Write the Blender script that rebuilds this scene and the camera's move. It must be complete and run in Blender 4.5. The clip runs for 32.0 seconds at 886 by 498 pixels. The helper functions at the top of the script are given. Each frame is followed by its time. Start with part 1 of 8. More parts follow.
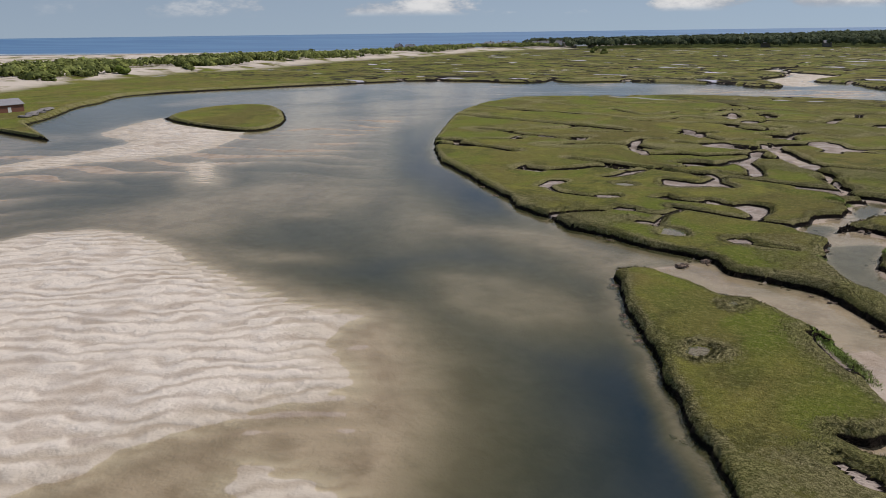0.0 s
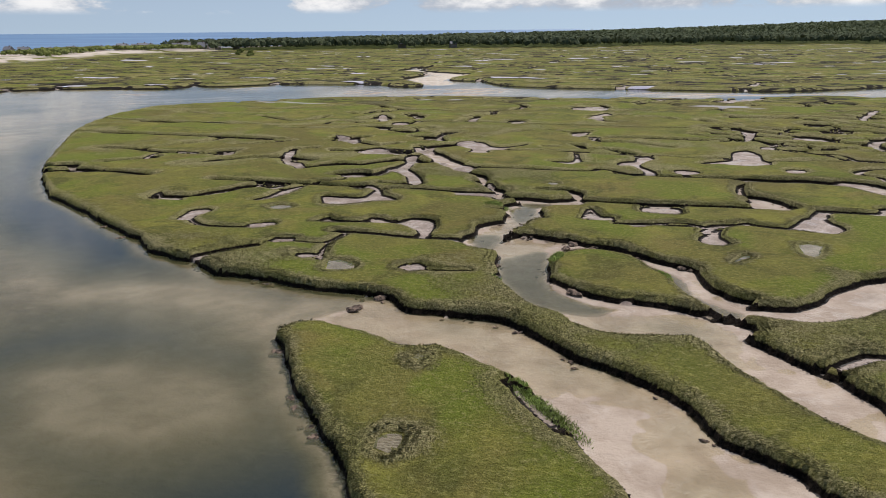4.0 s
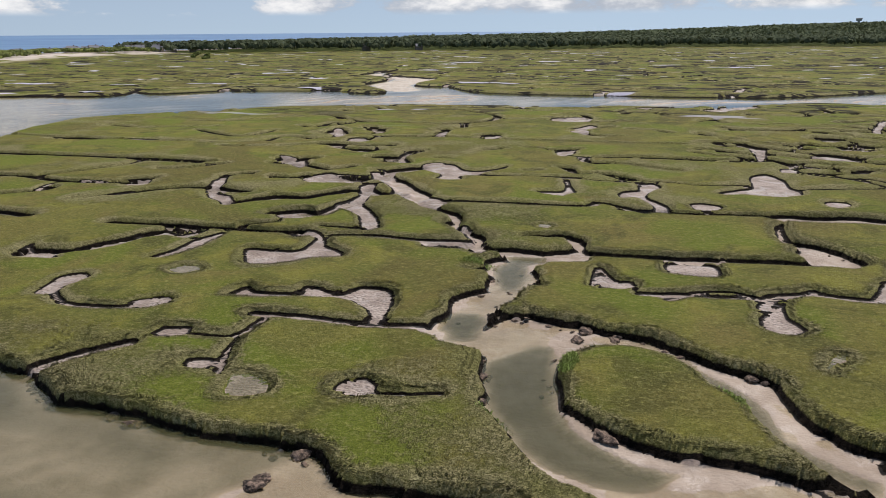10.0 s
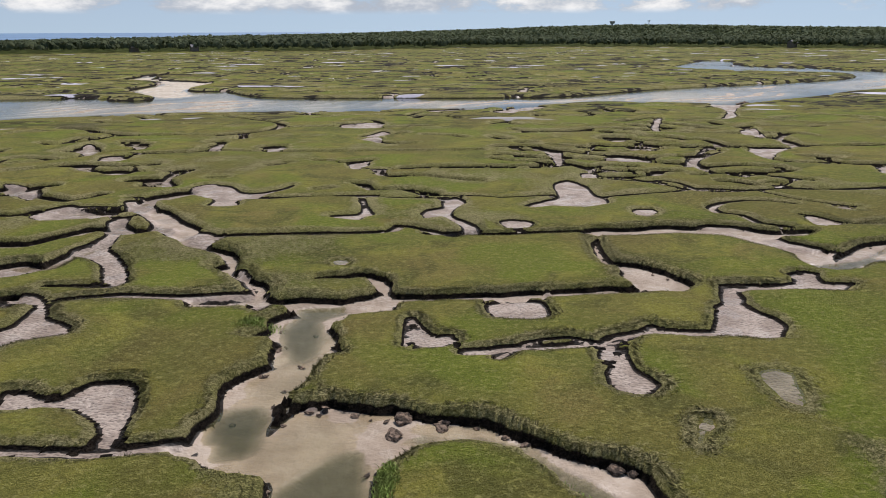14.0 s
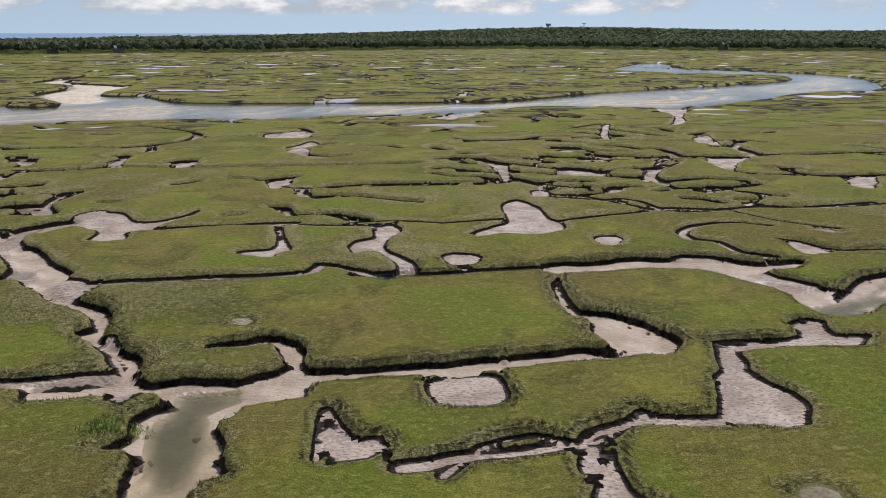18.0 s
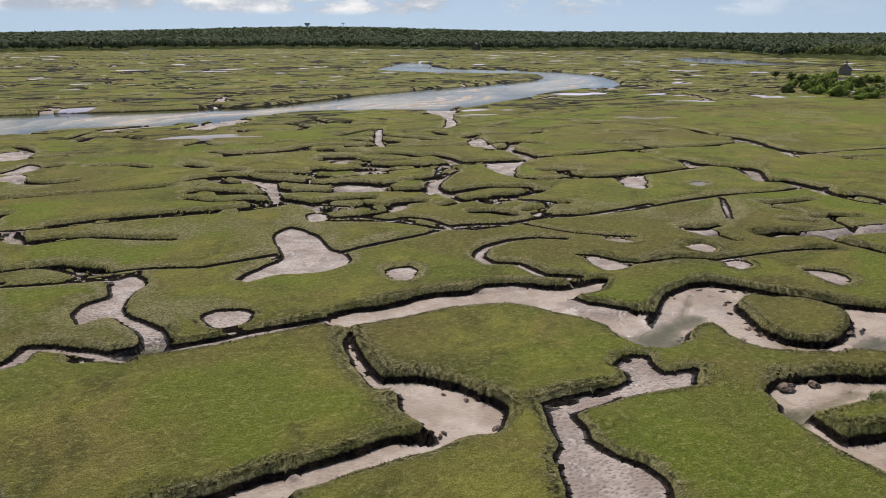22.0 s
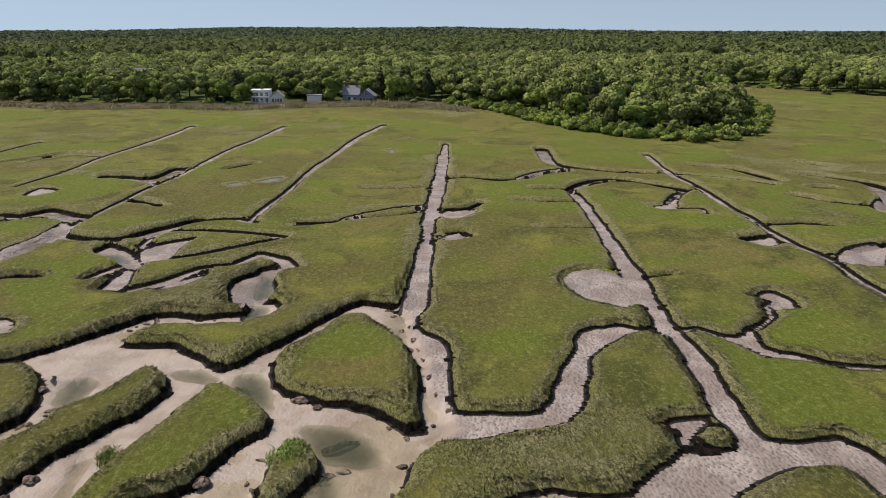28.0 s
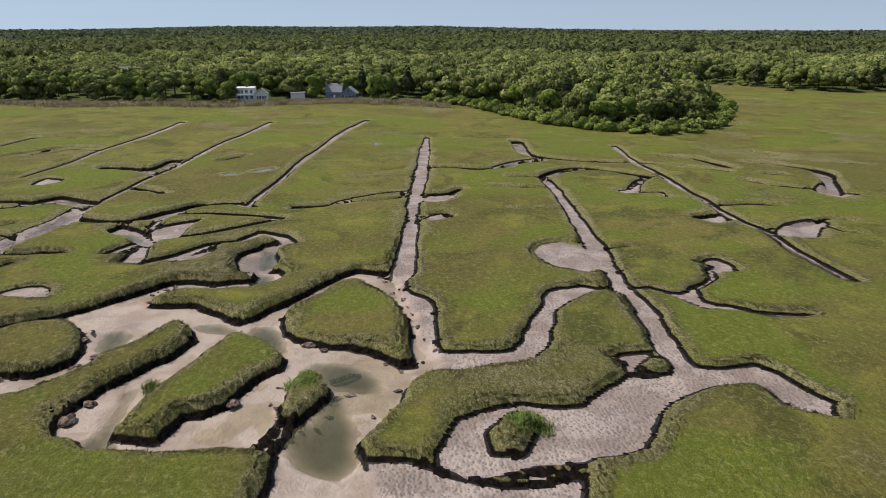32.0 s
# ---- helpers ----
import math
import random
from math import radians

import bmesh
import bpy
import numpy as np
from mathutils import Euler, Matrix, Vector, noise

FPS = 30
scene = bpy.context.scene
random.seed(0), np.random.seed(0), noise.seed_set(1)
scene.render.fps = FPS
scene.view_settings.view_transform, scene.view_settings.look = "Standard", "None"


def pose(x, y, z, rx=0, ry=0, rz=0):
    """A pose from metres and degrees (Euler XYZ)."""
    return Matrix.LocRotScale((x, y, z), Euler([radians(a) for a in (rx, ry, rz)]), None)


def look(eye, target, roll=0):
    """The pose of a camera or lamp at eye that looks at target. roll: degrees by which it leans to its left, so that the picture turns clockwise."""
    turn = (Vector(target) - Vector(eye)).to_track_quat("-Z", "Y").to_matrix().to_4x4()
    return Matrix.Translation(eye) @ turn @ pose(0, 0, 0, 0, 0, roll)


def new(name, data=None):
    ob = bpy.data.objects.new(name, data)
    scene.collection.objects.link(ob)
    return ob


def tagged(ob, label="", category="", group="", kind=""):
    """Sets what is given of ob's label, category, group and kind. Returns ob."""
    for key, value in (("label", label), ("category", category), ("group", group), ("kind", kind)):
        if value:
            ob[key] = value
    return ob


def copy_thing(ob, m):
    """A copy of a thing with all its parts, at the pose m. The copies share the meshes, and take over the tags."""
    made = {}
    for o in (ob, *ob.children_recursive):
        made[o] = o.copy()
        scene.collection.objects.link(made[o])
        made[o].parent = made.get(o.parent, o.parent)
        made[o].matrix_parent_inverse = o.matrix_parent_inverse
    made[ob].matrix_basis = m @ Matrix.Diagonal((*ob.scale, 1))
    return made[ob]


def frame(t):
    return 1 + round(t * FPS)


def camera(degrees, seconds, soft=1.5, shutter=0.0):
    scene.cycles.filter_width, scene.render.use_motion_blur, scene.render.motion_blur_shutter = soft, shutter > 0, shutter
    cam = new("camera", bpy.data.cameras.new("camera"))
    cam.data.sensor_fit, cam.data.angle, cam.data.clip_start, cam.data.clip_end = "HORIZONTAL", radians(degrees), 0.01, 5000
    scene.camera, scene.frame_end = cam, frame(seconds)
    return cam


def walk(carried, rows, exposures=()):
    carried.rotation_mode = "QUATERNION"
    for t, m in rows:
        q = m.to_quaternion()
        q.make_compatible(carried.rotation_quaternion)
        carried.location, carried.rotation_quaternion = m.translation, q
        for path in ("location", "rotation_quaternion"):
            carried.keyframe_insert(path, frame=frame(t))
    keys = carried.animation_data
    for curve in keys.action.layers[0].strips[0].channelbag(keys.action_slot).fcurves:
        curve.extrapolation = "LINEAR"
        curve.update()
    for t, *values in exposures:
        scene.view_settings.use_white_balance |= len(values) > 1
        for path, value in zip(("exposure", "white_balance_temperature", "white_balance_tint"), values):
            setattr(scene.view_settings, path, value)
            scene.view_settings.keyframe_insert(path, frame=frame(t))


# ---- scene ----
cam = camera(62.74, 32.0, soft=0.75)

PATH = [
    (0, (8.07, -26.82, 26.13), (2.003, -19.400, 23.277), -0.76),
    (0.5, (6.86, -24.97, 26.15), (1.689, -16.907, 23.292), -0.69),
    (1, (5.82, -23.13, 26.18), (1.545, -14.557, 23.315), -0.66),
    (1.5, (4.93, -21.19, 26.15), (1.539, -12.235, 23.277), -0.59),
    (2, (4.11, -19.07, 26.09), (1.659, -9.811, 23.205), -0.52),
    (2.5, (3.40, -16.75, 26.04), (1.259, -7.417, 23.158), -0.48),
    (3, (2.87, -14.39, 26.01), (0.733, -5.060, 23.129), -0.48),
    (3.5, (2.44, -12.11, 25.97), (0.298, -2.781, 23.090), -0.50),
    (5.5, (0.51, -2.35, 26.02), (-1.563, 6.997, 23.130), -0.58),
    (6, (-0.00, 0.04, 26.00), (-2.054, 9.394, 23.114), -0.56),
    (6.5, (-0.52, 2.53, 25.97), (-2.555, 11.882, 23.084), -0.55),
    (7, (-1.05, 5.04, 25.91), (-3.054, 14.405, 23.035), -0.54),
    (7.5, (-1.55, 7.45, 25.86), (-3.528, 16.827, 22.986), -0.53),
    (8, (-2.03, 9.76, 25.82), (-3.972, 19.140, 22.954), -0.50),
    (8.5, (-2.49, 12.09, 25.81), (-4.386, 21.483, 22.942), -0.50),
    (9, (-2.91, 14.47, 25.82), (-4.756, 23.868, 22.953), -0.51),
    (9.5, (-3.28, 16.74, 25.84), (-5.072, 26.153, 22.975), -0.50),
    (10, (-3.63, 18.90, 25.85), (-5.340, 28.329, 22.990), -0.46),
    (10.5, (-3.95, 21.07, 25.85), (-5.493, 30.524, 22.989), -0.45),
    (11, (-4.23, 23.29, 25.84), (-5.503, 32.786, 22.977), -0.43),
    (11.5, (-4.42, 25.55, 25.81), (-5.294, 35.092, 22.945), -0.38),
    (12, (-4.49, 27.77, 25.75), (-4.915, 37.339, 22.886), -0.33),
    (12.5, (-4.45, 29.92, 25.69), (-4.512, 39.503, 22.827), -0.29),
    (13, (-4.31, 32.12, 25.65), (-4.007, 41.700, 22.782), -0.28),
    (13.5, (-4.08, 34.39, 25.60), (-3.398, 43.944, 22.735), -0.27),
    (14, (-3.78, 36.62, 25.52), (-2.775, 46.147, 22.654), -0.23),
    (14.5, (-3.44, 38.81, 25.42), (-2.173, 48.305, 22.559), -0.18),
    (15, (-3.08, 41.03, 25.37), (-1.551, 50.494, 22.510), -0.13),
    (15.5, (-2.73, 43.32, 25.37), (-0.970, 52.740, 22.511), -0.05),
    (17.5, (-1.03, 51.54, 25.13), (0.769, 60.956, 22.285), -0.07),
    (18, (-0.65, 53.59, 25.13), (1.146, 63.003, 22.287), 0.01),
    (18.5, (-0.28, 55.53, 25.13), (1.517, 64.945, 22.282), 0.06),
    (19, (0.09, 57.44, 25.11), (1.881, 66.854, 22.259), 0.13),
    (19.5, (0.47, 59.40, 25.15), (2.280, 68.807, 22.288), 0.17),
    (20, (0.93, 61.31, 25.25), (2.938, 70.675, 22.390), 0.14),
    (20.5, (1.48, 63.10, 25.32), (4.128, 72.304, 22.462), 0.16),
    (21, (2.14, 64.84, 25.32), (5.522, 73.801, 22.467), 0.23),
    (21.5, (2.92, 66.52, 25.32), (7.005, 75.193, 22.470), 0.29),
    (22, (3.79, 68.06, 25.38), (8.425, 76.454, 22.536), 0.30),
    (22.5, (4.77, 69.47, 25.48), (10.198, 77.378, 22.639), 0.22),
    (23, (5.97, 70.84, 25.51), (12.204, 78.131, 22.679), 0.13),
    (23.5, (7.31, 72.15, 25.50), (14.189, 78.831, 22.662), 0.08),
    (24, (8.65, 73.26, 25.56), (16.082, 79.323, 22.723), 0.03),
    (24.5, (10.00, 74.10, 25.72), (17.984, 79.415, 22.875), -0.08),
    (25, (11.35, 74.70, 25.84), (19.902, 79.019, 22.988), -0.16),
    (25.5, (12.57, 75.15, 25.86), (21.570, 78.445, 23.009), -0.14),
    (26, (13.48, 75.48, 25.85), (22.750, 77.923, 23.009), -0.06),
    (26.5, (13.99, 75.68, 25.86), (23.422, 77.421, 23.017), -0.02),
    (28.5, (13.99, 75.97, 25.54), (23.550, 75.171, 22.703), -0.07),
    (29, (13.38, 76.09, 25.52), (22.933, 75.282, 22.690), -0.10),
    (29.5, (12.53, 76.19, 25.49), (22.085, 75.388, 22.669), -0.12),
    (30, (11.36, 76.32, 25.49), (20.914, 75.518, 22.660), -0.12),
    (30.5, (9.79, 76.51, 25.50), (19.345, 75.699, 22.672), -0.11),
    (31, (7.87, 76.72, 25.53), (17.430, 75.912, 22.691), -0.06),
    (31.5, (5.79, 76.92, 25.58), (15.340, 76.114, 22.734), -0.02),
    (32, (3.64, 77.09, 25.67), (13.188, 76.286, 22.815), -0.01),
]
walk(cam, [(t, look(eye, target, roll)) for t, eye, target, roll in PATH], exposures=[(0, -0.52), (1, -0.42), (3, -0.18), (6, -0.13), (12, -0.14), (19, -0.13), (26, -0.08), (32, -0.06)])

# ---- world, sun, exposure ----
SUN_AZ, SUN_EL = 24.0, 57.0
scene.view_settings.exposure = 0.0
world = bpy.data.worlds.new("sky")
scene.world = world
world.use_nodes = True


class Nodes:
    """A small builder for node trees."""

    def __init__(self, tree):
        self.tree = tree
        tree.nodes.clear()

    def add(self, kind, ins=None, **props):
        n = self.tree.nodes.new(kind)
        for k, v in props.items():
            setattr(n, k, v)
        for k, v in (ins or {}).items():
            self.put(n.inputs[k], v)
        return n

    def put(self, socket, v):
        if isinstance(v, bpy.types.NodeSocket):
            self.tree.links.new(v, socket)
        else:
            socket.default_value = v

    def math(self, op, a, b=0.0, c=0.0, clamp=False):
        n = self.tree.nodes.new("ShaderNodeMath")
        n.operation, n.use_clamp = op, clamp
        for i, v in enumerate((a, b, c)):
            self.put(n.inputs[i], v)
        return n.outputs[0]

    def mix(self, fac, a, b, blend="MIX"):
        n = self.tree.nodes.new("ShaderNodeMix")
        n.data_type, n.blend_type = "RGBA", blend
        self.put(n.inputs[0], fac)
        self.put(n.inputs[6], a if isinstance(a, bpy.types.NodeSocket) else (*a, 1))
        self.put(n.inputs[7], b if isinstance(b, bpy.types.NodeSocket) else (*b, 1))
        return n.outputs[2]

    def noise(self, vec, scale, detail=3.0, rough=0.55, distort=0.0):
        n = self.add("ShaderNodeTexNoise", {"Scale": scale, "Detail": detail, "Roughness": rough, "Distortion": distort})
        if vec is not None:
            self.put(n.inputs["Vector"], vec)
        return n.outputs["Fac"]

    def ramp(self, v, lo, hi, a=0.0, b=1.0):
        n = self.add("ShaderNodeMapRange", {0: v, 1: lo, 2: hi, 3: a, 4: b}, interpolation_type="SMOOTHSTEP")
        return n.outputs[0]

    def scaled(self, vec, xyz):
        n = self.add("ShaderNodeVectorMath", {0: vec, 1: xyz}, operation="MULTIPLY")
        return n.outputs[0]


def build_sky():
    k = Nodes(world.node_tree)
    d = k.add("ShaderNodeTexCoord").outputs["Generated"]
    sep = k.add("ShaderNodeSeparateXYZ", {0: d})
    up = k.math("ADD", k.math("MULTIPLY", k.math("MAXIMUM", sep.outputs[2], 0.0), 0.85), 0.15)
    vec = k.add("ShaderNodeCombineXYZ", {0: sep.outputs[0], 1: sep.outputs[1], 2: up}).outputs[0]
    sky = k.add("ShaderNodeTexSky", sky_type="NISHITA", sun_disc=False, sun_elevation=radians(SUN_EL), sun_rotation=radians(SUN_AZ),
                altitude=10.0, air_density=1.0, dust_density=0.3, ozone_density=1.5)
    k.put(sky.inputs["Vector"], vec)
    # cumulus over the bay, seen nearly edge on
    wide = k.scaled(vec, (9.0, 9.0, 26.0))
    lump = k.noise(wide, 1.1, 8.0, 0.6)
    big = k.noise(k.scaled(vec, (3.0, 3.0, 6.0)), 1.3, 2.0)
    toward = k.math("ADD", k.math("MULTIPLY", sep.outputs[0], -0.1), k.math("MULTIPLY", sep.outputs[1], 0.99))
    side = k.ramp(toward, 0.35, 0.9)
    low = k.ramp(sep.outputs[2], 0.020, 0.030)
    amount = k.math("ADD", k.math("ADD", k.math("MULTIPLY", lump, 0.7), k.math("MULTIPLY", big, 0.5)), k.ramp(sep.outputs[2], 0.06, 0.16, 0.0, 0.05))
    cover = k.math("MULTIPLY", k.math("MULTIPLY", k.ramp(amount, 0.56, 0.64), side), low)
    white = k.mix(k.ramp(lump, 0.42, 0.66), (5.0, 5.5, 6.4), (10.5, 10.4, 10.4))
    col = k.mix(cover, k.mix(k.ramp(sep.outputs[2], 0.30, 0.0, 0.06, 0.38), sky.outputs[0], (6.8, 7.4, 8.3)), white)
    bg = k.add("ShaderNodeBackground", {"Color": col, "Strength": 0.10})
    k.tree.links.new(bg.outputs[0], k.add("ShaderNodeOutputWorld").inputs[0])


build_sky()
sun_data = bpy.data.lights.new("sun", "SUN")
sun_data.energy, sun_data.angle, sun_data.color = 4.45, radians(0.53), (1.0, 0.90, 0.865)
sun = new("sun", sun_data)
_az, _el = radians(SUN_AZ), radians(SUN_EL)
SUN_DIR = Vector((math.sin(_az) * math.cos(_el), math.cos(_az) * math.cos(_el), math.sin(_el)))
sun.matrix_world = look(SUN_DIR * 300, (0, 0, 0))

# ---- materials ----


def material(name, fill):
    m = bpy.data.materials.new(name)
    m.use_nodes = True
    fill(Nodes(m.node_tree))
    return m


def finish(k, shader):
    k.tree.links.new(shader, k.add("ShaderNodeOutputMaterial").inputs[0])


def principled(k, colour, rough=0.8, bump=None, strength=0.4, distance=0.1, spec=0.3, metal=0.0):
    p = k.add("ShaderNodeBsdfPrincipled", {"Roughness": rough, "Specular IOR Level": spec, "Metallic": metal})
    k.put(p.inputs["Base Color"], colour if isinstance(colour, bpy.types.NodeSocket) else (*colour, 1))
    if bump is not None:
        b = k.add("ShaderNodeBump", {"Height": bump, "Strength": strength, "Distance": distance})
        k.tree.links.new(b.outputs[0], p.inputs["Normal"])
    return p.outputs[0]


def place(k):
    return k.add("ShaderNodeNewGeometry").outputs["Position"]


def attr(k, name):
    return k.add("ShaderNodeAttribute", attribute_name=name).outputs["Fac"]


def shaded_peat_layer(k, p, c):
    """Bare dark peat on the cut banks, with roots and slumped clods, and bank shade in its colour."""
    lump = k.noise(p, 1.8, 5.0, 0.7)
    # peat taken down to near black, so the colour also carries bank shade
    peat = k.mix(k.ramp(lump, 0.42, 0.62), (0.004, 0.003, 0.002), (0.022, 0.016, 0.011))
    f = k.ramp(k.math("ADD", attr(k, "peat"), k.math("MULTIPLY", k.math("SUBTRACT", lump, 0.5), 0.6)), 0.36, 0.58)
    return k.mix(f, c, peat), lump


def fill_marsh(k):
    p = place(k)
    large = k.noise(p, 0.030, 3.0)
    mid = k.noise(p, 0.13, 4.0, 0.6, 0.5)
    fine = k.noise(p, 1.7, 5.0, 0.72)
    grain = k.noise(p, 7.0, 3.0, 0.75)
    comb = k.noise(k.scaled(p, (1.0, 1.7, 1.0)), 2.6, 5.0, 0.75, 1.3)
    # short salt hay
    broad = k.noise(p, 0.022, 3.0, 0.6, 0.7)
    c = k.mix(k.ramp(large, 0.40, 0.60), (0.165, 0.150, 0.034), (0.135, 0.148, 0.026))
    c = k.mix(k.ramp(mid, 0.47, 0.64), c, (0.212, 0.206, 0.036))
    c = k.mix(k.math("MULTIPLY", k.ramp(k.noise(p, 0.07, 4.0, 0.6, 0.8), 0.53, 0.66), 0.6), c, (0.205, 0.160, 0.048))
    c = k.mix(k.math("MULTIPLY", k.ramp(k.noise(p, 0.11, 3.0, 0.6, 0.8), 0.50, 0.64), 0.75), c, (0.074, 0.078, 0.018))
    lush = k.ramp(k.noise(p, 0.05, 3.0, 0.55, 0.6), 0.48, 0.60)
    c = k.mix(k.math("MULTIPLY", lush, 0.85), c, (0.135, 0.172, 0.018))
    c = k.mix(k.math("MULTIPLY", k.ramp(broad, 0.50, 0.62), 0.70), c, (0.128, 0.106, 0.030))
    tuft = k.noise(k.scaled(p, (1.0, 1.5, 1.0)), 1.5, 5.0, 0.78, 1.0)
    c = k.mix(k.math("MULTIPLY", k.ramp(grain, 0.42, 0.60), 0.7), c, k.mix(0.55, c, (0.030, 0.036, 0.007)))
    c = k.mix(k.math("MULTIPLY", k.ramp(tuft, 0.50, 0.64), 0.60), c, k.mix(0.6, c, (0.030, 0.038, 0.008)))
    c = k.mix(k.math("MULTIPLY", k.ramp(tuft, 0.46, 0.36), 0.50), c, (0.300, 0.290, 0.080))
    # tall cordgrass, combed by wind and tide
    t = k.mix(k.ramp(comb, 0.40, 0.62), (0.110, 0.104, 0.034), (0.400, 0.365, 0.165))
    t = k.mix(k.ramp(mid, 0.42, 0.60), t, k.mix(k.ramp(comb, 0.43, 0.60), (0.104, 0.106, 0.030), (0.320, 0.305, 0.105)))
    tall = k.math("MULTIPLY", k.ramp(k.math("ADD", attr(k, "tall"), k.math("MULTIPLY", k.math("SUBTRACT", fine, 0.5), 1.4)), 0.20, 0.62), 0.85)
    c = k.mix(tall, c, t)
    c = k.mix(k.math("MULTIPLY", k.ramp(fine, 0.52, 0.66), 0.45), c, (0.265, 0.255, 0.085))
    # far marsh drains with bank shade painted in, wet pans with painted pale sky sheen
    thin = k.math("ABSOLUTE", k.math("SUBTRACT", k.noise(k.scaled(p, (0.32, 1.0, 1.0)), 0.055, 3.0, 0.6, 1.2), 0.5))
    broken = k.ramp(k.noise(p, 0.03, 2.0), 0.40, 0.46)
    far = attr(k, "far")
    c = k.mix(k.math("MULTIPLY", far, k.math("MULTIPLY", k.ramp(thin, 0.036, 0.022), broken)), c, (0.020, 0.018, 0.012))
    wet = k.ramp(k.noise(k.scaled(p, (0.5, 1.0, 1.0)), 0.045, 2.0, 0.5, 0.5), 0.665, 0.68)
    c = k.mix(k.math("MULTIPLY", far, wet), c, (0.52, 0.52, 0.53))
    c = k.mix(1.0, c, (1.16, 1.15, 1.30), "MULTIPLY")
    c, lump = shaded_peat_layer(k, p, c)
    wood = attr(k, "wood")
    c = k.mix(wood, c, k.mix(fine, (0.045, 0.062, 0.016), (0.100, 0.125, 0.030)))
    dune = attr(k, "dune")
    c = k.mix(k.math("MULTIPLY", dune, k.ramp(k.noise(p, 0.035, 4.0), 0.38, 0.5)), c, (0.60, 0.54, 0.46))
    rough = k.math("ADD", k.math("MULTIPLY", comb, k.math("ADD", 0.5, k.math("MULTIPLY", tall, 1.0))), k.math("ADD", k.math("MULTIPLY", grain, 0.4), k.math("MULTIPLY", tuft, -0.7)))
    finish(k, principled(k, c, 0.9, rough, 1.0, 0.30, 0.10))


def sep_z(k, p):
    return k.add("ShaderNodeSeparateXYZ", {0: p}).outputs[2]


def fill_bed(k):
    p = place(k)
    sand = attr(k, "sand")
    n1, n2 = k.noise(p, 0.3, 4.0), k.noise(p, 2.2, 5.0, 0.65)
    pit = k.add("ShaderNodeTexVoronoi", {"Vector": k.scaled(p, (1.0, 1.5, 1.0)), "Scale": 2.9, "Randomness": 1.0}, feature="SMOOTH_F1").outputs["Distance"]
    mud = k.mix(k.ramp(n1, 0.40, 0.60), (0.250, 0.200, 0.160), (0.375, 0.315, 0.262))
    mud = k.mix(k.math("MULTIPLY", k.ramp(n2, 0.50, 0.64), 0.6), mud, (0.20, 0.160, 0.130))
    mud = k.mix(k.math("MULTIPLY", k.ramp(pit, 0.34, 0.16), k.math("SUBTRACT", 0.75, k.math("MULTIPLY", sand, 0.65))), mud, (0.150, 0.122, 0.105))
    pale = k.mix(k.ramp(n1, 0.36, 0.62), (0.300, 0.232, 0.182), (0.470, 0.388, 0.318))
    # tide ripples on the bars: dry pale crests, damp troughs
    split = k.add("ShaderNodeSeparateXYZ", {0: p})
    run = k.math("SUBTRACT", k.math("MULTIPLY", split.outputs[1], 1.95), k.math("MULTIPLY", split.outputs[0], 1.75))
    run = k.math("ADD", run, k.math("ADD", k.math("MULTIPLY", k.noise(p, 0.085, 2.0), 26.0), k.math("MULTIPLY", k.noise(p, 0.40, 3.0), 8.0)))
    comb = k.math("MULTIPLY", k.math("ADD", k.math("SINE", run), 1.0), 0.5)
    comb = k.math("MULTIPLY", comb, k.ramp(k.noise(p, 0.11, 3.0, 0.6), 0.36, 0.56, 0.25, 1.0))
    dry = k.ramp(k.math("ADD", comb, k.math("MULTIPLY", k.noise(p, 0.16, 3.0, 0.6), 1.4)), 0.40, 1.30)
    rippled = k.mix(dry, (0.430, 0.360, 0.280), (0.680, 0.615, 0.515))
    pale = k.mix(attr(k, "bar"), pale, rippled)
    c = k.mix(sand, mud, pale)
    wet = k.ramp(sep_z(k, p), -0.92, -1.05)
    c = k.mix(k.math("MULTIPLY", wet, 0.35), c, k.mix(sand, (0.17, 0.14, 0.105), (0.36, 0.30, 0.20)))
    bump = k.math("ADD", k.math("ADD", n2, k.math("MULTIPLY", comb, k.math("MULTIPLY", attr(k, "bar"), 1.6))), k.math("MULTIPLY", pit, k.math("SUBTRACT", 1.2, sand)))
    rough = k.math("SUBTRACT", 0.75, k.math("MULTIPLY", k.ramp(k.noise(p, 0.4, 3.0), 0.48, 0.60), 0.42))
    c, lump = shaded_peat_layer(k, p, c)
    rough = k.math("ADD", rough, k.math("MULTIPLY", attr(k, "peat"), 0.4), clamp=True)
    finish(k, principled(k, c, rough, bump, 0.7, 0.16, 0.4))


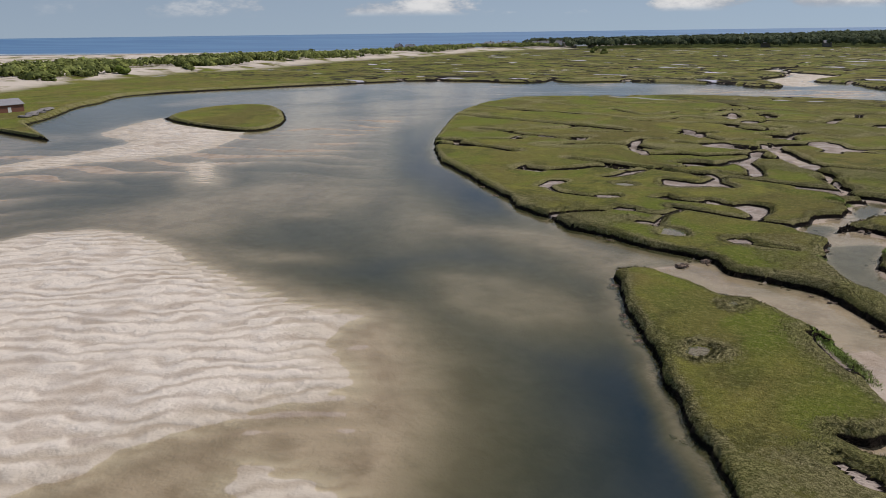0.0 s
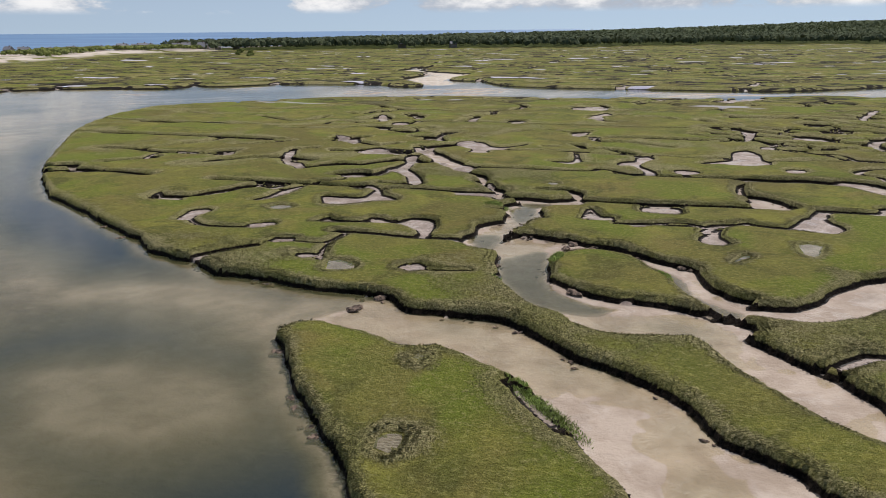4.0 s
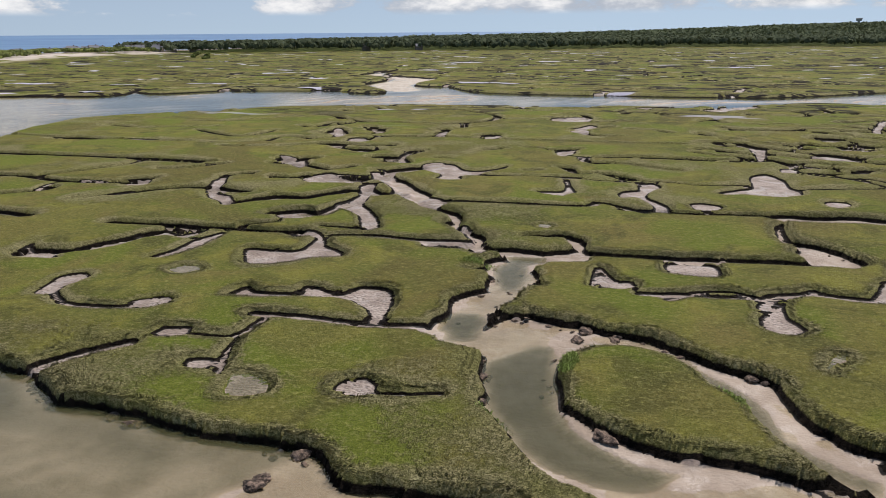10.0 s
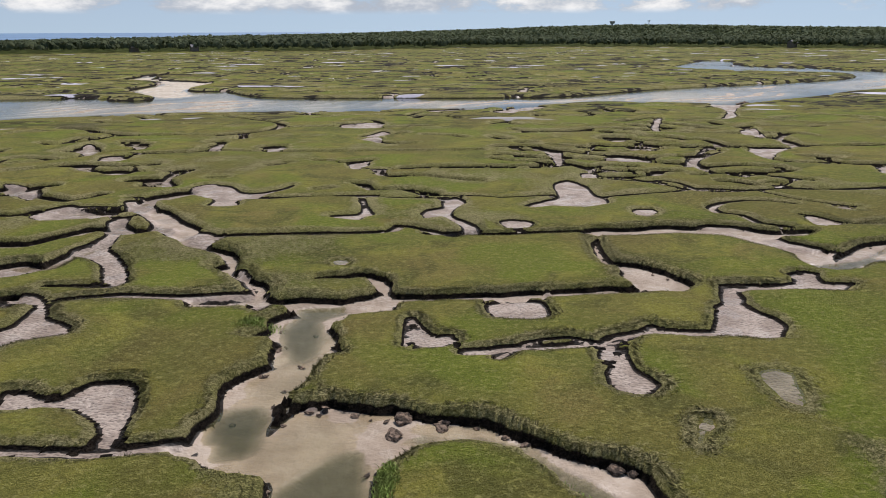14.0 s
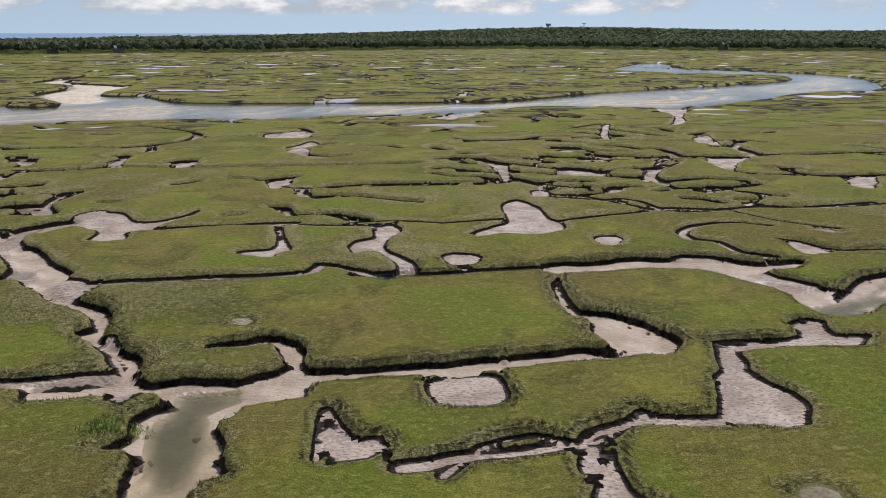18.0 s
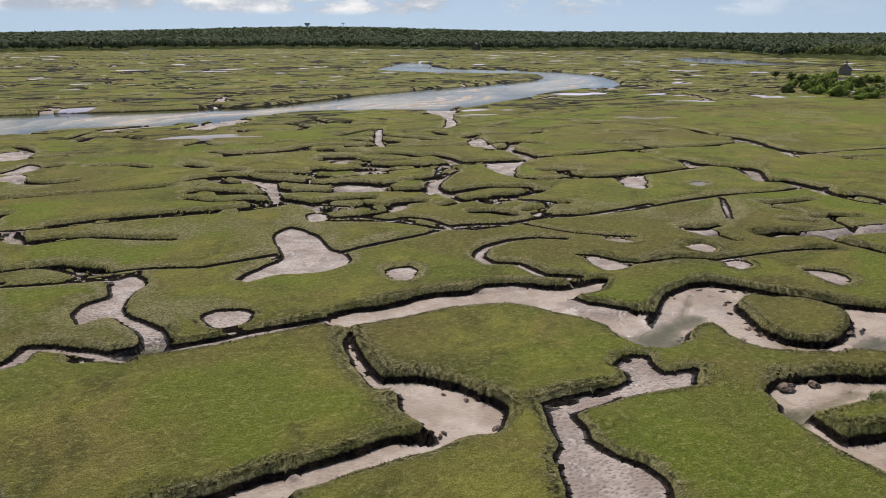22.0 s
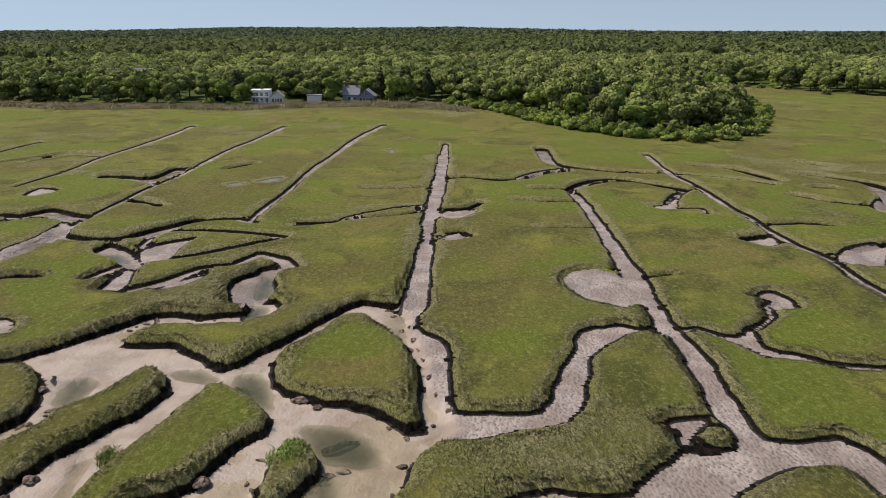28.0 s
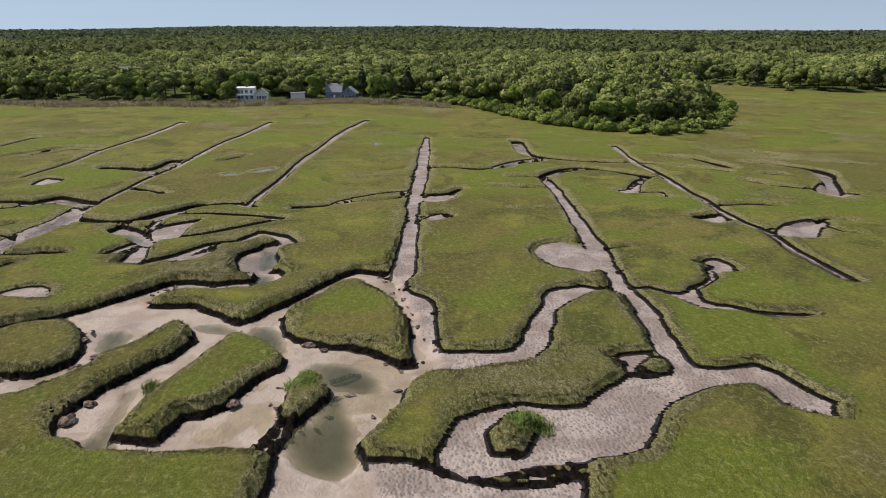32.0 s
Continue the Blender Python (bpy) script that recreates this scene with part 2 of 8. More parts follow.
def fill_water(k):
    p = place(k)
    depth = attr(k, "depth")
    # water tint by depth; the deep blue also has reflected sky painted in
    body = k.mix(k.ramp(depth, 0.1, 2.2), k.mix(k.ramp(depth, 0.0, 0.7), (0.245, 0.238, 0.125), (0.080, 0.083, 0.026)), (0.006, 0.021, 0.034))
    surf = k.math("MULTIPLY", k.ramp(k.math("SINE", k.math("ADD", k.math("MULTIPLY", depth, 7.0), k.math("MULTIPLY", k.noise(p, 0.012, 3.0), 9.0))), 0.35, 0.75), k.ramp(depth, 5.0, 1.2))
    sea = k.mix(k.ramp(k.noise(k.scaled(p, (0.25, 1.0, 1.0)), 0.006, 3.0), 0.4, 0.6), (0.055, 0.165, 0.330), (0.085, 0.215, 0.380))
    sea = k.mix(surf, k.mix(k.ramp(depth, 4.5, 1.0), sea, (0.16, 0.27, 0.33)), (0.80, 0.82, 0.82))
    body = k.mix(attr(k, "open"), body, sea)
    thick = k.math("SUBTRACT", 1.0, k.math("POWER", 2.718, k.math("MULTIPLY", depth, -1.25)), clamp=True)
    wave = k.noise(k.scaled(p, (0.7, 1.7, 1.0)), 1.6, 3.0, 0.55, 0.4)
    swell = k.noise(p, 0.35, 2.0)
    gust = k.ramp(k.noise(p, 0.02, 2.0), 0.40, 0.62, 0.25, 1.0)
    h = k.math("MULTIPLY", k.math("ADD", wave, k.math("MULTIPLY", swell, 0.6)), gust)
    b = k.add("ShaderNodeBump", {"Height": h, "Strength": 0.35, "Distance": 0.06})
    under = k.add("ShaderNodeMixShader", {0: thick, 1: k.add("ShaderNodeBsdfTransparent", {"Color": (0.94, 0.94, 0.88, 1)}).outputs[0],
                                          2: k.add("ShaderNodeBsdfDiffuse", {"Color": body}).outputs[0]})
    wide = attr(k, "open")
    gl = k.add("ShaderNodeBsdfGlossy", {"Roughness": k.math("ADD", 0.06, k.math("MULTIPLY", wide, 0.4)), "Normal": b.outputs[0]})
    fr = k.add("ShaderNodeFresnel", {"IOR": 1.33, "Normal": b.outputs[0]})
    shine = k.math("MINIMUM", fr.outputs[0], k.math("SUBTRACT", 0.8, k.math("MULTIPLY", wide, 0.58)))
    finish(k, k.add("ShaderNodeMixShader", {0: shine, 1: under.outputs[0], 2: gl.outputs[0]}).outputs[0])


MARSH = material("marsh_grass", fill_marsh)
BED = material("tidal_mud_and_sand", fill_bed)
WATER = material("tidal_water", fill_water)

# ---- the plan of banks, creeks, ditches and pans ----
CUTS, PANS, DITCHES, ISLETS, SHOALS, POOLS, BANKS = [], [], [], [], [], [], []


def cut(depth, pts):
    CUTS.append((depth, np.array(pts)))


def pan(depth, pts):
    PANS.append((depth, np.array(pts)))


def ditch(width, depth, pts):
    DITCHES.append((width, depth, np.array(pts)))


def islet(pts):
    ISLETS.append(np.array(pts))


def bank(pts):
    BANKS.append(np.array(pts))


def pool(depth, pts):
    POOLS.append((depth, np.array(pts)))


def shoal(rise, pts):
    SHOALS.append((rise, np.array(pts)))


# plan begin
cut(1.55, [(-27.09, 54.89), (-20.66, 59.7), (-16.97, 55.84), (-13.28, 55.87), (-7.205, 55.02), (-3.097, 51.54), (-0.036, 48.43), (3.004, 46.44), (6.459, 44.02), (9.418, 40.03), (10.7, 36.66), (12.83, 35.16), (14.78, 33.75), (15.96, 31.59), (17.84, 30.17), (20.58, 29.43), (22.35, 28.04), (20.38, 22.55), (16.34, 21.68), (12.07, 24.61), (11.06, 26.19), (9.638, 28.03), (7.98, 28.66), (7.229, 27.71), (6.134, 26.03), (4.764, 23.15), (3.166, 22.8), (1.503, 23.45), (0.97, 23.91), (1.475, 24.43), (3.018, 24.53), (4.344, 26.45), (4.772, 28.72), (4.082, 29.91), (2.931, 31.31), (0.779, 34.83), (-1.298, 39.21), (-3.539, 42.63), (-6.562, 44.07), (-9.006, 46.17)] + [(-11.37, 47.49), (-14.46, 46.71), (-16.76, 48.28), (-20.96, 49.42), (-23.41, 50.7), (-25.94, 49.85), (-26.86, 48.05), (-29.19, 50.87)])  # creek_one
cut(1.2, [(-5.375, 41.9), (-4.14, 41.69), (-2.275, 39.86), (-0.787, 37.49), (0.099, 35.59), (-0.039, 34.66), (-1.237, 36.24), (-3.361, 39.31)])  # island_slot
cut(1.5, [(-12.4, 92.96), (-10.76, 89.09), (-11.97, 84.85), (-13.98, 80.19), (-17.21, 80.36), (-14.46, 78.12), (-11.04, 77.65), (-10.16, 74.58), (-10.28, 71.84), (-9.268, 69.03), (-9.733, 67.57), (-7.932, 64.48), (-6.361, 62.09), (-4.73, 59.31), (-3.304, 58), (-1.319, 56.61), (-0.118, 54.96), (4.128, 53.05), (14.9, 54.87), (16.13, 57.95), (12.51, 59.61), (10.42, 61.21), (8.301, 62.13), (7.311, 62.29), (3.85, 62.39), (1.435, 63.38), (-0.359, 64.56), (-1.864, 66.29), (-3.488, 68.15), (-3.97, 70.86), (-4.274, 73.88), (-3.881, 76.75), (-1.732, 78.53), (2.12, 78.91), (5.743, 77.73), (7.736, 73.26), (9.95, 69.92), (10.18, 67.47), (10.85, 65.67), (11.75, 63.7)] + [(13.57, 60.95), (15.31, 59.85), (17.04, 64.58), (15.13, 65.8), (13.66, 68.05), (13.02, 71.31), (12.56, 74.35), (9.972, 76.19), (6.759, 78.47), (3.79, 81.7), (0.347, 82.48), (-2.721, 84.09), (-5.948, 85.05), (-9.459, 87.63), (-8.434, 93.02), (-7.15, 97.12), (-9.441, 102.2), (-11.33, 100.8)])  # creek_two
cut(1.48, [(71.7, 110.2), (71.83, 107.5), (73.15, 105.1), (76.43, 103.3), (79.24, 101.1), (80.58, 98.16), (80.86, 92.08), (83.41, 91.69), (85.21, 91.42), (85.02, 89.3), (83.09, 88.14), (79.81, 89.65), (78.39, 91.61), (79.27, 96.17), (78.29, 99.16), (74.83, 101.2), (74.41, 96.51), (71.45, 93.26), (69.39, 91.11), (71.09, 89.24), (75.64, 86.33), (80.08, 83.49), (84.2, 80.22), (83.06, 77.79), (80.26, 76.04), (76.95, 75.53), (69.77, 74.43), (63.88, 73.98), (58.85, 72.77), (56.56, 74.37), (53.58, 76.05), (49.52, 77.72), (47.16, 79.01), (45.27, 80.67), (46.19, 85.19), (46.73, 86.56), (46.8, 92.24), (47.74, 96.97), (49.54, 98.4), (49.06, 99.46)] + [(52.87, 101.3), (54.81, 100), (57.38, 99.26), (60.14, 97.56), (61.79, 95.64), (65.69, 94.39), (67.95, 94.87), (69.93, 97.22), (66.59, 98.48), (64.1, 99.81), (61.44, 102.1), (58.6, 104), (61.74, 105.5), (62.97, 103.6), (65.43, 103.4), (69.39, 104.5), (69.6, 106.9), (69.45, 109.2)])  # creek_west
islet([(70.9, 87.13), (72.17, 86.66), (76.2, 84.25), (79.98, 82.34), (80.62, 80.08), (78.85, 78.89), (74, 76.13), (68.56, 74.98), (62.91, 74.94), (58.99, 74.45), (58.68, 75.94), (60.16, 77.19), (61.71, 78.51), (62.87, 80.32), (63.03, 82.11), (64.85, 84.98), (66.64, 86.51)])  # islet_hex
islet([(49.36, 96.38), (50.81, 95.96), (53.73, 95.66), (56.59, 94.79), (61.56, 93.07), (65.97, 91.53), (66.39, 90.03), (65.18, 88.66), (62.96, 86.94), (60.92, 85.77), (59.1, 85.71), (57.53, 87.26), (54.87, 88.28), (53.14, 89), (51.92, 90.48), (51.71, 91.82), (50.16, 92.04), (48.19, 92.71), (48.68, 95.14)])  # islet_long
islet([(46.73, 86.56), (48.71, 85.65), (51.45, 85.09), (54.95, 84.89), (57.67, 84.09), (57.99, 82.92), (56.23, 81.75), (54.27, 81.4), (51.9, 82.65), (50.06, 83.83), (48.3, 84.25), (46.67, 84.64), (45.72, 85.73)])  # islet_green
islet([(56.95, 103.2), (58.81, 101.8), (61.29, 100.4), (64.54, 99.11), (67.12, 98.2), (69.31, 97.03), (68.2, 95.08), (66.23, 94.45), (62.28, 95.79), (59.69, 97.4), (56.97, 99.1), (54.45, 99.89), (51.86, 100.8)])  # islet_spit
cut(0.9, [(193.2, 65.55), (191.1, 64.97), (158.1, 67.22), (134.9, 69.1), (121.6, 70.54), (120.6, 68.38), (117.1, 71.22), (101.7, 72.39), (91.76, 73.2), (87.47, 73.2), (81.81, 73.94), (80.1, 74.3), (76.87, 74.7), (72.26, 72.5), (68.33, 72.37), (62.7, 72.6), (60.51, 72.63), (60.19, 68.95), (60.34, 66.27), (62.05, 65.27), (67.51, 63.18), (71.26, 61.31), (73.36, 60.83), (74.78, 59.94), (75.98, 55.95), (74.92, 52.86), (87.64, 51.93), (105.5, 49.83), (123.7, 48.3), (133.9, 47.9), (135.3, 46.56), (125.7, 46.39), (106.9, 47.84), (93.07, 48.91), (83.38, 50.02), (75.53, 50.93), (71.72, 50.65), (67.02, 50.66), (64.08, 51.37), (60.84, 51.56)] + [(57.02, 52.14), (55.7, 52.11), (55.23, 49.77), (55.67, 46.95), (53.88, 45.86), (50.7, 45.01), (49.2, 44.14), (47.2, 45.55), (48.84, 47.78), (50.96, 48.03), (52.53, 48.73), (52.4, 51.64), (51.18, 54.62), (49.62, 56.66), (46.67, 59), (44.29, 60.47), (42.15, 72.42), (45.21, 73.99), (47.33, 73.16), (49.05, 72.3), (50.45, 69.97), (51.09, 67.27), (50.33, 64.83), (50.17, 63.02), (51.44, 61.68), (53.49, 59.63), (54.96, 58.1), (57.52, 57.82), (58.04, 58.51), (58.85, 57.13), (59.11, 54.58), (58.17, 54.73), (56.09, 56.63), (54.73, 57.35), (54.8, 54.42), (56.28, 53.77), (59.07, 54.14), (63.14, 53.45), (69.14, 52.69), (74.09, 52.29)] + [(74.97, 53.41), (73.97, 55.97), (68.54, 60.66), (62.32, 62.44), (58.86, 64.6), (57.95, 66.72), (57.19, 71.03), (56.93, 72.91), (56.81, 74.35), (57.73, 75.13), (64.04, 75.82), (71.23, 76.17), (80.28, 76.33), (91.94, 75.2), (104.7, 74), (118, 73.07), (151.8, 69.97), (181.8, 67.18)])  # ditch_main
islet([(47.09, 70.47), (49.08, 69.11), (49.93, 67.87), (49.2, 66.93), (47.35, 66.81), (45.71, 67.53), (44.23, 68.66), (44.39, 70.56)])  # mud_islet
pan(0.5, [(88.25, 58.72), (91.47, 57.34), (92.4, 54.71), (90.28, 51.83), (87.58, 51.28), (83.38, 50.02), (80.03, 54.18), (82.13, 57.27), (85.12, 58.44)])  # keyhole_pan
ditch(1.2, 0.8, [(73.67, 52.71), (74.57, 48.99), (72.14, 47.17), (68.5, 45.56)])  # side_ditch
pan(0.9, [(73.82, 49.28), (72.8, 46.33), (74.91, 43.96), (70.47, 44.62), (68.92, 42.69), (66.67, 39.67), (65.72, 36.07), (65.39, 39.39), (67.23, 43.04), (68.5, 45.56), (71.39, 46.95)])  # east_pan
ditch(1.4, 0.9, [(74.13, 44.03), (77.1, 40.86), (80.56, 39.81), (79.41, 37.25)])  # ditch_b
pan(0.8, [(82.52, 40.48), (84.23, 37.39), (80.26, 36.5), (78.6, 38.29), (78.76, 40.05), (81.46, 39.38)])  # cup_pan
ditch(1.7, 1.0, [(172.9, 21.75), (154, 24), (146.2, 24.46), (138.5, 24.04), (123.7, 25), (115.4, 24.96), (108.2, 25.74), (100.3, 25.64), (94.67, 24.86), (86.39, 26.12), (81.22, 26.02), (74.92, 26.01)])  # ditch_c
ditch(1.0, 0.8, [(149.4, 64.69), (144.6, 58.01), (150.1, 52.77), (154.3, 48.61), (157.2, 43.32), (155.4, 38.99)])  # ditch_d
ditch(1.0, 0.8, [(184.2, 43.69), (170.9, 44.2), (159.4, 44.05), (155.4, 38.99), (151.7, 28.31), (149.3, 23.34), (144.8, 15.96), (138.3, 10.02)])  # ditch_e
ditch(1.3, 0.9, [(135.4, 47.27), (140.3, 42.76), (142.7, 37.82), (141.1, 32.87), (136.4, 30.16), (133.5, 27.55)])  # ditch_f
pan(0.6, [(122.7, 37.32), (124.6, 34.3), (132.2, 29.59), (133.5, 27.55), (126.6, 31.63), (121.5, 33.51), (120.5, 36.65)])  # pan_r
ditch(0.8, 0.7, [(120.7, 33.81), (120.7, 30.05), (117.1, 30.58)])  # ditch_g
ditch(0.8, 0.6, [(129, 57.23), (127.7, 53.6), (127.3, 48.89)])  # ditch_h
ditch(0.8, 0.6, [(111.1, 56.73), (110.8, 53.46), (111.1, 49.21)])  # ditch_i
ditch(1.0, 0.8, [(147.7, 0.693), (144.8, -3.53), (141.5, -6.188), (135.6, -7.052), (128, -4.321), (120.2, 0.777)])  # ditch_j
ditch(1.0, 0.8, [(129.5, 11.32), (125.3, 7.519), (121.6, 1.823)])  # ditch_k
pan(0.7, [(121.7, 2.749), (128.1, -3.344), (128, -4.809), (119.3, 0.395), (116.9, -2.771), (114.5, 2.575), (117.4, 3.486)])  # pan_j
ditch(0.9, 0.7, [(154.6, -5.402), (149.4, -9.73), (146.2, -16.07), (143, -21.98)])  # ditch_l
ditch(0.9, 0.8, [(110.5, 23.77), (111.2, 19.91), (109.8, 16.29)])  # ditch_m
pan(0.7, [(103.9, 31.91), (105.9, 29.36), (105.1, 27.28), (101.9, 27.2), (100.1, 29.69), (102.3, 31.03)])  # pan_s
pan(0.8, [(94.61, 24.15), (99.75, 19.6), (101.7, 14.39), (99.2, 13.57), (96.57, 16.07), (91.67, 19.98), (91.92, 22.76)])  # pan_t
ditch(0.9, 0.8, [(97.9, 15.21), (93.76, 14.87), (93.09, 13.22)])  # ditch_n
ditch(0.8, 0.7, [(126.7, 71.18), (125, 75.38), (122.5, 79.86), (119, 84.08), (115.5, 86.36), (113.9, 91.1)])  # ditch_o
ditch(0.9, 0.7, [(139.1, 70.58), (139.1, 76.18), (138.7, 82.23)])  # ditch_p
pan(0.5, [(121.6, 70.54), (122.1, 66.47), (126, 63.79), (119.2, 65.85), (116.9, 69.51)])  # pan_u
pan(0.6, [(106, 71.64), (108.9, 69.25), (109.3, 66.8), (106.5, 67.47), (105, 70.31)])  # pan_v
ditch(1.5, 1.0, [(231.7, 81.44), (204, 87.61), (177.1, 91.34), (157.3, 94.26), (137.4, 95.99), (127.4, 97.31), (116.7, 98.46)])  # ditch_q
ditch(1.3, 0.9, [(228.8, 110.3), (201.1, 113.4), (186.5, 116.1), (166.4, 117.7), (153.3, 118.7), (142.3, 120.6), (130.5, 121.5), (119.6, 122.6), (113.8, 122.7)])  # ditch_r
ditch(1.0, 0.8, [(231.5, 137), (211.2, 137.6), (193.4, 139.2), (174.7, 141.5), (160.5, 141.7), (149.8, 143.4), (143.5, 144.4)])  # ditch_s
ditch(0.8, 0.7, [(169.9, 154.8), (177.1, 150.9), (176.3, 142.1)])  # ditch_t
ditch(1.0, 0.8, [(152.8, 132.3), (151.1, 126.5), (147.2, 122.1)])  # ditch_u
ditch(0.9, 0.7, [(131.7, 119.6), (129.1, 115.6), (127.7, 113.4)])  # ditch_v
ditch(1.6, 1.1, [(52.48, 201.3), (57.25, 200.3), (62.92, 200.6), (70.28, 199.3), (79.8, 198.7), (86.14, 197.4), (92.81, 194.1), (98.94, 196.9), (107.3, 194.4), (120.2, 194.4), (136.6, 192.2), (147.7, 189.2)])  # drain_a
pan(0.6, [(83.8, 195.7), (89.61, 195.1), (92.81, 194.1), (86.52, 187.9), (82.14, 182.5), (80.87, 184)])  # pan
ditch(1.4, 1.0, [(90.41, 177.2), (93.24, 171.3), (101.9, 171.7), (113.5, 170.9), (116.3, 170.4)])  # drain_b
ditch(1.6, 1.0, [(51.67, 153.7), (55.62, 152.7), (60.24, 151), (65.88, 151.5), (72.27, 149.8), (80.36, 149.2), (90.56, 149.7), (102.6, 149.9), (112.4, 147.9), (119.4, 147.8), (124.4, 146.1)])  # drain_c
ditch(1.3, 0.9, [(120.9, 177.8), (124.4, 171.3), (124.7, 165.5), (120.3, 157.7), (121.3, 151.7), (119.4, 147.8)])  # drain_d
ditch(1.4, 0.9, [(119.1, 143.9), (118.3, 135.3), (120.7, 130), (119.5, 124.2)])  # drain_e
ditch(0.9, 0.7, [(149.8, 171.8), (162.9, 170.7), (178.5, 168.4), (199.2, 165.7)])  # drain_g
ditch(0.9, 0.7, [(158.9, 195.7), (154.9, 180.5), (148.5, 169.2)])  # drain_h
ditch(0.8, 0.7, [(152.7, 131.3), (148.2, 123.7)])  # drain_i
pan(0.7, [(94.7, 165.6), (97.71, 165.9), (96.82, 161.5), (93.83, 159.2), (92.66, 162.1)])  # pan
pan(0.25, [(104.9, 159.5), (107.8, 159.3), (106.9, 157.1), (104, 156.6)])  # pond_blue
ditch(1.6, 1.0, [(39.06, 165.5), (42.59, 164.8), (46.05, 160.6), (48.96, 160.8), (51.18, 158.1), (51.91, 151.6)])  # drain_j
pan(0.6, [(86.94, 129.5), (90.97, 129.5), (96.81, 127.5), (103.5, 126.7), (109.6, 125.2), (118.9, 124.9), (112.1, 122.1), (102, 123.9), (95.85, 125), (89.66, 127.6), (86.7, 128.4)])  # pan
ditch(1.2, 0.9, [(100.2, 147.9), (90.36, 138.1)])  # drain_k
ditch(1.0, 0.8, [(71.8, 124.7), (78.14, 124), (85.1, 122.7), (89.08, 120.9)])  # drain_l
pan(0.6, [(77.94, 117.2), (80.43, 114.9), (79.56, 112.5), (76.25, 111.7), (76.67, 113.4)])  # pan
pan(0.6, [(72.82, 124.2), (74.99, 123.3), (74.57, 121.3), (71.51, 120.7), (71.52, 122.3)])  # pan
ditch(0.9, 0.7, [(93.16, 124.3), (92.5, 120.3), (93.92, 117.7)])  # drain_m
ditch(1.0, 0.8, [(59.03, 134.3), (60.91, 132.7), (61.54, 129.7), (63.42, 128), (68.62, 127.6), (72.15, 125)])  # drain_n
pan(0.5, [(66.67, 138), (68.86, 137.3), (69.32, 134.8), (67.37, 135.2)])  # pan
pan(0.5, [(73.4, 130.9), (76.28, 130.6), (76.78, 128.8), (74.48, 126.9), (72.99, 128.7)])  # pan
pan(0.6, [(79.89, 138.1), (83.21, 136.5), (82.52, 133.5), (79.63, 132.5), (79.26, 135.6)])  # pan
cut(1.4, [(-36.97, 149.6), (-33.86, 147.8), (-29.38, 140.3), (-26.93, 136.9), (-28.07, 133.5), (-27.49, 130.8), (-23.75, 127.7), (-21.01, 125), (-19.51, 121.9), (-19.32, 119.3), (-19.53, 117.5), (-17.32, 114.9), (-14.83, 112.3), (-14.71, 110.8), (-14.8, 108.5), (-12.99, 107.2), (-11.14, 107.8), (-6.661, 106.9), (-3.869, 107.8), (-2.647, 109), (-3.353, 111.2), (-4.085, 113), (-6.311, 112.8), (-9.835, 112.9), (-9.757, 114), (-6.905, 114.6), (-3.692, 114.6), (-1.809, 111.4), (-1.365, 107.8), (5.849, 106.9), (14.74, 106.8), (21.43, 107.1), (24.12, 106.1), (24.34, 107.1), (24.1, 110.6), (24.93, 113.3), (23.59, 113.9), (23.8, 118.9), (24.62, 123.7), (25.79, 125.3)] + [(24.88, 120.3), (24.59, 115.8), (27.65, 114.5), (29.68, 110.8), (30.48, 108.8), (30.55, 107.1), (28.08, 104.8), (26.32, 105.1), (23.69, 104.6), (18.76, 105), (10.65, 104.6), (1.476, 105.2), (-1.368, 105.1), (-1.753, 102.7), (-3.271, 102.5), (-6.241, 102.3), (-6.832, 101), (-8.145, 100.2), (-9.107, 99.67), (-8.875, 97.09), (-6.901, 95.55), (-6.375, 93.7), (-11.58, 94.26), (-11.57, 97), (-12.37, 97.75), (-13.96, 97.75), (-14.7, 98.18), (-13.16, 99.77), (-13.48, 101.9), (-12.52, 103.1), (-10.87, 104), (-12.22, 105.3), (-14.74, 106.5), (-17.18, 105.9), (-21.5, 106), (-22.43, 108.6), (-18.59, 108.3), (-15.61, 108.6), (-16.1, 111.5), (-17.49, 113.8)] + [(-19.83, 117), (-21.76, 119.2), (-20.21, 120.1), (-21.19, 122.9), (-23.59, 125.5), (-26.95, 128.3), (-29.77, 133.8), (-29.57, 136.5), (-31.18, 139.7), (-34.39, 142.3)])  # pool_creek
ditch(2.2, 1.2, [(-27.78, 132.5), (-22.96, 132.5), (-17.46, 132.4), (-11.82, 132.2), (-6.036, 131.7), (-0.749, 132.1), (0.51, 134.8), (4.085, 132.1), (7.396, 128.7)])  # trunk_a
pan(0.8, [(-34.02, 163.8), (-31.83, 166.8), (-27.66, 165.3), (-24.59, 159.8), (-21.92, 159.3), (-18.62, 162), (-16.73, 165.1), (-17.05, 161.7), (-20.76, 156.9), (-21.67, 154.2), (-24.57, 154.7), (-24.14, 149.7), (-28.82, 150.1), (-28.68, 154.6), (-32.06, 158.1), (-35.15, 155.8), (-38.93, 155.1), (-39.78, 157.5), (-36.12, 158.9), (-33.72, 161.5)])  # pan_wide
ditch(1.3, 0.9, [(-25.52, 154.3), (-21.05, 154.6), (-16.89, 155.3), (-11.77, 155), (-7.347, 155.1), (-2.083, 154.7)])  # trunk_b
pan(0.9, [(-9.215, 142.1), (-5.327, 142.5), (-4.793, 146.2), (-5.328, 151.2), (-4.295, 153), (-3.548, 145.9), (-2.979, 140.9), (-4.58, 140.1), (-5.153, 138.4), (-7.741, 139.5), (-9.765, 141)])  # pan_y
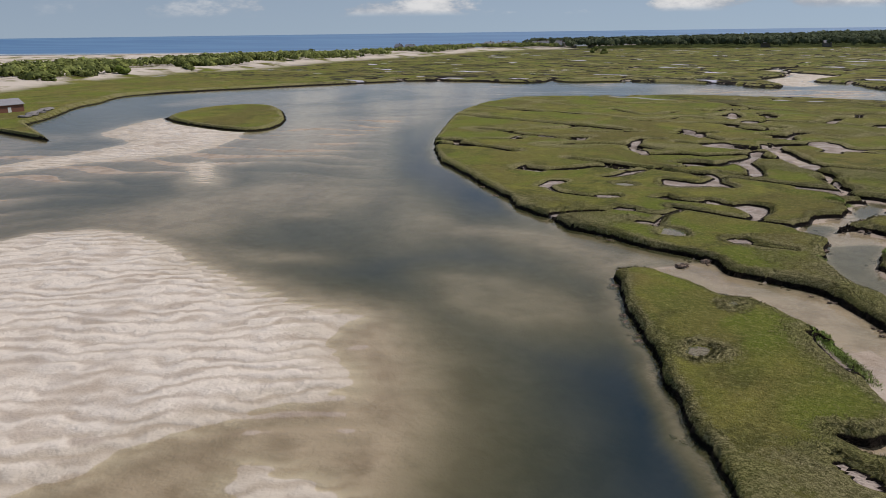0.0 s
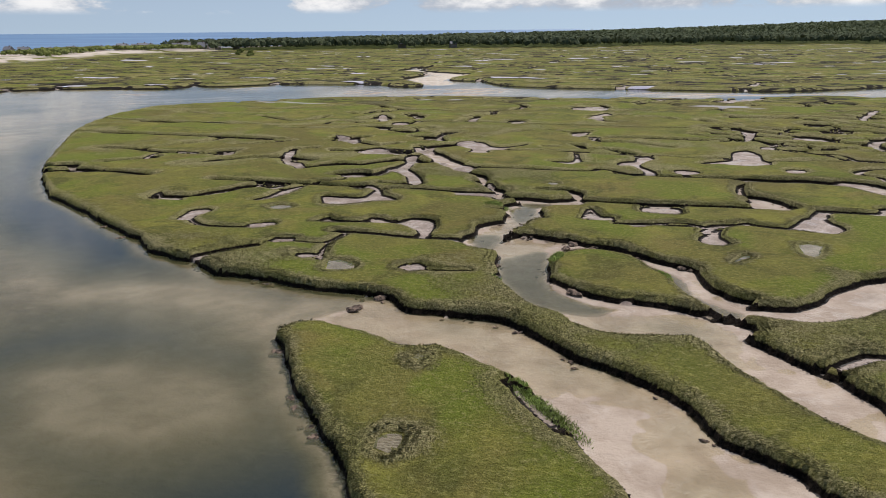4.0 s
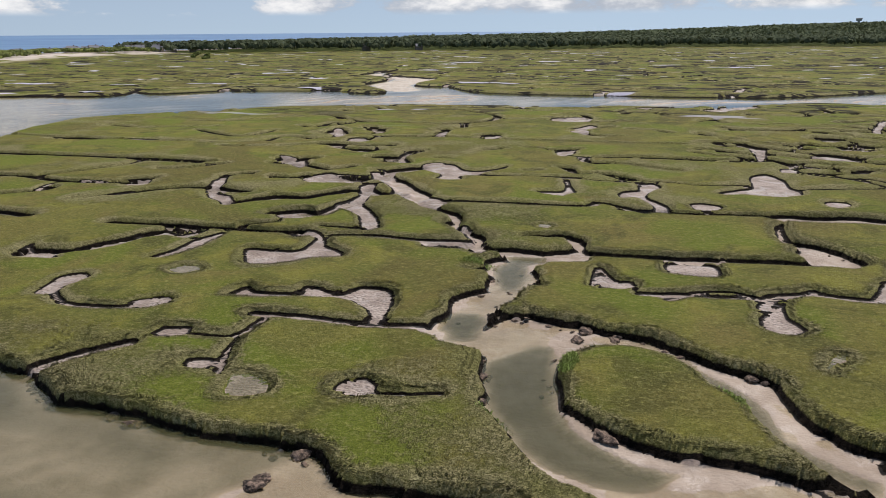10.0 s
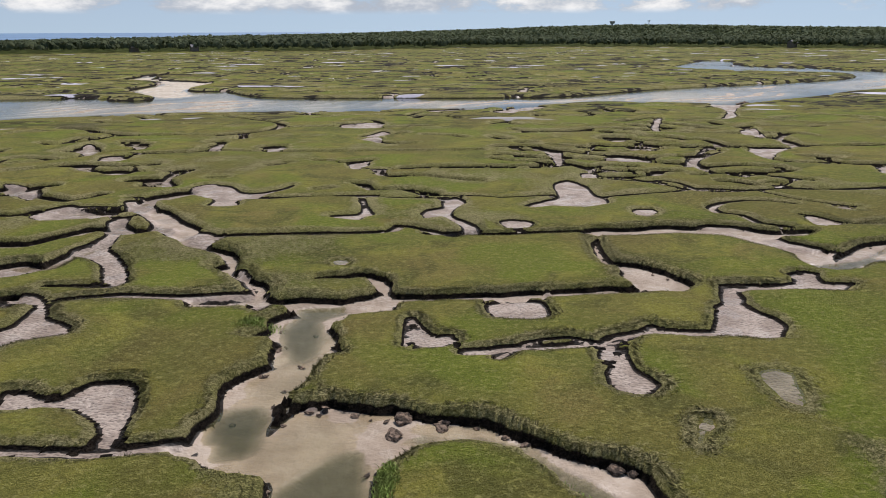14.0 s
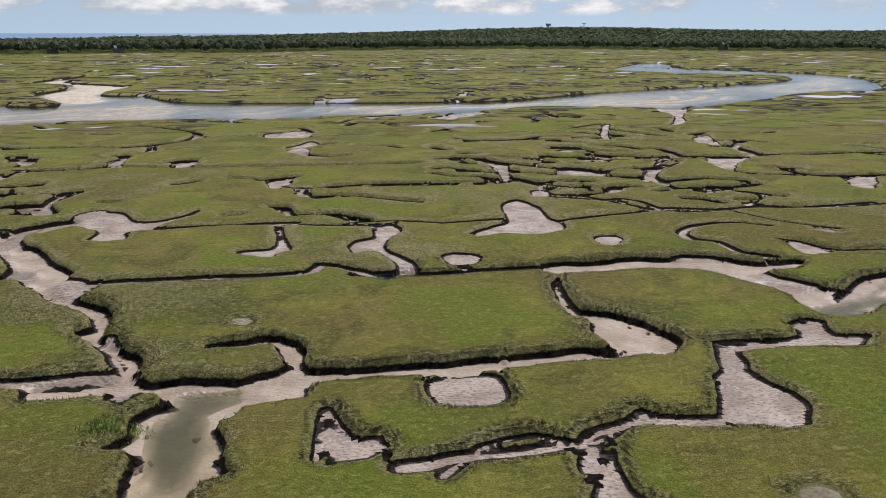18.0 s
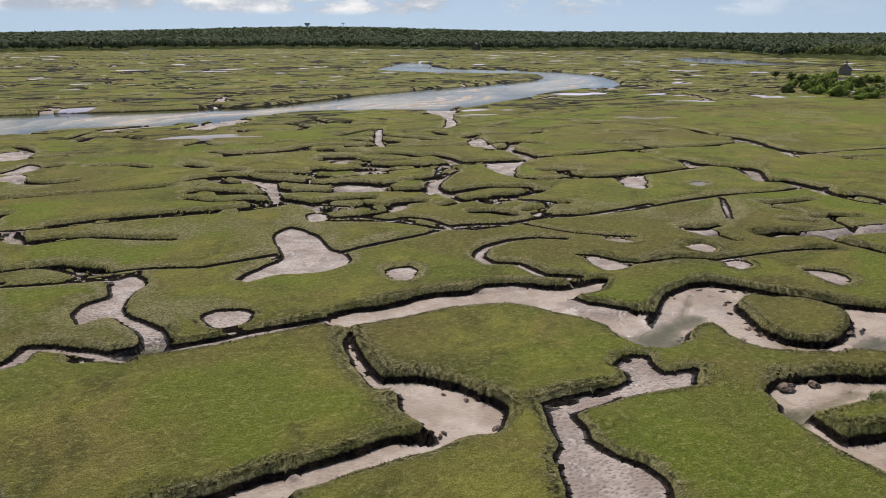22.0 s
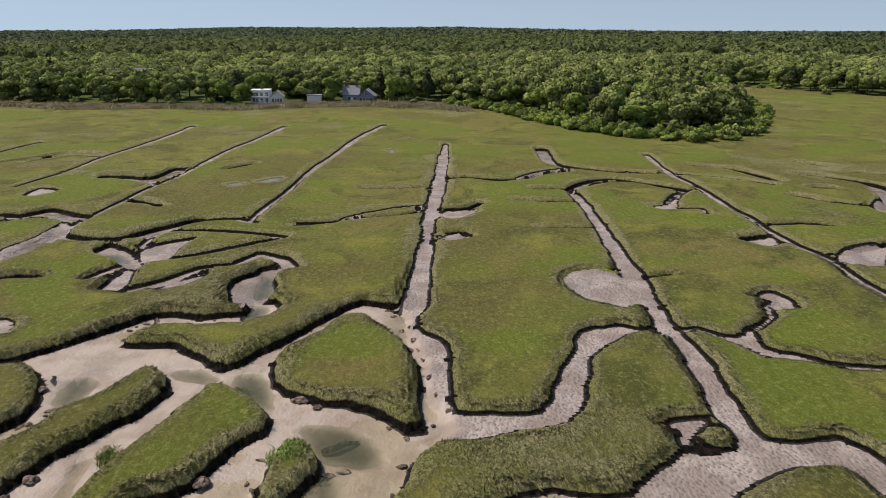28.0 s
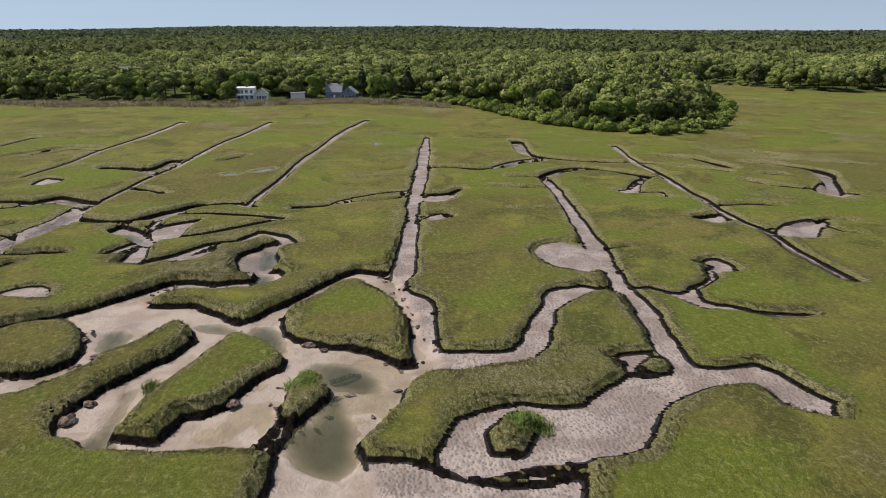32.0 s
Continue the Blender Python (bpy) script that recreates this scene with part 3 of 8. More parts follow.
pan(1.0, [(4.059, 142), (5.245, 144.3), (7.443, 145.2), (8.241, 149.8), (10.73, 151.8), (11.77, 148), (9.901, 144.8), (8.65, 140), (11.17, 133.9), (10.74, 129), (8.563, 128.5), (3.898, 129.3), (3.075, 130.4), (5.811, 130.9), (8.987, 131.8), (7.206, 139.1), (4.501, 138.4)])  # pan_z
ditch(2.0, 1.2, [(10.74, 129), (14.69, 128.8), (17.84, 129), (24.2, 129), (28.14, 129.1), (32.94, 129.4), (39.39, 128.7), (43.41, 129.7), (47.81, 127.5), (46.53, 122.4)])  # trunk_c
ditch(1.8, 1.1, [(42.53, 128.1), (45.79, 125.4), (48.34, 121.1), (48.98, 117.5), (49.57, 114.1), (48.6, 109.9)])  # trunk_d
cut(1.0, [(46.94, 127.3), (48.48, 125.3), (49.51, 120.9), (51.24, 118.8), (52.88, 115.9), (50.11, 113.3), (55.15, 116.3), (58.02, 117.5), (51.03, 109.5), (48.56, 111.3), (47.42, 114.5), (46.7, 118.7), (45.62, 122), (43.49, 123.9), (42.63, 127)])  # upper_right
pan(1.0, [(28.94, 160.4), (32.58, 163.7), (34.26, 157.5), (33.66, 150.7), (34.67, 148.9), (33.5, 144.6), (29.32, 142.6), (24.46, 144), (21.15, 142.7), (20.04, 144.3), (23.94, 147.8), (27, 150.3), (27.92, 155.1)])  # pan_heart
ditch(1.5, 1.0, [(34.67, 148.9), (40.15, 150.2), (47.62, 151.5), (52.18, 153.5), (54.06, 150.3), (61.49, 150.7), (67.95, 152.1), (75, 150.1), (87.13, 150.9)])  # trunk_e
ditch(1.6, 1.0, [(38.65, 163.8), (43.04, 161.7), (47.12, 158.2), (49.7, 154), (51.98, 151.4)])  # trunk_f
ditch(1.4, 1.0, [(17.82, 150.5), (23.16, 151), (26.48, 151.4)])  # trunk_g
ditch(1.0, 0.8, [(22.78, 176.5), (29.05, 175.4), (36.41, 176.5), (41.42, 173.2), (46.67, 168.4)])  # trunk_h
pan(0.8, [(35.75, 193.7), (37.12, 190.3), (37.12, 184.4), (34.95, 176.8), (33.9, 178.5), (35.36, 185.9)])  # pan
pan(0.7, [(36.68, 169.3), (38.98, 168.9), (38.48, 164.7), (35.56, 164.3)])  # pan
pan(0.6, [(46.3, 185.6), (52.73, 186.3), (55.12, 181.2), (48.97, 179.5)])  # pan
pan(0.8, [(63.63, 182.5), (70.78, 187.4), (74.58, 189.9), (66.78, 181.9), (61.38, 174.6), (58.74, 172.5), (60.58, 177.4)])  # pan
ditch(1.3, 0.9, [(63.88, 179.6), (60.97, 169.6), (63.12, 166.8), (64.73, 164.2), (71.58, 162.1), (75.28, 157.1)])  # trunk_i
ditch(0.9, 0.8, [(45.48, 195.2), (52.19, 194), (61.38, 195.7), (70.02, 195.6), (79.64, 194.6), (88.58, 194.4)])  # trunk_j
pan(0.6, [(82, 192), (92.11, 193.8), (94.74, 194.8), (86.17, 186.5), (81.49, 181.1), (80.03, 182.6)])  # pan
ditch(1.2, 0.9, [(81.53, 179.3), (84.36, 174.7), (91.25, 174.6), (96.54, 170.9), (95.78, 165.8)])  # trunk_k
pan(0.6, [(95.65, 168.4), (103.4, 169.6), (96.9, 162.1), (94.94, 163.4)])  # pan
cut(1.0, [(121.9, 295.3), (130.7, 297.8), (137.8, 300.8), (119.8, 271.8), (112.8, 257.4), (103.9, 249.1), (117.1, 272.3)])  # drain_river
pan(0.6, [(84.06, 252.6), (87.53, 254.7), (79.22, 237.3), (75.58, 227.1), (73.21, 227.5)])  # pan
pan(0.6, [(97.18, 223.3), (102.8, 227.6), (99.35, 217.9), (96.6, 210.8), (94.3, 213.1)])  # pan
ditch(1.0, 0.8, [(-66.9, 234), (-60.07, 234.4), (-53.34, 235.8), (-43.01, 233.1), (-35.94, 234.5), (-29.66, 242.8), (-27.66, 252.9)])  # trunk_l
ditch(0.9, 0.7, [(-57.01, 206.1), (-48.43, 203.9), (-41.61, 204.5), (-31.39, 204.5), (-15.28, 201.6), (-4.546, 200.9), (6.388, 200.3), (26.96, 198.5)])  # trunk_m
ditch(1.0, 0.8, [(-48.22, 181.3), (-43.35, 181.7), (-38, 180.7), (-38.87, 177.9), (-40.63, 173.1), (-43.02, 170.9)])  # trunk_n
pan(0.6, [(-7.454, 182), (-5.259, 187.7), (-2.8, 188.9), (-4.143, 181.4), (-4.984, 177.8), (-6.363, 178.1)])  # pan
ditch(0.8, 0.7, [(-3.164, 178.9), (5.204, 177.4), (14.69, 177.1), (22.78, 176.5)])  # trunk_o
ditch(0.9, 0.8, [(-2.206, 174.2), (1.289, 169.4), (6.629, 170.5), (12.57, 167.3), (16.92, 163.7)])  # trunk_p
ditch(1.1, 0.9, [(-5.443, 164.8), (-2.897, 159.1), (1.063, 159.4), (4.107, 156.1), (5.493, 153.3), (11.68, 153.1), (17.82, 150.5)])  # trunk_q
pan(0.6, [(-10.99, 244.6), (-8.514, 252.9), (-2.72, 255.3), (1.702, 253.4), (0.141, 242.6), (-5.362, 240.5)])  # pan
pan(0.5, [(-4.948, 220.4), (-1.266, 224.8), (0.569, 219.5), (-2.476, 216.8)])  # pan
ditch(1.6, 0.6, [(-0.682, 214.2), (3.406, 211.2), (8.18, 211.8)])  # trunk_r
pan(0.6, [(-40.03, 210.6), (-38.54, 215.8), (-38.05, 218.6), (-37.27, 210.1), (-38.83, 207.8)])  # pan
pan(0.6, [(-26.77, 205), (-25.87, 209.4), (-21.96, 208.7), (-23.88, 203.2), (-25.82, 202.3)])  # pan
pan(0.6, [(-60.81, 219.8), (-57.96, 219.3), (-54.92, 213.3), (-56.95, 211.7)])  # pan
pan(0.9, [(7.46, 103.4), (7.935, 103.8), (9.64, 103.9), (11.37, 104), (13.31, 103.2), (13.42, 100.6), (12.13, 98.89), (9.426, 99.02), (7.629, 99.74), (7.32, 101.4)])  # cup_a
cut(0.8, [(9.405, 106), (10.04, 105.9), (9.468, 103), (8.946, 103.6)])  # cup_neck
cut(0.9, [(32.93, 105.5), (35.51, 105.6), (41.52, 105.9), (42.81, 108.4), (44.66, 109.3), (45.69, 108.5), (44.44, 106.2), (45.43, 105.4), (47.22, 105.1), (46.18, 103.9), (42.58, 103.9), (37.56, 104.1), (34.25, 103.7), (32.72, 101), (33.2, 98.61), (34.11, 96.75), (33.69, 94.48), (32.17, 92.27), (30.61, 92.09), (28.79, 92.9), (26.49, 93.67), (26.89, 94.3), (28.87, 98.15), (29.86, 100.1), (30.99, 100.8), (32.2, 103.5)])  # step_pan
ditch(1.6, 0.9, [(4.014, 92.39), (5.991, 92.46), (8.444, 92.96), (10.78, 92.69), (13.98, 92.81), (16.1, 92.71), (16.91, 93.81), (19.05, 94.39), (21.28, 95), (24.42, 94.2), (26.57, 93.8)])  # low_creek
pan(0.7, [(15.82, 92.46), (17.35, 93.09), (16.85, 91.09), (16.77, 89.35), (14.73, 89.32), (15.22, 91.4)])  # low_pan
pan(0.7, [(-1.011, 99.52), (-0.303, 98.69), (-0.333, 97.36), (1.022, 96.47), (3.018, 95.47), (3.07, 94.26), (2.177, 93.56), (0.87, 93.53), (-0.426, 93.22), (-0.076, 94.27), (-0.542, 95.53), (-0.854, 97.46)])  # pan_low_b
pan(0.7, [(14.69, 135.4), (16.19, 136.2), (18.64, 135.1), (19.25, 133.5), (18.13, 131.6), (15.23, 131.5)])  # pan_ring
pan(0.6, [(35.64, 139.3), (38.77, 139.5), (39.05, 137.6), (36.35, 134.9), (35.3, 135.8)])  # pan
ditch(1.8, 1.1, [(62.02, 140.8), (59.15, 142.9), (55.36, 143.6), (51.55, 142.8), (48.19, 139.6), (47.97, 136.5), (50.76, 134.7), (50.73, 129.9), (53.67, 127.8)])  # trunk_s
pan(0.7, [(59.01, 133.1), (61.08, 132.8), (61.65, 129.5), (61.84, 127.8), (58.12, 127.8)])  # pan
ditch(1.0, 0.8, [(61.71, 149.6), (62.74, 147), (64.86, 142.5), (67.26, 139.9), (71.03, 137.1)])  # trunk_t
ditch(1.0, 0.8, [(-134.1, 165.3), (-119.1, 164.8), (-104.1, 163.6), (-90.3, 161), (-75.23, 159.4)])  # west_a
ditch(1.0, 0.8, [(-140, 190.1), (-129.4, 189.3), (-117.1, 192.9), (-100.9, 189.7), (-87.36, 190.4), (-74.16, 195.1), (-64.58, 202.6)])  # west_b
ditch(1.3, 0.9, [(-85.58, 124.9), (-83.58, 126.5), (-79.78, 131.7), (-73.95, 135), (-68.16, 136.3), (-68.34, 142), (-69.9, 148.6), (-65.21, 149.8)])  # west_c
pan(0.7, [(-69.39, 141.8), (-68.81, 147.6), (-63.97, 133.9), (-59.54, 130), (-57.68, 124.7), (-60.67, 126.8), (-65.09, 131.4)])  # pan_w
ditch(1.4, 0.9, [(-58.24, 125.9), (-53.16, 128.7), (-47.45, 131.7), (-42.52, 134.7), (-39.33, 140.9)])  # west_d
ditch(1.4, 0.9, [(-69.52, 111.5), (-61.86, 111.3), (-54.89, 111), (-48.45, 110.4), (-41.76, 109.9), (-39.62, 108.2)])  # west_e
pan(0.8, [(-71.81, 94.5), (-73.32, 98.62), (-73.17, 99.99), (-70, 96.52), (-65.41, 99.55), (-62.98, 103.2), (-62.13, 107.1), (-58.54, 108.3), (-56.03, 106.9), (-53.34, 109.7), (-54.22, 105.1), (-57.26, 106.1), (-60.28, 104.2), (-61.59, 99.87), (-66.64, 95.79), (-65.49, 94.27), (-69.31, 94.16)])  # pan_w
pan(0.8, [(-54.54, 96.43), (-53.04, 100.1), (-52.75, 104.2), (-51.89, 106.9), (-50.55, 109.2), (-50.09, 106.6), (-50.68, 101.5), (-51.72, 97.83), (-53.03, 96.18)])  # pan_w
pan(0.3, [(-49.04, 91.86), (-48.18, 93.51), (-46.42, 93.56), (-45.35, 92.22), (-46.34, 90.82), (-47.86, 90.79)])  # pond_w
pan(0.6, [(-59.35, 82.65), (-59.85, 85.92), (-60.2, 88.25), (-58.11, 89.82), (-56.48, 87.82), (-57.59, 85.7), (-57.08, 83.19), (-58.38, 82.27)])  # pan_w
pan(0.9, [(-43.78, 100), (-43.7, 102.3), (-37.83, 101.9), (-36.97, 104.7), (-37.1, 108.3), (-40.66, 109.2), (-40.99, 112.2), (-38.31, 111.6), (-35.98, 108.4), (-34.26, 104.6), (-31.67, 102.4), (-31.27, 100), (-34.87, 98.97), (-36.56, 96.86), (-41.06, 95.72)])  # pan_w
pan(0.6, [(-47.44, 119.6), (-47.74, 122.6), (-43.11, 122.5), (-41.19, 120.2), (-43.13, 117.8), (-46.05, 117.4)])  # pan_w
cut(1.0, [(-42.48, 156), (-38.71, 154.7), (-34.56, 146.7), (-30.2, 141.2), (-28.09, 135.8), (-23.74, 132.9), (-24.22, 128), (-27.87, 130.2), (-31.08, 134), (-35.72, 142.9), (-40.89, 150.3)])  # chq
cut(1.0, [(-41.86, 121.6), (-40.49, 128.4), (-38.71, 135.2), (-41.25, 142.1), (-38.91, 145), (-37.14, 133.2), (-36.09, 127.8), (-32.12, 120.1), (-30, 113.8), (-32.79, 115), (-35.13, 121.5), (-39.25, 124.6), (-39.86, 119.7)])  # chq_b
ditch(1.5, 1.0, [(-38.37, 114.1), (-34.89, 113.7), (-31.39, 113)])  # west_f
ditch(2.0, 1.0, [(-35.12, 109.4), (-29.82, 110.2), (-23.32, 108.9), (-18.81, 109.1), (-15.06, 108.8)])  # west_g
pan(0.6, [(-53.85, 147.3), (-50.89, 150), (-45.16, 149.7), (-40.74, 145.8), (-45.26, 143.1), (-50.73, 143.4)])  # pan_w
ditch(1.2, 0.9, [(-59.72, 146.5), (-54.14, 149.6), (-48.21, 152.2), (-42.27, 151.2)])  # west_h
pan(0.6, [(-68.58, 172.2), (-64.53, 170.4), (-58.8, 163.7), (-58.13, 157), (-62.98, 163.2)])  # pan_w
pan(0.6, [(-34.09, 164.9), (-30.51, 167.5), (-27.02, 158.1), (-28.25, 154.9), (-32.22, 158.6)])  # pan_w
ditch(1.2, 0.9, [(-26.17, 156.4), (-19.86, 154.3), (-12.46, 155.3), (-5.043, 154.1), (3.081, 151.9), (8.932, 150.7)])  # west_i
ditch(1.3, 0.9, [(-43.15, 158.4), (-37.23, 158), (-33.55, 162.3)])  # west_j
ditch(1.0, 0.7, [(-96.55, 129.3), (-98.11, 135.7), (-94.27, 140), (-84.48, 137.6), (-82.39, 137.9)])  # west_k
pan(0.6, [(-83.54, 136.2), (-84.59, 141.4), (-81.38, 141.8), (-79.93, 136.7)])  # pan_w
pan(0.6, [(-47.78, 81.56), (-46.91, 82.7), (-44.37, 83.79), (-43.3, 81.94), (-45.99, 80.23)])  # pan_w
ditch(1.2, 0.8, [(-57.62, 83.46), (-54.4, 80.51), (-49.66, 80.12), (-47.11, 80.53)])  # west_l
pan(0.7, [(-40.97, 74.51), (-40.63, 76.33), (-38.01, 76.75), (-37.06, 75), (-38.83, 74.19)])  # pan_w
ditch(1.0, 0.8, [(-37.19, 75.25), (-33.76, 75.01), (-32.7, 76.23), (-32.19, 80.12)])  # west_m
ditch(0.9, 0.8, [(-32.75, 75.17), (-32.35, 72.14), (-31.26, 68.42)])  # west_n
pan(0.7, [(-34.76, 68.91), (-35.03, 70.31), (-32.85, 70.55), (-31.53, 69.44), (-33.23, 68.41)])  # pan_w
pan(0.45, [(-28.59, 64.47), (-29.66, 67.65), (-28.41, 68.05), (-26.18, 66.73), (-25.82, 65.38), (-27.25, 64.51)])  # pond_w
pan(0.6, [(-20.89, 66.65), (-20.4, 68.66), (-18.94, 69.2), (-17.73, 68.12), (-17.58, 66.73), (-19.34, 65.99)])  # pan_w
pan(1.0, [(-38.92, 85.52), (-37.73, 88.43), (-36.2, 87.19), (-31.59, 87.56), (-31.64, 89.38), (-29.64, 89.14), (-27.33, 87.87), (-25.59, 90.33), (-22.34, 89.92), (-21.03, 86.62), (-20.98, 83.42), (-20.93, 80.47), (-22.17, 80.55), (-22.9, 83.11), (-25.49, 85.92), (-29.34, 86.5), (-34, 85.77), (-37, 85.47)])  # pan_w
ditch(1.6, 1.0, [(-33.71, 80.93), (-29.65, 80.97), (-25.48, 80.46), (-21.98, 79.87), (-18.25, 80.19), (-15.65, 80.61)])  # west_o
ditch(2.2, 1.2, [(-46.6, 66.99), (-45.88, 68.44), (-44.2, 70.58), (-42.04, 72.65)])  # west_p
ditch(0.8, 0.7, [(-17.36, 66.77), (-14.8, 67.01), (-12.73, 67.53)])  # west_q
pan(0.8, [(-17.75, 117.2), (-13.87, 105.1), (-15.96, 104.8), (-15.78, 108.7), (-19.08, 115.4)])  # pan_w
pan(0.7, [(14.28, 86.81), (16.78, 90.98), (17.81, 91.95), (17.07, 87.98), (17.89, 84.63), (16.6, 83.38), (14.39, 84.06)])  # step_b
ditch(1.1, 0.8, [(6.553, 90.98), (9.405, 93.66), (13.44, 94.29), (16.35, 92.53), (18.81, 93.76), (21.57, 95.92), (23.31, 94.47), (27.73, 93.84)])  # mid_a
ditch(1.0, 0.8, [(-0.968, 94.19), (-0.222, 100.3), (1.198, 96.43), (3.198, 94.84)])  # mid_b
pan(0.7, [(-0.934, 96.1), (0.049, 98.65), (1.503, 96.48), (3.262, 95.79), (2.547, 93.83), (0.193, 93.46)])  # pan_w
RIVER = [(-20.66, 59.7), (-26.55, 60.17), (-34.37, 62.12), (-41.53, 63.04), (-47.12, 66.74), (-55.27, 69.58), (-60.17, 74.46), (-69.93, 80.59), (-79.11, 87.68), (-91.86, 95.58), (-102.3, 106.4), (-116.2, 123.7), (-135.1, 152.7), (-148.2, 173.7), (-159.7, 201), (-163.8, 224.9), (-161.9, 238.2), (-148.1, 249.4), (-113.7, 277), (-66.93, 291.4), (-58.65, 290.3), (-33.17, 290.4), (2.121, 292.3), (45.18, 294.3), (85.91, 309.8), (124.6, 296.8), (137.7, 296.6), (161, 310.3), (192.2, 327.9), (195.9, 333.6), (230.6, 351.2), (282, 371.8), (344.4, 473.7), (324.5, 548.1), (278.6, 603.2), (374.4, 510.1), (324.5, 550.6), (297.3, 612), (322.6, 665.7), (316.2, 706.6)] + [(243.2, 609.7), (224.1, 565.9), (250.4, 514.5), (293.4, 480.3), (275.5, 441.6), (208.5, 408.5), (144.3, 383.2), (83.55, 346.3), (54.49, 343.3), (14.01, 347.6), (-44.68, 360.1), (-68.22, 395.2), (-87.21, 404.7), (-85.51, 456.6), (-128.4, 501.3), (-127.6, 588), (-140.2, 536.5), (-146.6, 494.2), (-115, 457.2), (-116.2, 403.3), (-91.28, 355.8), (-109.6, 354.3), (-92.69, 357.3), (-130.2, 366.4), (-172.5, 362.1), (-209.5, 344.9), (-264.3, 443.3), (-271.6, 442.8), (-213.8, 336), (-261.1, 318.6), (-293, 295.9), (-328.7, 205.3), (-338.2, 157), (-311.1, 126.8), (-297.8, 111), (-267.1, 87.72), (-251.8, 73.01), (-236.4, 60.34), (-700, 100), (-500, -200)] + [(-60, -400), (60, -300), (40, -120), (22, -50), (6.094, 0.875), (2.338, 7.191), (-1.432, 12.27), (-3.198, 14.65), (-7.142, 19.45), (-10.78, 24.33), (-14.97, 30.78), (-18.74, 35.53), (-24.07, 42.9), (-26.56, 47.45), (-26.97, 50.38)]  # river
islet([(-222.8, 109.4), (-239.8, 133.1), (-238.2, 150), (-224.3, 153), (-200.3, 138.6), (-179.7, 121.3), (-173.2, 106.6), (-188.4, 103.3)])  # green_islet
shoal(-0.2, [(-273.9, 136.9), (-296.1, 189), (-275.5, 221.3), (-263.6, 241.1), (-232.3, 183.2), (-255.6, 159.9)])  # shoal_far
shoal(-0.2, [(-205.7, 183.8), (-195.7, 214.4), (-174.9, 226.6), (-167.3, 201.2), (-182.4, 178.6)])  # shoal_far_b
shoal(-0.35, [(-126.9, 53.56), (-135.6, 64.58), (-120.1, 58.34), (-94.55, 44.07), (-82.75, 46.4), (-80.65, 53.04), (-77.96, 46.96), (-89.22, 40.23), (-105, 42.15)])  # shoal_mid
shoal(-0.4, [(-78.52, 27), (-71.14, 27.24), (-65.25, 29.96), (-60.71, 31.74), (-64.36, 27.45), (-70.09, 24.76)])  # shoal_mid_b
shoal(-0.35, [(-30.09, 54.17), (-24.39, 57.2), (-20.73, 55.99), (-22.79, 53.18), (-25.63, 50.38), (-27.47, 50.02), (-36.52, 52.92), (-49.31, 54.43), (-53.54, 52.23), (-55.74, 54.63), (-49.14, 58.17), (-37.94, 58.06)])  # shoal_mouth
shoal(-0.5, [(-43.24, 36.03), (-36.62, 38.9), (-30.55, 38.57), (-25.21, 36.8), (-24.22, 33.27), (-29.38, 30.03), (-36.69, 29.62)])  # shoal_near
ditch(2.0, 1.1, [(121.4, 133.9), (122.4, 129.5), (119, 124)])  # bend_a
pan(0.9, [(106.9, 122.7), (116.4, 125.3), (117.6, 123.8), (114.7, 122.1), (110.6, 121.7), (106.8, 121.6)])  # bend_sand_a
ditch(2.0, 1.1, [(109.9, 121.1), (108.6, 116.1), (109.6, 110.5), (114.8, 108.1), (118, 104.9), (118.6, 100.1), (116.6, 97.62)])  # bend_b
ditch(1.8, 1.1, [(105.1, 109.4), (109.2, 109.6), (111.6, 108.4), (112.4, 103.6), (110.5, 96.92), (108.5, 92.12)])  # bend_c
pan(1.1, [(102.4, 109.3), (105.6, 108.5), (107.7, 106.5), (109.2, 103.6), (104.6, 104.2), (99.35, 104.4), (98, 105.9), (99.16, 107.8)])  # bend_sand_b
ditch(2.0, 1.1, [(99.35, 104.4), (100.6, 101.4), (104, 97.19), (106, 94.61), (107.9, 92.26)])  # bend_d
pan(1.4, [(104, 115), (107.2, 114.1), (104.1, 110.6), (98.33, 106.8), (95.77, 107.4), (99.43, 110.7), (101.1, 113)])  # bend_pool_a
pan(1.1, [(88.25, 108.4), (92.78, 108.7), (97.26, 108.3), (96.7, 107.3), (90.42, 105.9), (88.29, 106.6)])  # bend_sand_c
ditch(2.4, 1.2, [(88.35, 105.1), (91.72, 101.8), (95.52, 99.52), (96.84, 95.79), (101, 93.76), (98.6, 90.59), (95.54, 89.35)])  # bend_e
pan(1.1, [(88.76, 103.1), (93.26, 99.62), (94.01, 97.98), (90.03, 99.33), (87.87, 101.9)])  # bend_sand_d
pan(1.4, [(87, 94.46), (91.54, 95.06), (94.03, 93.26), (95.85, 92.77), (96.58, 90.17), (95.3, 89.32), (92.67, 90.68), (88.55, 89.69), (84.74, 90.33), (83.35, 93.02)])  # bend_pool_b
ditch(1.6, 1.0, [(92.54, 110.9), (95.97, 109.5), (97.75, 108.4)])  # bend_f
cut(1.6, [(7.919, 59.83), (10.78, 60.41), (14.19, 56.47), (17.12, 52.39), (19.08, 50.15), (20.9, 48.07), (22.28, 44.99), (24.14, 40.66), (25.45, 36.71), (24.04, 32.76), (22.85, 36.55), (20.89, 38.38), (19.01, 40.03), (17.71, 41.38), (15.36, 44.63), (13.15, 48.16), (11.66, 52.24), (8.798, 55.37), (6.131, 56.41)])  # creek_two_b
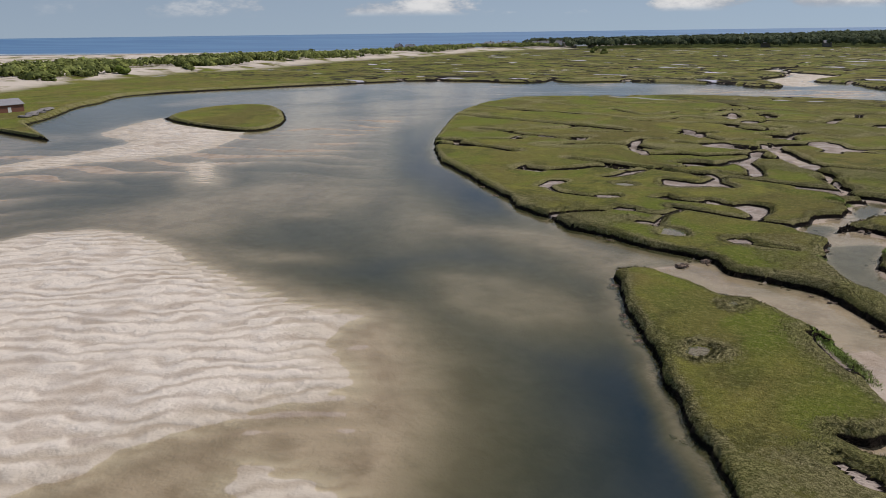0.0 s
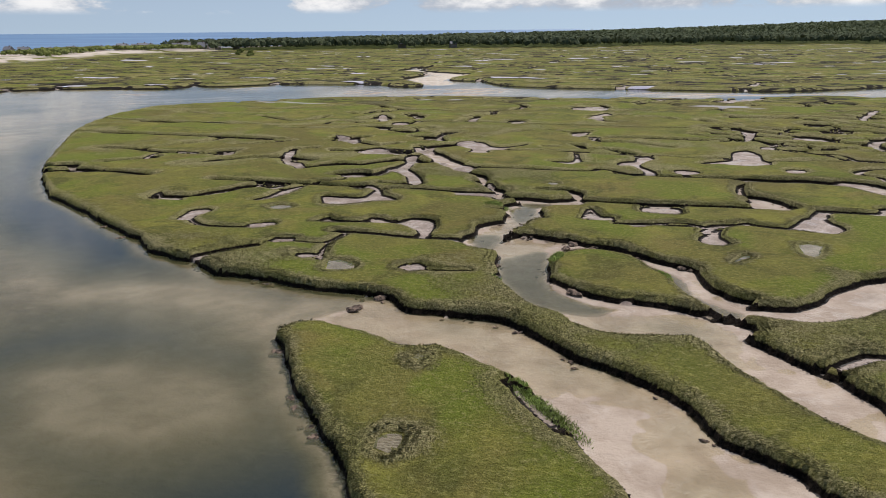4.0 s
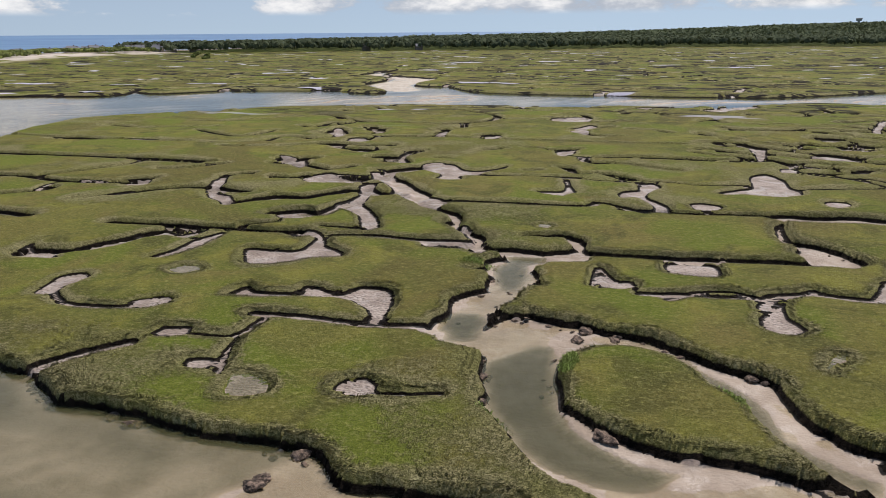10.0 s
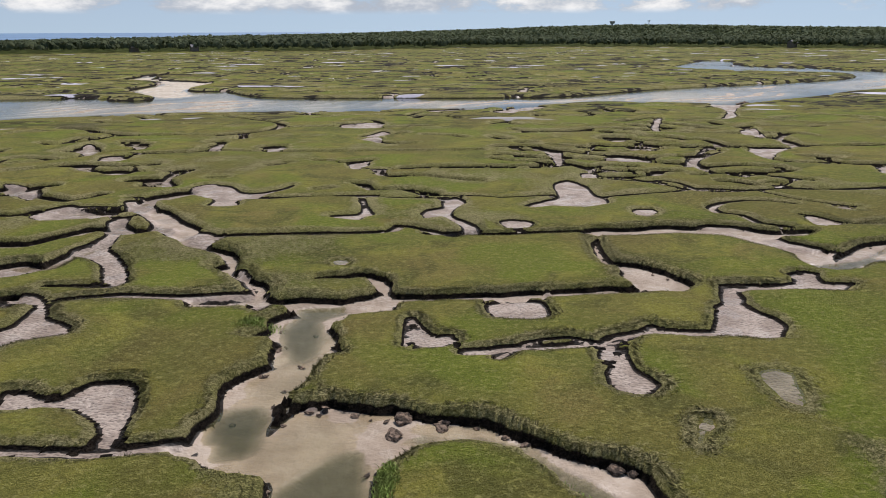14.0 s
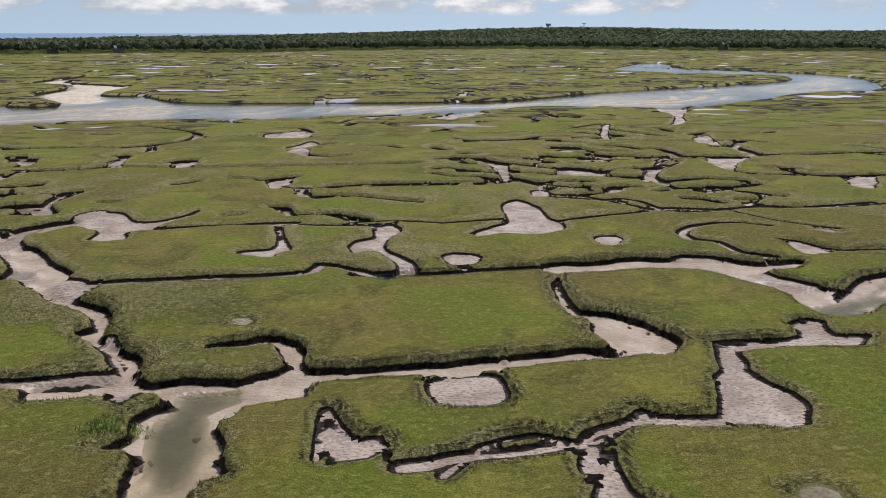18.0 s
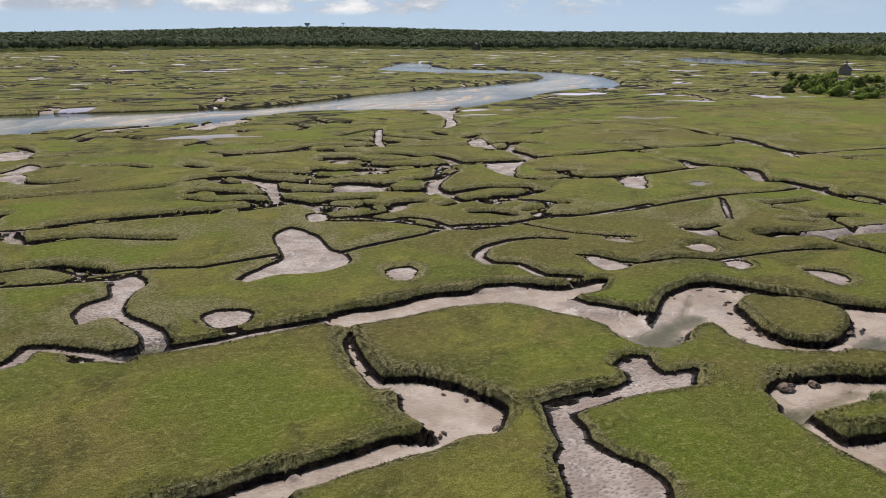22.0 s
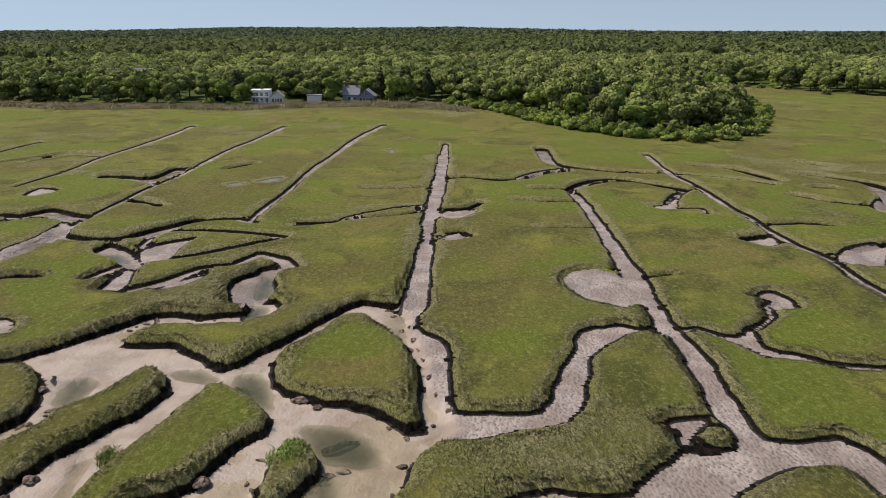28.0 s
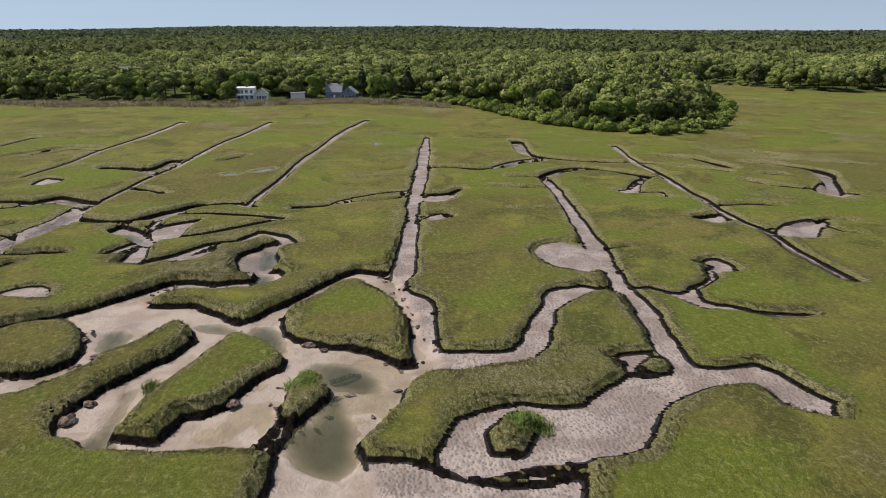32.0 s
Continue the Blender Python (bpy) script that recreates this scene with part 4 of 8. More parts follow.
cut(1.5, [(10.95, 70.74), (14.1, 65.14), (16.73, 63.23), (21.19, 63.24), (24.04, 66.2), (26.65, 70.06), (30.49, 73.56), (35.28, 76.06), (40.57, 78.95), (38.07, 71.96), (32.92, 68.57), (27.45, 62.43), (23.7, 60.01), (21.45, 59.23), (17.82, 59.63), (15.17, 59.92), (12.62, 62.03), (10.64, 66.43)])  # creek_three
ditch(1.6, 1.1, [(21.26, 49.6), (24.18, 52.11), (27.78, 52.21)])  # strip_slot
cut(1.4, [(65.83, 119.9), (69.53, 113.9), (72.23, 108.6), (77.88, 103.7), (81.81, 100.3), (80.94, 95.79), (81.8, 92.13), (79.7, 90.97), (78.39, 93.79), (78.37, 98.94), (75.01, 103.6), (72.47, 104.8), (69.58, 104.6), (64.28, 102), (61.37, 101.5), (56.29, 104.9), (55.9, 108.2), (56.65, 111.3), (53.4, 111.3), (49.32, 109), (47.1, 110.1), (46.79, 113), (47.57, 116.5), (44.88, 120.7), (42.77, 124.3), (37.42, 126.2), (30.27, 126.1), (24.77, 127.3), (25.82, 130.1), (28.44, 130.5), (32.57, 130.4), (37.46, 130.8), (41.39, 130), (47.09, 128.5), (50.79, 126.3), (55.37, 126.5), (56.34, 125.9), (53.23, 123.4), (49.22, 123.6), (46.74, 123.4)] + [(47.81, 119.7), (49.9, 117.5), (52.58, 117.3), (51.82, 114.2), (55.42, 117.2), (59.33, 119.6), (63.42, 120.5)])  # west_link
islet([(63.46, 114.6), (66.06, 115.1), (67.08, 113.3), (69.99, 111.4), (70.58, 107.7), (68.27, 105), (64.06, 103.3), (60.73, 104.3), (59.35, 107), (61, 110.3)])  # islet_bend
cut(1.0, [(42.32, 108.4), (43.54, 109.1), (44.96, 108.1), (44.7, 105.5), (47.52, 104.9), (45.32, 103.1), (41.77, 104.5), (37.95, 105.1), (35.15, 105.3), (33.64, 105.1), (31.92, 101.6), (32.74, 100.6), (34.11, 103.6), (34.51, 104.5), (33.21, 105.1), (33.17, 106.2), (35.82, 106), (39.19, 105.3), (41.81, 105.1), (42.63, 106.4)])  # creek_left
pool(1.75, [(-11.01, 105.9), (-8.925, 106.1), (-6.595, 106.2), (-6.386, 103.9), (-8.143, 102.9), (-9.778, 101.7), (-11.04, 100), (-11, 98.1), (-10.96, 96.31), (-10.77, 94.63), (-8.578, 94.22), (-9.174, 95.98), (-9.35, 99.05), (-11.21, 100.1), (-11.19, 102.1)])  # pool_a
pool(1.85, [(60.5, 83.17), (59.87, 80.16), (56.68, 77.59), (55.42, 77.11), (54.75, 79.13), (55.81, 81.52), (57.52, 82.47), (59.61, 83.5)])  # pool_b
pool(1.85, [(55.05, 81.65), (53.8, 80.23), (50.97, 79.7), (47.9, 79.71), (45.85, 81.35), (46.05, 83.59), (48.24, 83.58), (51.19, 82.22), (53.2, 81.68)])  # pool_c
pool(1.8, [(68.64, 89.53), (69.1, 87.93), (67.24, 86.93), (62.86, 85.83), (63.51, 87.47), (65.73, 88.76)])  # pool_d
pool(1.75, [(69.75, 95.26), (70.16, 92.96), (68.17, 90.85), (67.11, 91.79), (68.49, 94.45)])  # pool_e
pool(1.75, [(64.84, 102.5), (68.07, 102.6), (69.13, 101.7), (67.88, 100.5), (65.19, 100.7), (63.03, 101.1)])  # pool_f
pool(1.75, [(48.97, 98.47), (50.02, 97.31), (53.85, 97.14), (56.43, 97.38), (56.76, 96.75), (53.11, 96.5), (49.33, 96.04), (47.08, 95.45), (47.25, 97.37)])  # pool_g
pool(1.75, [(85.26, 92.02), (84.14, 89.76), (80.65, 89.79), (79.99, 91.64)])  # pool_h
pool(1.75, [(103.3, 113.8), (103.9, 111.9), (99.78, 109.1), (99.94, 110.9)])  # pool_i
pool(1.75, [(94.64, 92.37), (93.33, 90.51), (87.03, 90.51), (86.16, 91.58)])  # pool_j
pool(1.85, [(-10.23, 75.14), (-5.687, 79.53), (-4.574, 76.06), (-4.131, 68.94), (-3.457, 66.44), (-1.159, 62.95), (1.279, 61.29), (3.643, 60.71), (2.13, 59.22), (-1.602, 58.89), (-4.807, 60.94), (-7.309, 64.19), (-9.16, 68.12)])  # pool_k
pool(1.8, [(-14.89, 79.36), (-13.06, 84.68), (-11.68, 82.66), (-11.84, 79.85)])  # pool_l
pool(1.8, [(-1.714, 80.17), (3.618, 79.77), (7.719, 75.83), (10.66, 71.37), (11.6, 65.8), (13.67, 63.35), (16.04, 61.85), (15.57, 60.58), (12.42, 62.49), (10.48, 65.61), (9.545, 69.86), (6.662, 74.6), (2.556, 78.38)])  # pool_m
pool(1.75, [(6.407, 130.7), (10.26, 132), (10.53, 129.6), (8.608, 128.8)])  # pool_n
pool(1.75, [(47.39, 115.3), (48.73, 113.1), (50.11, 111.1), (53.73, 112.6), (51.03, 109.5), (48.37, 111.1)])  # pool_o
pool(1.75, [(51.52, 113.6), (56.78, 115.5), (61.84, 119.2), (62.21, 118.7), (57.28, 114.9), (58.26, 113.7), (56.64, 112.4), (54.04, 112.5), (49.84, 110.1), (47.87, 110.8), (47.87, 113.4)])  # pool_p
pan(0.3, [(-8.213, 118.1), (-7.696, 118.8), (-6.594, 118.8), (-6.207, 117.9), (-6.789, 117.1), (-7.747, 117)])  # puddle
pan(0.4, [(-11.94, 30), (-12.06, 31.07), (-11.46, 31.98), (-10.52, 32), (-10.23, 30.36), (-10.72, 29.44)])  # pond_isl
pan(0.35, [(-13.07, 43.74), (-12.62, 44.62), (-11.83, 44), (-12.08, 42.92)])  # pond_isl_b
pan(0.35, [(26.1, 85.42), (28.05, 86.01), (28.77, 84.98), (27.54, 81.41), (26.63, 80.04), (25.75, 80.94), (25.71, 82.92)])  # pond_right
pan(0.45, [(18.09, 78.34), (18.81, 79.22), (19.38, 79.12), (19.04, 78.18), (18.1, 77.38), (17.12, 76.02), (16.97, 76.17)])  # pond_slit
pan(0.3, [(181.1, 79.19), (182.9, 78.27), (179.2, 77.59), (176.7, 78.49)])  # pond_far
pan(0.25, [(143.1, 107.4), (144.5, 105.2), (142.3, 104.2), (140.9, 105.9)])  # pond_far_b
pan(0.25, [(145.9, 102.3), (149.6, 98.75), (146.7, 98.53), (144.1, 101)])  # pond_far_c
pan(0.6, [(1.569, 19.63), (1.957, 20.42), (3.347, 19.76), (4.507, 19.17), (4.736, 18.27), (3.293, 18.37)])  # isl_pan
shoal(-0.2, [(-28.49, 52.06), (-27.62, 54.65), (-24.15, 56.6), (-19.37, 55.03), (-22.58, 52.65), (-25.17, 50.47)])  # shoal_mouth_b
shoal(0.12, [(-111, 402.4), (-111.2, 448.4), (-142.1, 493.4), (-127.1, 534.4), (-125.9, 566.3), (-130.3, 506.8), (-88.75, 452.9), (-90.23, 408.5), (-79.55, 371.3), (-90.75, 362.9)])  # inlet_sand
shoal(0.12, [(-213.1, 338.8), (-256.2, 414.7), (-256.4, 426.2), (-208.6, 343.1)])  # inlet_sand_b
shoal(-0.15, [(-29.19, 50.87), (-27.09, 54.89), (-19.89, 56.35), (-16.78, 54.27), (-17.12, 49.27), (-23.43, 52.05), (-26.55, 50.56)])  # creek_mouth
pan(0.3, [(662, 701.8), (703.4, 681.6), (669.2, 596.8), (654.6, 520.8), (641.3, 451.1), (605.5, 486.9), (569.9, 529.9), (566.3, 598)])  # back_water
shoal(0.42, [(-102.5, 10.0), (-103.1, 14.8), (-97.2, 21.1), (-89.0, 23.7), (-75.5, 21.6), (-63.8, 20.3), (-51.3, 20.1), (-41.4, 21.0), (-41.2, 17.3), (-39.5, 14.0), (-33.8, 11.7), (-31.0, 8.9), (-33.9, 4.6), (-35.2, -0.7), (-37.0, -5.4), (-37.1, -10.1), (-38.3, -12.1), (-38.5, -14.0), (-43.4, -18.6), (-63.1, -17.3), (-116.9, -5.9)])  # sandbar
shoal(0.2, [(-29.6, -2.2), (-26.6, -1.4), (-23.7, -1.0), (-20.9, -1.2), (-19.3, -3.2), (-24.4, -7.2), (-27.7, -4.9)])  # sandbar_low
shoal(0.3, [(-206.0, 76.6), (-229.7, 112.9), (-185.3, 109.4), (-169.9, 100.6), (-153.5, 78.0), (-150.5, 65.2), (-157.0, 52.0), (-160.0, 38.5), (-161.8, 32.3), (-169.0, 30.5), (-174.9, 56.7), (-182.7, 72.8)])  # sandbar_mid
shoal(0.12, [(-137.2, 61.3), (-138.0, 66.1), (-126.0, 60.7), (-113.2, 51.3), (-116.7, 50.8), (-127.3, 55.7)])  # sandbar_hook
shoal(-0.06, [(-37.3, -10.0), (-34.1, 4.7), (-41.5, 20.7), (-32.0, 14.7), (-24.3, 6.5), (-20.2, -0.5), (-17.0, -5.3), (-29.0, -14.8)])  # bar_apron
ditch(3, 1.5, [(-145.1, 167.9), (-133.9, 167.4), (-120.1, 166.4), (-105.4, 165.7), (-92.7, 164.7), (-80.1, 163)])  # drain
ditch(2.4, 1.5, [(-156.7, 196.4), (-139.3, 193.4), (-121.9, 191.9), (-110.8, 191), (-102.2, 191)])  # drain
ditch(3.4, 1.5, [(-141, 219), (-133.5, 216.7)])  # drain
ditch(2.6, 1.5, [(-127.4, 214.7), (-116.3, 217.7), (-108, 220.3)])  # drain
ditch(4.8, 1.5, [(-135.6, 192.9), (-130.8, 192.3)])  # drain
ditch(2.8, 1.5, [(-106.1, 143.8), (-101.5, 148.3), (-99.4, 152.6), (-96.7, 156.3), (-96, 162.5)])  # drain
ditch(2.6, 1.5, [(-86.3, 153.1), (-80.6, 155.5), (-76, 160.4)])  # drain
ditch(3, 1.5, [(-116.7, 142.1), (-108.2, 142), (-100.9, 139.5), (-94.8, 138.4), (-88.1, 138.1), (-82.9, 140.2)])  # drain
ditch(3, 1.5, [(-86.4, 141.7), (-82.1, 143.8)])  # drain
ditch(3, 1.5, [(-103.5, 125), (-99.7, 127.4), (-95.7, 130.5), (-96, 132.9)])  # drain
ditch(3.6, 1.5, [(-80.2, 129.1), (-77.2, 132.5), (-72.9, 135.7), (-67.5, 137.1)])  # drain
ditch(3.7, 1.5, [(-65.9, 136.7), (-63.1, 135.3), (-59.8, 134.6)])  # drain
pan(0.95, [(-68.1, 139.5), (-68.7, 144.7), (-68.9, 147.4), (-66.3, 141.1), (-64.9, 135.1), (-60.4, 129.5), (-58.7, 127.1), (-59.3, 126.5), (-63.5, 131.8)])  # mud_pan
ditch(3.6, 1.5, [(-58.2, 125.9), (-55.5, 128.5), (-52.9, 131.7), (-47.7, 131.4), (-44.6, 135.3), (-42.1, 138.1), (-39.6, 137.9)])  # drain
ditch(2.8, 1.5, [(-48.3, 120.8), (-44.7, 122.9), (-41.3, 120.6), (-40.4, 125.5), (-37.9, 131.2)])  # drain
ditch(4.8, 1.5, [(-110.4, 119.3), (-107.7, 119.7)])  # drain
ditch(4.8, 1.5, [(-105.7, 114.2), (-103.9, 115.5), (-100, 115.1)])  # drain
ditch(2.8, 1.5, [(-100.7, 113.7), (-95.3, 115.6), (-88.8, 114.7), (-85, 113.4)])  # drain
ditch(2.5, 1.5, [(-70, 111.8), (-65.3, 111.7), (-60.2, 111.7), (-55, 111.3), (-49.9, 110.9), (-45, 110.5), (-40.5, 111.3)])  # drain
ditch(2.1, 1.5, [(-72.3, 96), (-71.1, 97.6), (-66.6, 98), (-64.5, 102), (-62, 105.1), (-61, 107.6), (-58.9, 109.2), (-54.9, 109)])  # drain
ditch(2.2, 1.5, [(-89.1, 184.8), (-83.6, 183.4), (-78, 185.2)])  # drain
ditch(2.6, 1.5, [(-109.8, 212.5), (-93.2, 200.9), (-87.7, 208.3), (-87.3, 214)])  # drain
ditch(2.6, 1.5, [(-80.8, 193.8), (-79.6, 201.4), (-72.3, 199.9)])  # drain
ditch(2.6, 1.5, [(-73.5, 185.7), (-68.3, 188.7), (-63, 191.7), (-52.7, 188.7), (-47.1, 190.6)])  # drain
ditch(3, 1.5, [(-66.8, 168.6), (-63.5, 165.5), (-61.4, 169.4), (-59.5, 169.7)])  # drain
pan(0.95, [(-65.7, 169.5), (-62.1, 167.4), (-57.7, 161.3), (-60.7, 167.6)])  # mud_pan
ditch(2.4, 1.5, [(-69.9, 147.4), (-67.2, 150), (-65.4, 151.7)])  # drain
ditch(2.8, 1.5, [(-60.2, 148.7), (-55.9, 147.3), (-54.5, 150.3)])  # drain
ditch(2.6, 1.5, [(-65.9, 162.7), (-58.5, 161.3), (-51.6, 156.8), (-47.8, 161.3)])  # drain
ditch(3.4, 1.5, [(-49.7, 150.8), (-43.9, 148.2), (-39.5, 149.6), (-39, 157.6), (-34.3, 161.4)])  # drain
pan(0.95, [(-53.9, 148.4), (-50.7, 153.9), (-47.4, 151.5), (-42.7, 148.2), (-47.9, 145.3)])  # mud_pan
ditch(3.3, 1.5, [(-39.5, 141.1), (-35.8, 135.7), (-32.9, 137.3), (-33.1, 140.3)])  # drain
ditch(2.6, 1.5, [(-83.2, 225.1), (-78.1, 221.1), (-76.3, 232.4), (-71.6, 229.7)])  # drain
pan(0.95, [(-70.6, 214.9), (-71.1, 222.1), (-67.3, 216.8), (-63.9, 203.9), (-66, 203.6)])  # mud_pan
ditch(3.8, 1.5, [(-61.8, 221.2), (-57.1, 220.3)])  # drain
ditch(2.6, 1.5, [(-57.7, 200.7), (-50.5, 204.2)])  # drain
ditch(2.4, 1.5, [(-105.9, 237.4), (-99.6, 241.8), (-97.8, 247.6), (-91.1, 246.5)])  # drain
ditch(2.4, 1.5, [(-122.6, 233.6), (-114, 232.9), (-106.7, 239.1)])  # drain
ditch(2.6, 1.5, [(-131.7, 259.8), (-121.9, 263.1)])  # drain
ditch(2.8, 1.5, [(-108.6, 266.7), (-99.7, 270)])  # drain
ditch(2.6, 1.5, [(-90.4, 268.9), (-84.6, 271.8)])  # drain
ditch(2.4, 1.5, [(-139.4, 252.7), (-125.7, 252.2)])  # drain
ditch(2.6, 1.5, [(-78.7, 246.1), (-66.2, 237), (-54.7, 236.8)])  # drain
ditch(3.4, 1.5, [(-46.4, 173.2), (-41, 171.3), (-38.7, 167.3)])  # drain
ditch(1.7, 1.5, [(-49.6, 113.4), (-45.9, 115.3)])  # drain
ditch(3, 1.5, [(-88.3, 252.9), (-82.5, 250.7), (-78, 247.6)])  # drain
ditch(2.6, 1.5, [(-77.8, 241.2), (-72.8, 242.4)])  # drain
ditch(2.8, 1.5, [(-77.4, 222.8), (-74.5, 224.9), (-71.9, 228.1), (-70.6, 233.7), (-66.7, 236), (-55.8, 235), (-48.9, 234.8), (-41.7, 232.5)])  # drain
ditch(2.4, 1.5, [(-91.8, 270.2), (-86.7, 270.6), (-80.3, 265.4), (-73.9, 264.2)])  # drain
ditch(2.4, 1.5, [(-87.2, 283.8), (-78.1, 283.7), (-71.1, 273.4)])  # drain
ditch(3.8, 1.5, [(-55.3, 260.3), (-49.5, 257.9)])  # drain
ditch(2.6, 1.5, [(-69.8, 283.7), (-65.9, 284.5)])  # drain
ditch(3, 1.5, [(-48.8, 279.7), (-40.9, 272), (-33.2, 263.4), (-28.3, 255.7), (-28.7, 245.7), (-31.7, 240.4), (-36.9, 236.8), (-42.1, 234.6)])  # drain
ditch(2.6, 1.5, [(-46.2, 284.2), (-39.3, 284.6), (-32.2, 283.2)])  # drain
ditch(2.8, 1.5, [(-25.2, 247.5), (-19.9, 247.8), (-11.5, 247.5), (-7.7, 252)])  # drain
ditch(2.6, 1.5, [(-35.4, 231.4), (-34.8, 225.3)])  # drain
ditch(2.2, 1.5, [(-31.3, 226.8), (-24.3, 230.6)])  # drain
ditch(2.8, 1.5, [(-63.2, 224.7), (-60.2, 225.1)])  # drain
ditch(2.8, 1.5, [(-60, 216.3), (-59.5, 220.5), (-56.2, 215.6)])  # drain
pan(0.95, [(-69.3, 210.6), (-71.1, 218.9), (-69.8, 220.3), (-68, 216.7), (-65.2, 205.5), (-66.7, 205)])  # mud_pan
ditch(2.8, 1.5, [(-72, 209), (-69.4, 208.5), (-70.9, 215.8)])  # drain
ditch(3, 1.5, [(-68.2, 216.9), (-65.1, 209.1)])  # drain
ditch(2.4, 1.5, [(-64.9, 207.8), (-59.6, 209.2), (-55.7, 211.6)])  # drain
ditch(2.6, 1.5, [(-41.5, 212.2), (-39.7, 215.3), (-38.4, 218.5), (-39.6, 221.5), (-41.4, 220.9)])  # drain
ditch(2.1, 1.5, [(-52.9, 205.8), (-43.7, 205.7), (-40.1, 208.1), (-30.6, 204.9), (-22.1, 203.4), (-13.6, 201.9), (-5.1, 201.9), (4.7, 201), (15.9, 200.6), (22.8, 201)])  # drain
ditch(2.8, 1.5, [(-28.4, 210.6), (-26.2, 212.8), (-23.7, 212.3)])  # drain
pan(0.95, [(-27.7, 208), (-26.2, 212.6), (-24, 211.4), (-24.8, 205.9)])  # mud_pan
pan(0.95, [(-60.2, 195.8), (-61, 201.2), (-58.8, 202.9), (-55.6, 201.7), (-54.7, 196.8), (-56.4, 193.8)])  # mud_pan
ditch(3.2, 1.5, [(-64.5, 189.5), (-61.5, 189.5), (-58.3, 184.9), (-55.3, 183.2), (-52.6, 183.9), (-49.3, 182.7)])  # drain
pan(0.95, [(-54.8, 181.4), (-52.4, 183.2), (-49.5, 183.2), (-50.8, 188.6), (-49.3, 186), (-48.6, 180.3), (-50.8, 178.1)])  # mud_pan
ditch(2.6, 1.5, [(-53.4, 189.5), (-50.4, 189.6), (-47.1, 189)])  # drain
ditch(2.4, 1.5, [(-46.1, 172.1), (-44, 174.2), (-41.2, 174.2), (-40, 171.5), (-38.8, 168.4)])  # drain
ditch(2.3, 1.5, [(-43.1, 167.8), (-40.6, 166.9)])  # drain
ditch(2.3, 1.5, [(-41, 175.2), (-40.9, 178.9), (-40.4, 182.6), (-37.5, 183.3)])  # drain
ditch(3, 1.5, [(-23, 186.4), (-20.5, 187.9)])  # drain
ditch(2.6, 1.5, [(-14.1, 190.2), (-11.8, 189.8)])  # drain
pan(0.95, [(-7.8, 184.7), (-6.2, 187.6), (-3.4, 185.9), (-3.6, 182.2), (-6.7, 181.5)])  # mud_pan
ditch(2.8, 1.5, [(-8.4, 187.8), (-2.8, 189.5)])  # drain
ditch(2.1, 1.5, [(-1.9, 177.7), (-0.9, 175.2), (-0.5, 171.8), (3.1, 172.3), (8.1, 170.3), (12.8, 166.9), (16.5, 164.7)])  # drain
ditch(2.2, 1.5, [(-32.5, 173.2), (-30.6, 173.4)])  # drain
ditch(1.8, 1.5, [(-12.3, 160.9), (-10.5, 161.4)])  # drain
ditch(1.9, 1.5, [(-5.9, 165.2), (-4, 164.9), (-3.5, 161.5), (-2.9, 159.2)])  # drain
ditch(1.8, 1.5, [(1, 159.4), (2.9, 159.6), (5.1, 157.4), (7.7, 155.2)])  # drain
pan(0.95, [(-5, 226.5), (-1.7, 231.1), (0.6, 236.2), (2.7, 232.5), (1.1, 226.4), (-3.9, 224.3)])  # mud_pan
ditch(3.2, 1.5, [(1.2, 229.9), (6.3, 231.2)])  # drain
ditch(2.8, 1.5, [(-1.2, 217.3), (2.7, 212.9), (8, 212.9)])  # drain
ditch(3, 1.5, [(11.8, 227), (17.5, 226), (21.2, 221.1)])  # drain
ditch(2.6, 1.5, [(-8.7, 263.4), (-2.1, 263.6), (1, 253.2), (-3, 251.2)])  # drain
pan(0.95, [(-10.9, 251.6), (-7.8, 255), (-5.4, 250.6), (-8.4, 246.1)])  # mud_pan
ditch(3.2, 1.5, [(11.6, 265.4), (15.8, 274.2), (20.9, 271.6), (25.4, 264.4)])  # drain
ditch(2.6, 1.5, [(8.5, 270.9), (16.7, 284.6), (23.4, 278.1)])  # drain
ditch(2.6, 1.5, [(-19.1, 271.3), (-9, 275.7), (1.6, 277)])  # drain
ditch(2.4, 1.5, [(0.8, 243), (7, 243.1)])  # drain
ditch(2.8, 1.5, [(9.5, 246.3), (13.3, 244.3)])  # drain
ditch(2.2, 1.5, [(3.5, 179.7), (10.1, 180.3), (19.3, 179.4)])  # drain
ditch(2.6, 1.5, [(30.1, 204.6), (31.9, 197.6), (37.2, 198.3)])  # drain
ditch(2.6, 1.5, [(28.8, 188.9), (34.2, 186.6), (41.2, 185.3), (45.1, 182.6)])  # drain
ditch(2.8, 1.5, [(46.6, 242.2), (51.3, 241.3)])  # drain
ditch(2.6, 1.5, [(33, 247.4), (39.3, 254.6)])  # drain
ditch(3.8, 1.5, [(55.4, 213.6), (61.6, 214.6)])  # drain
pan(0.95, [(55.2, 210.8), (60.6, 211.8), (57.3, 206.7)])  # mud_pan
ditch(3.2, 1.5, [(72.2, 248.4), (79.2, 253.1), (84.3, 256.8)])  # drain
ditch(2.8, 1.5, [(72.6, 240.2), (75.4, 234.4), (80, 233.6)])  # drain
ditch(3.6, 1.5, [(90.7, 246.4), (97.6, 242.2), (96.7, 236.8)])  # drain
ditch(2.8, 1.5, [(57.5, 199.7), (57.3, 195.5), (60.7, 194)])  # drain
ditch(2.4, 1.5, [(55.5, 184.4), (58.4, 185.3)])  # drain
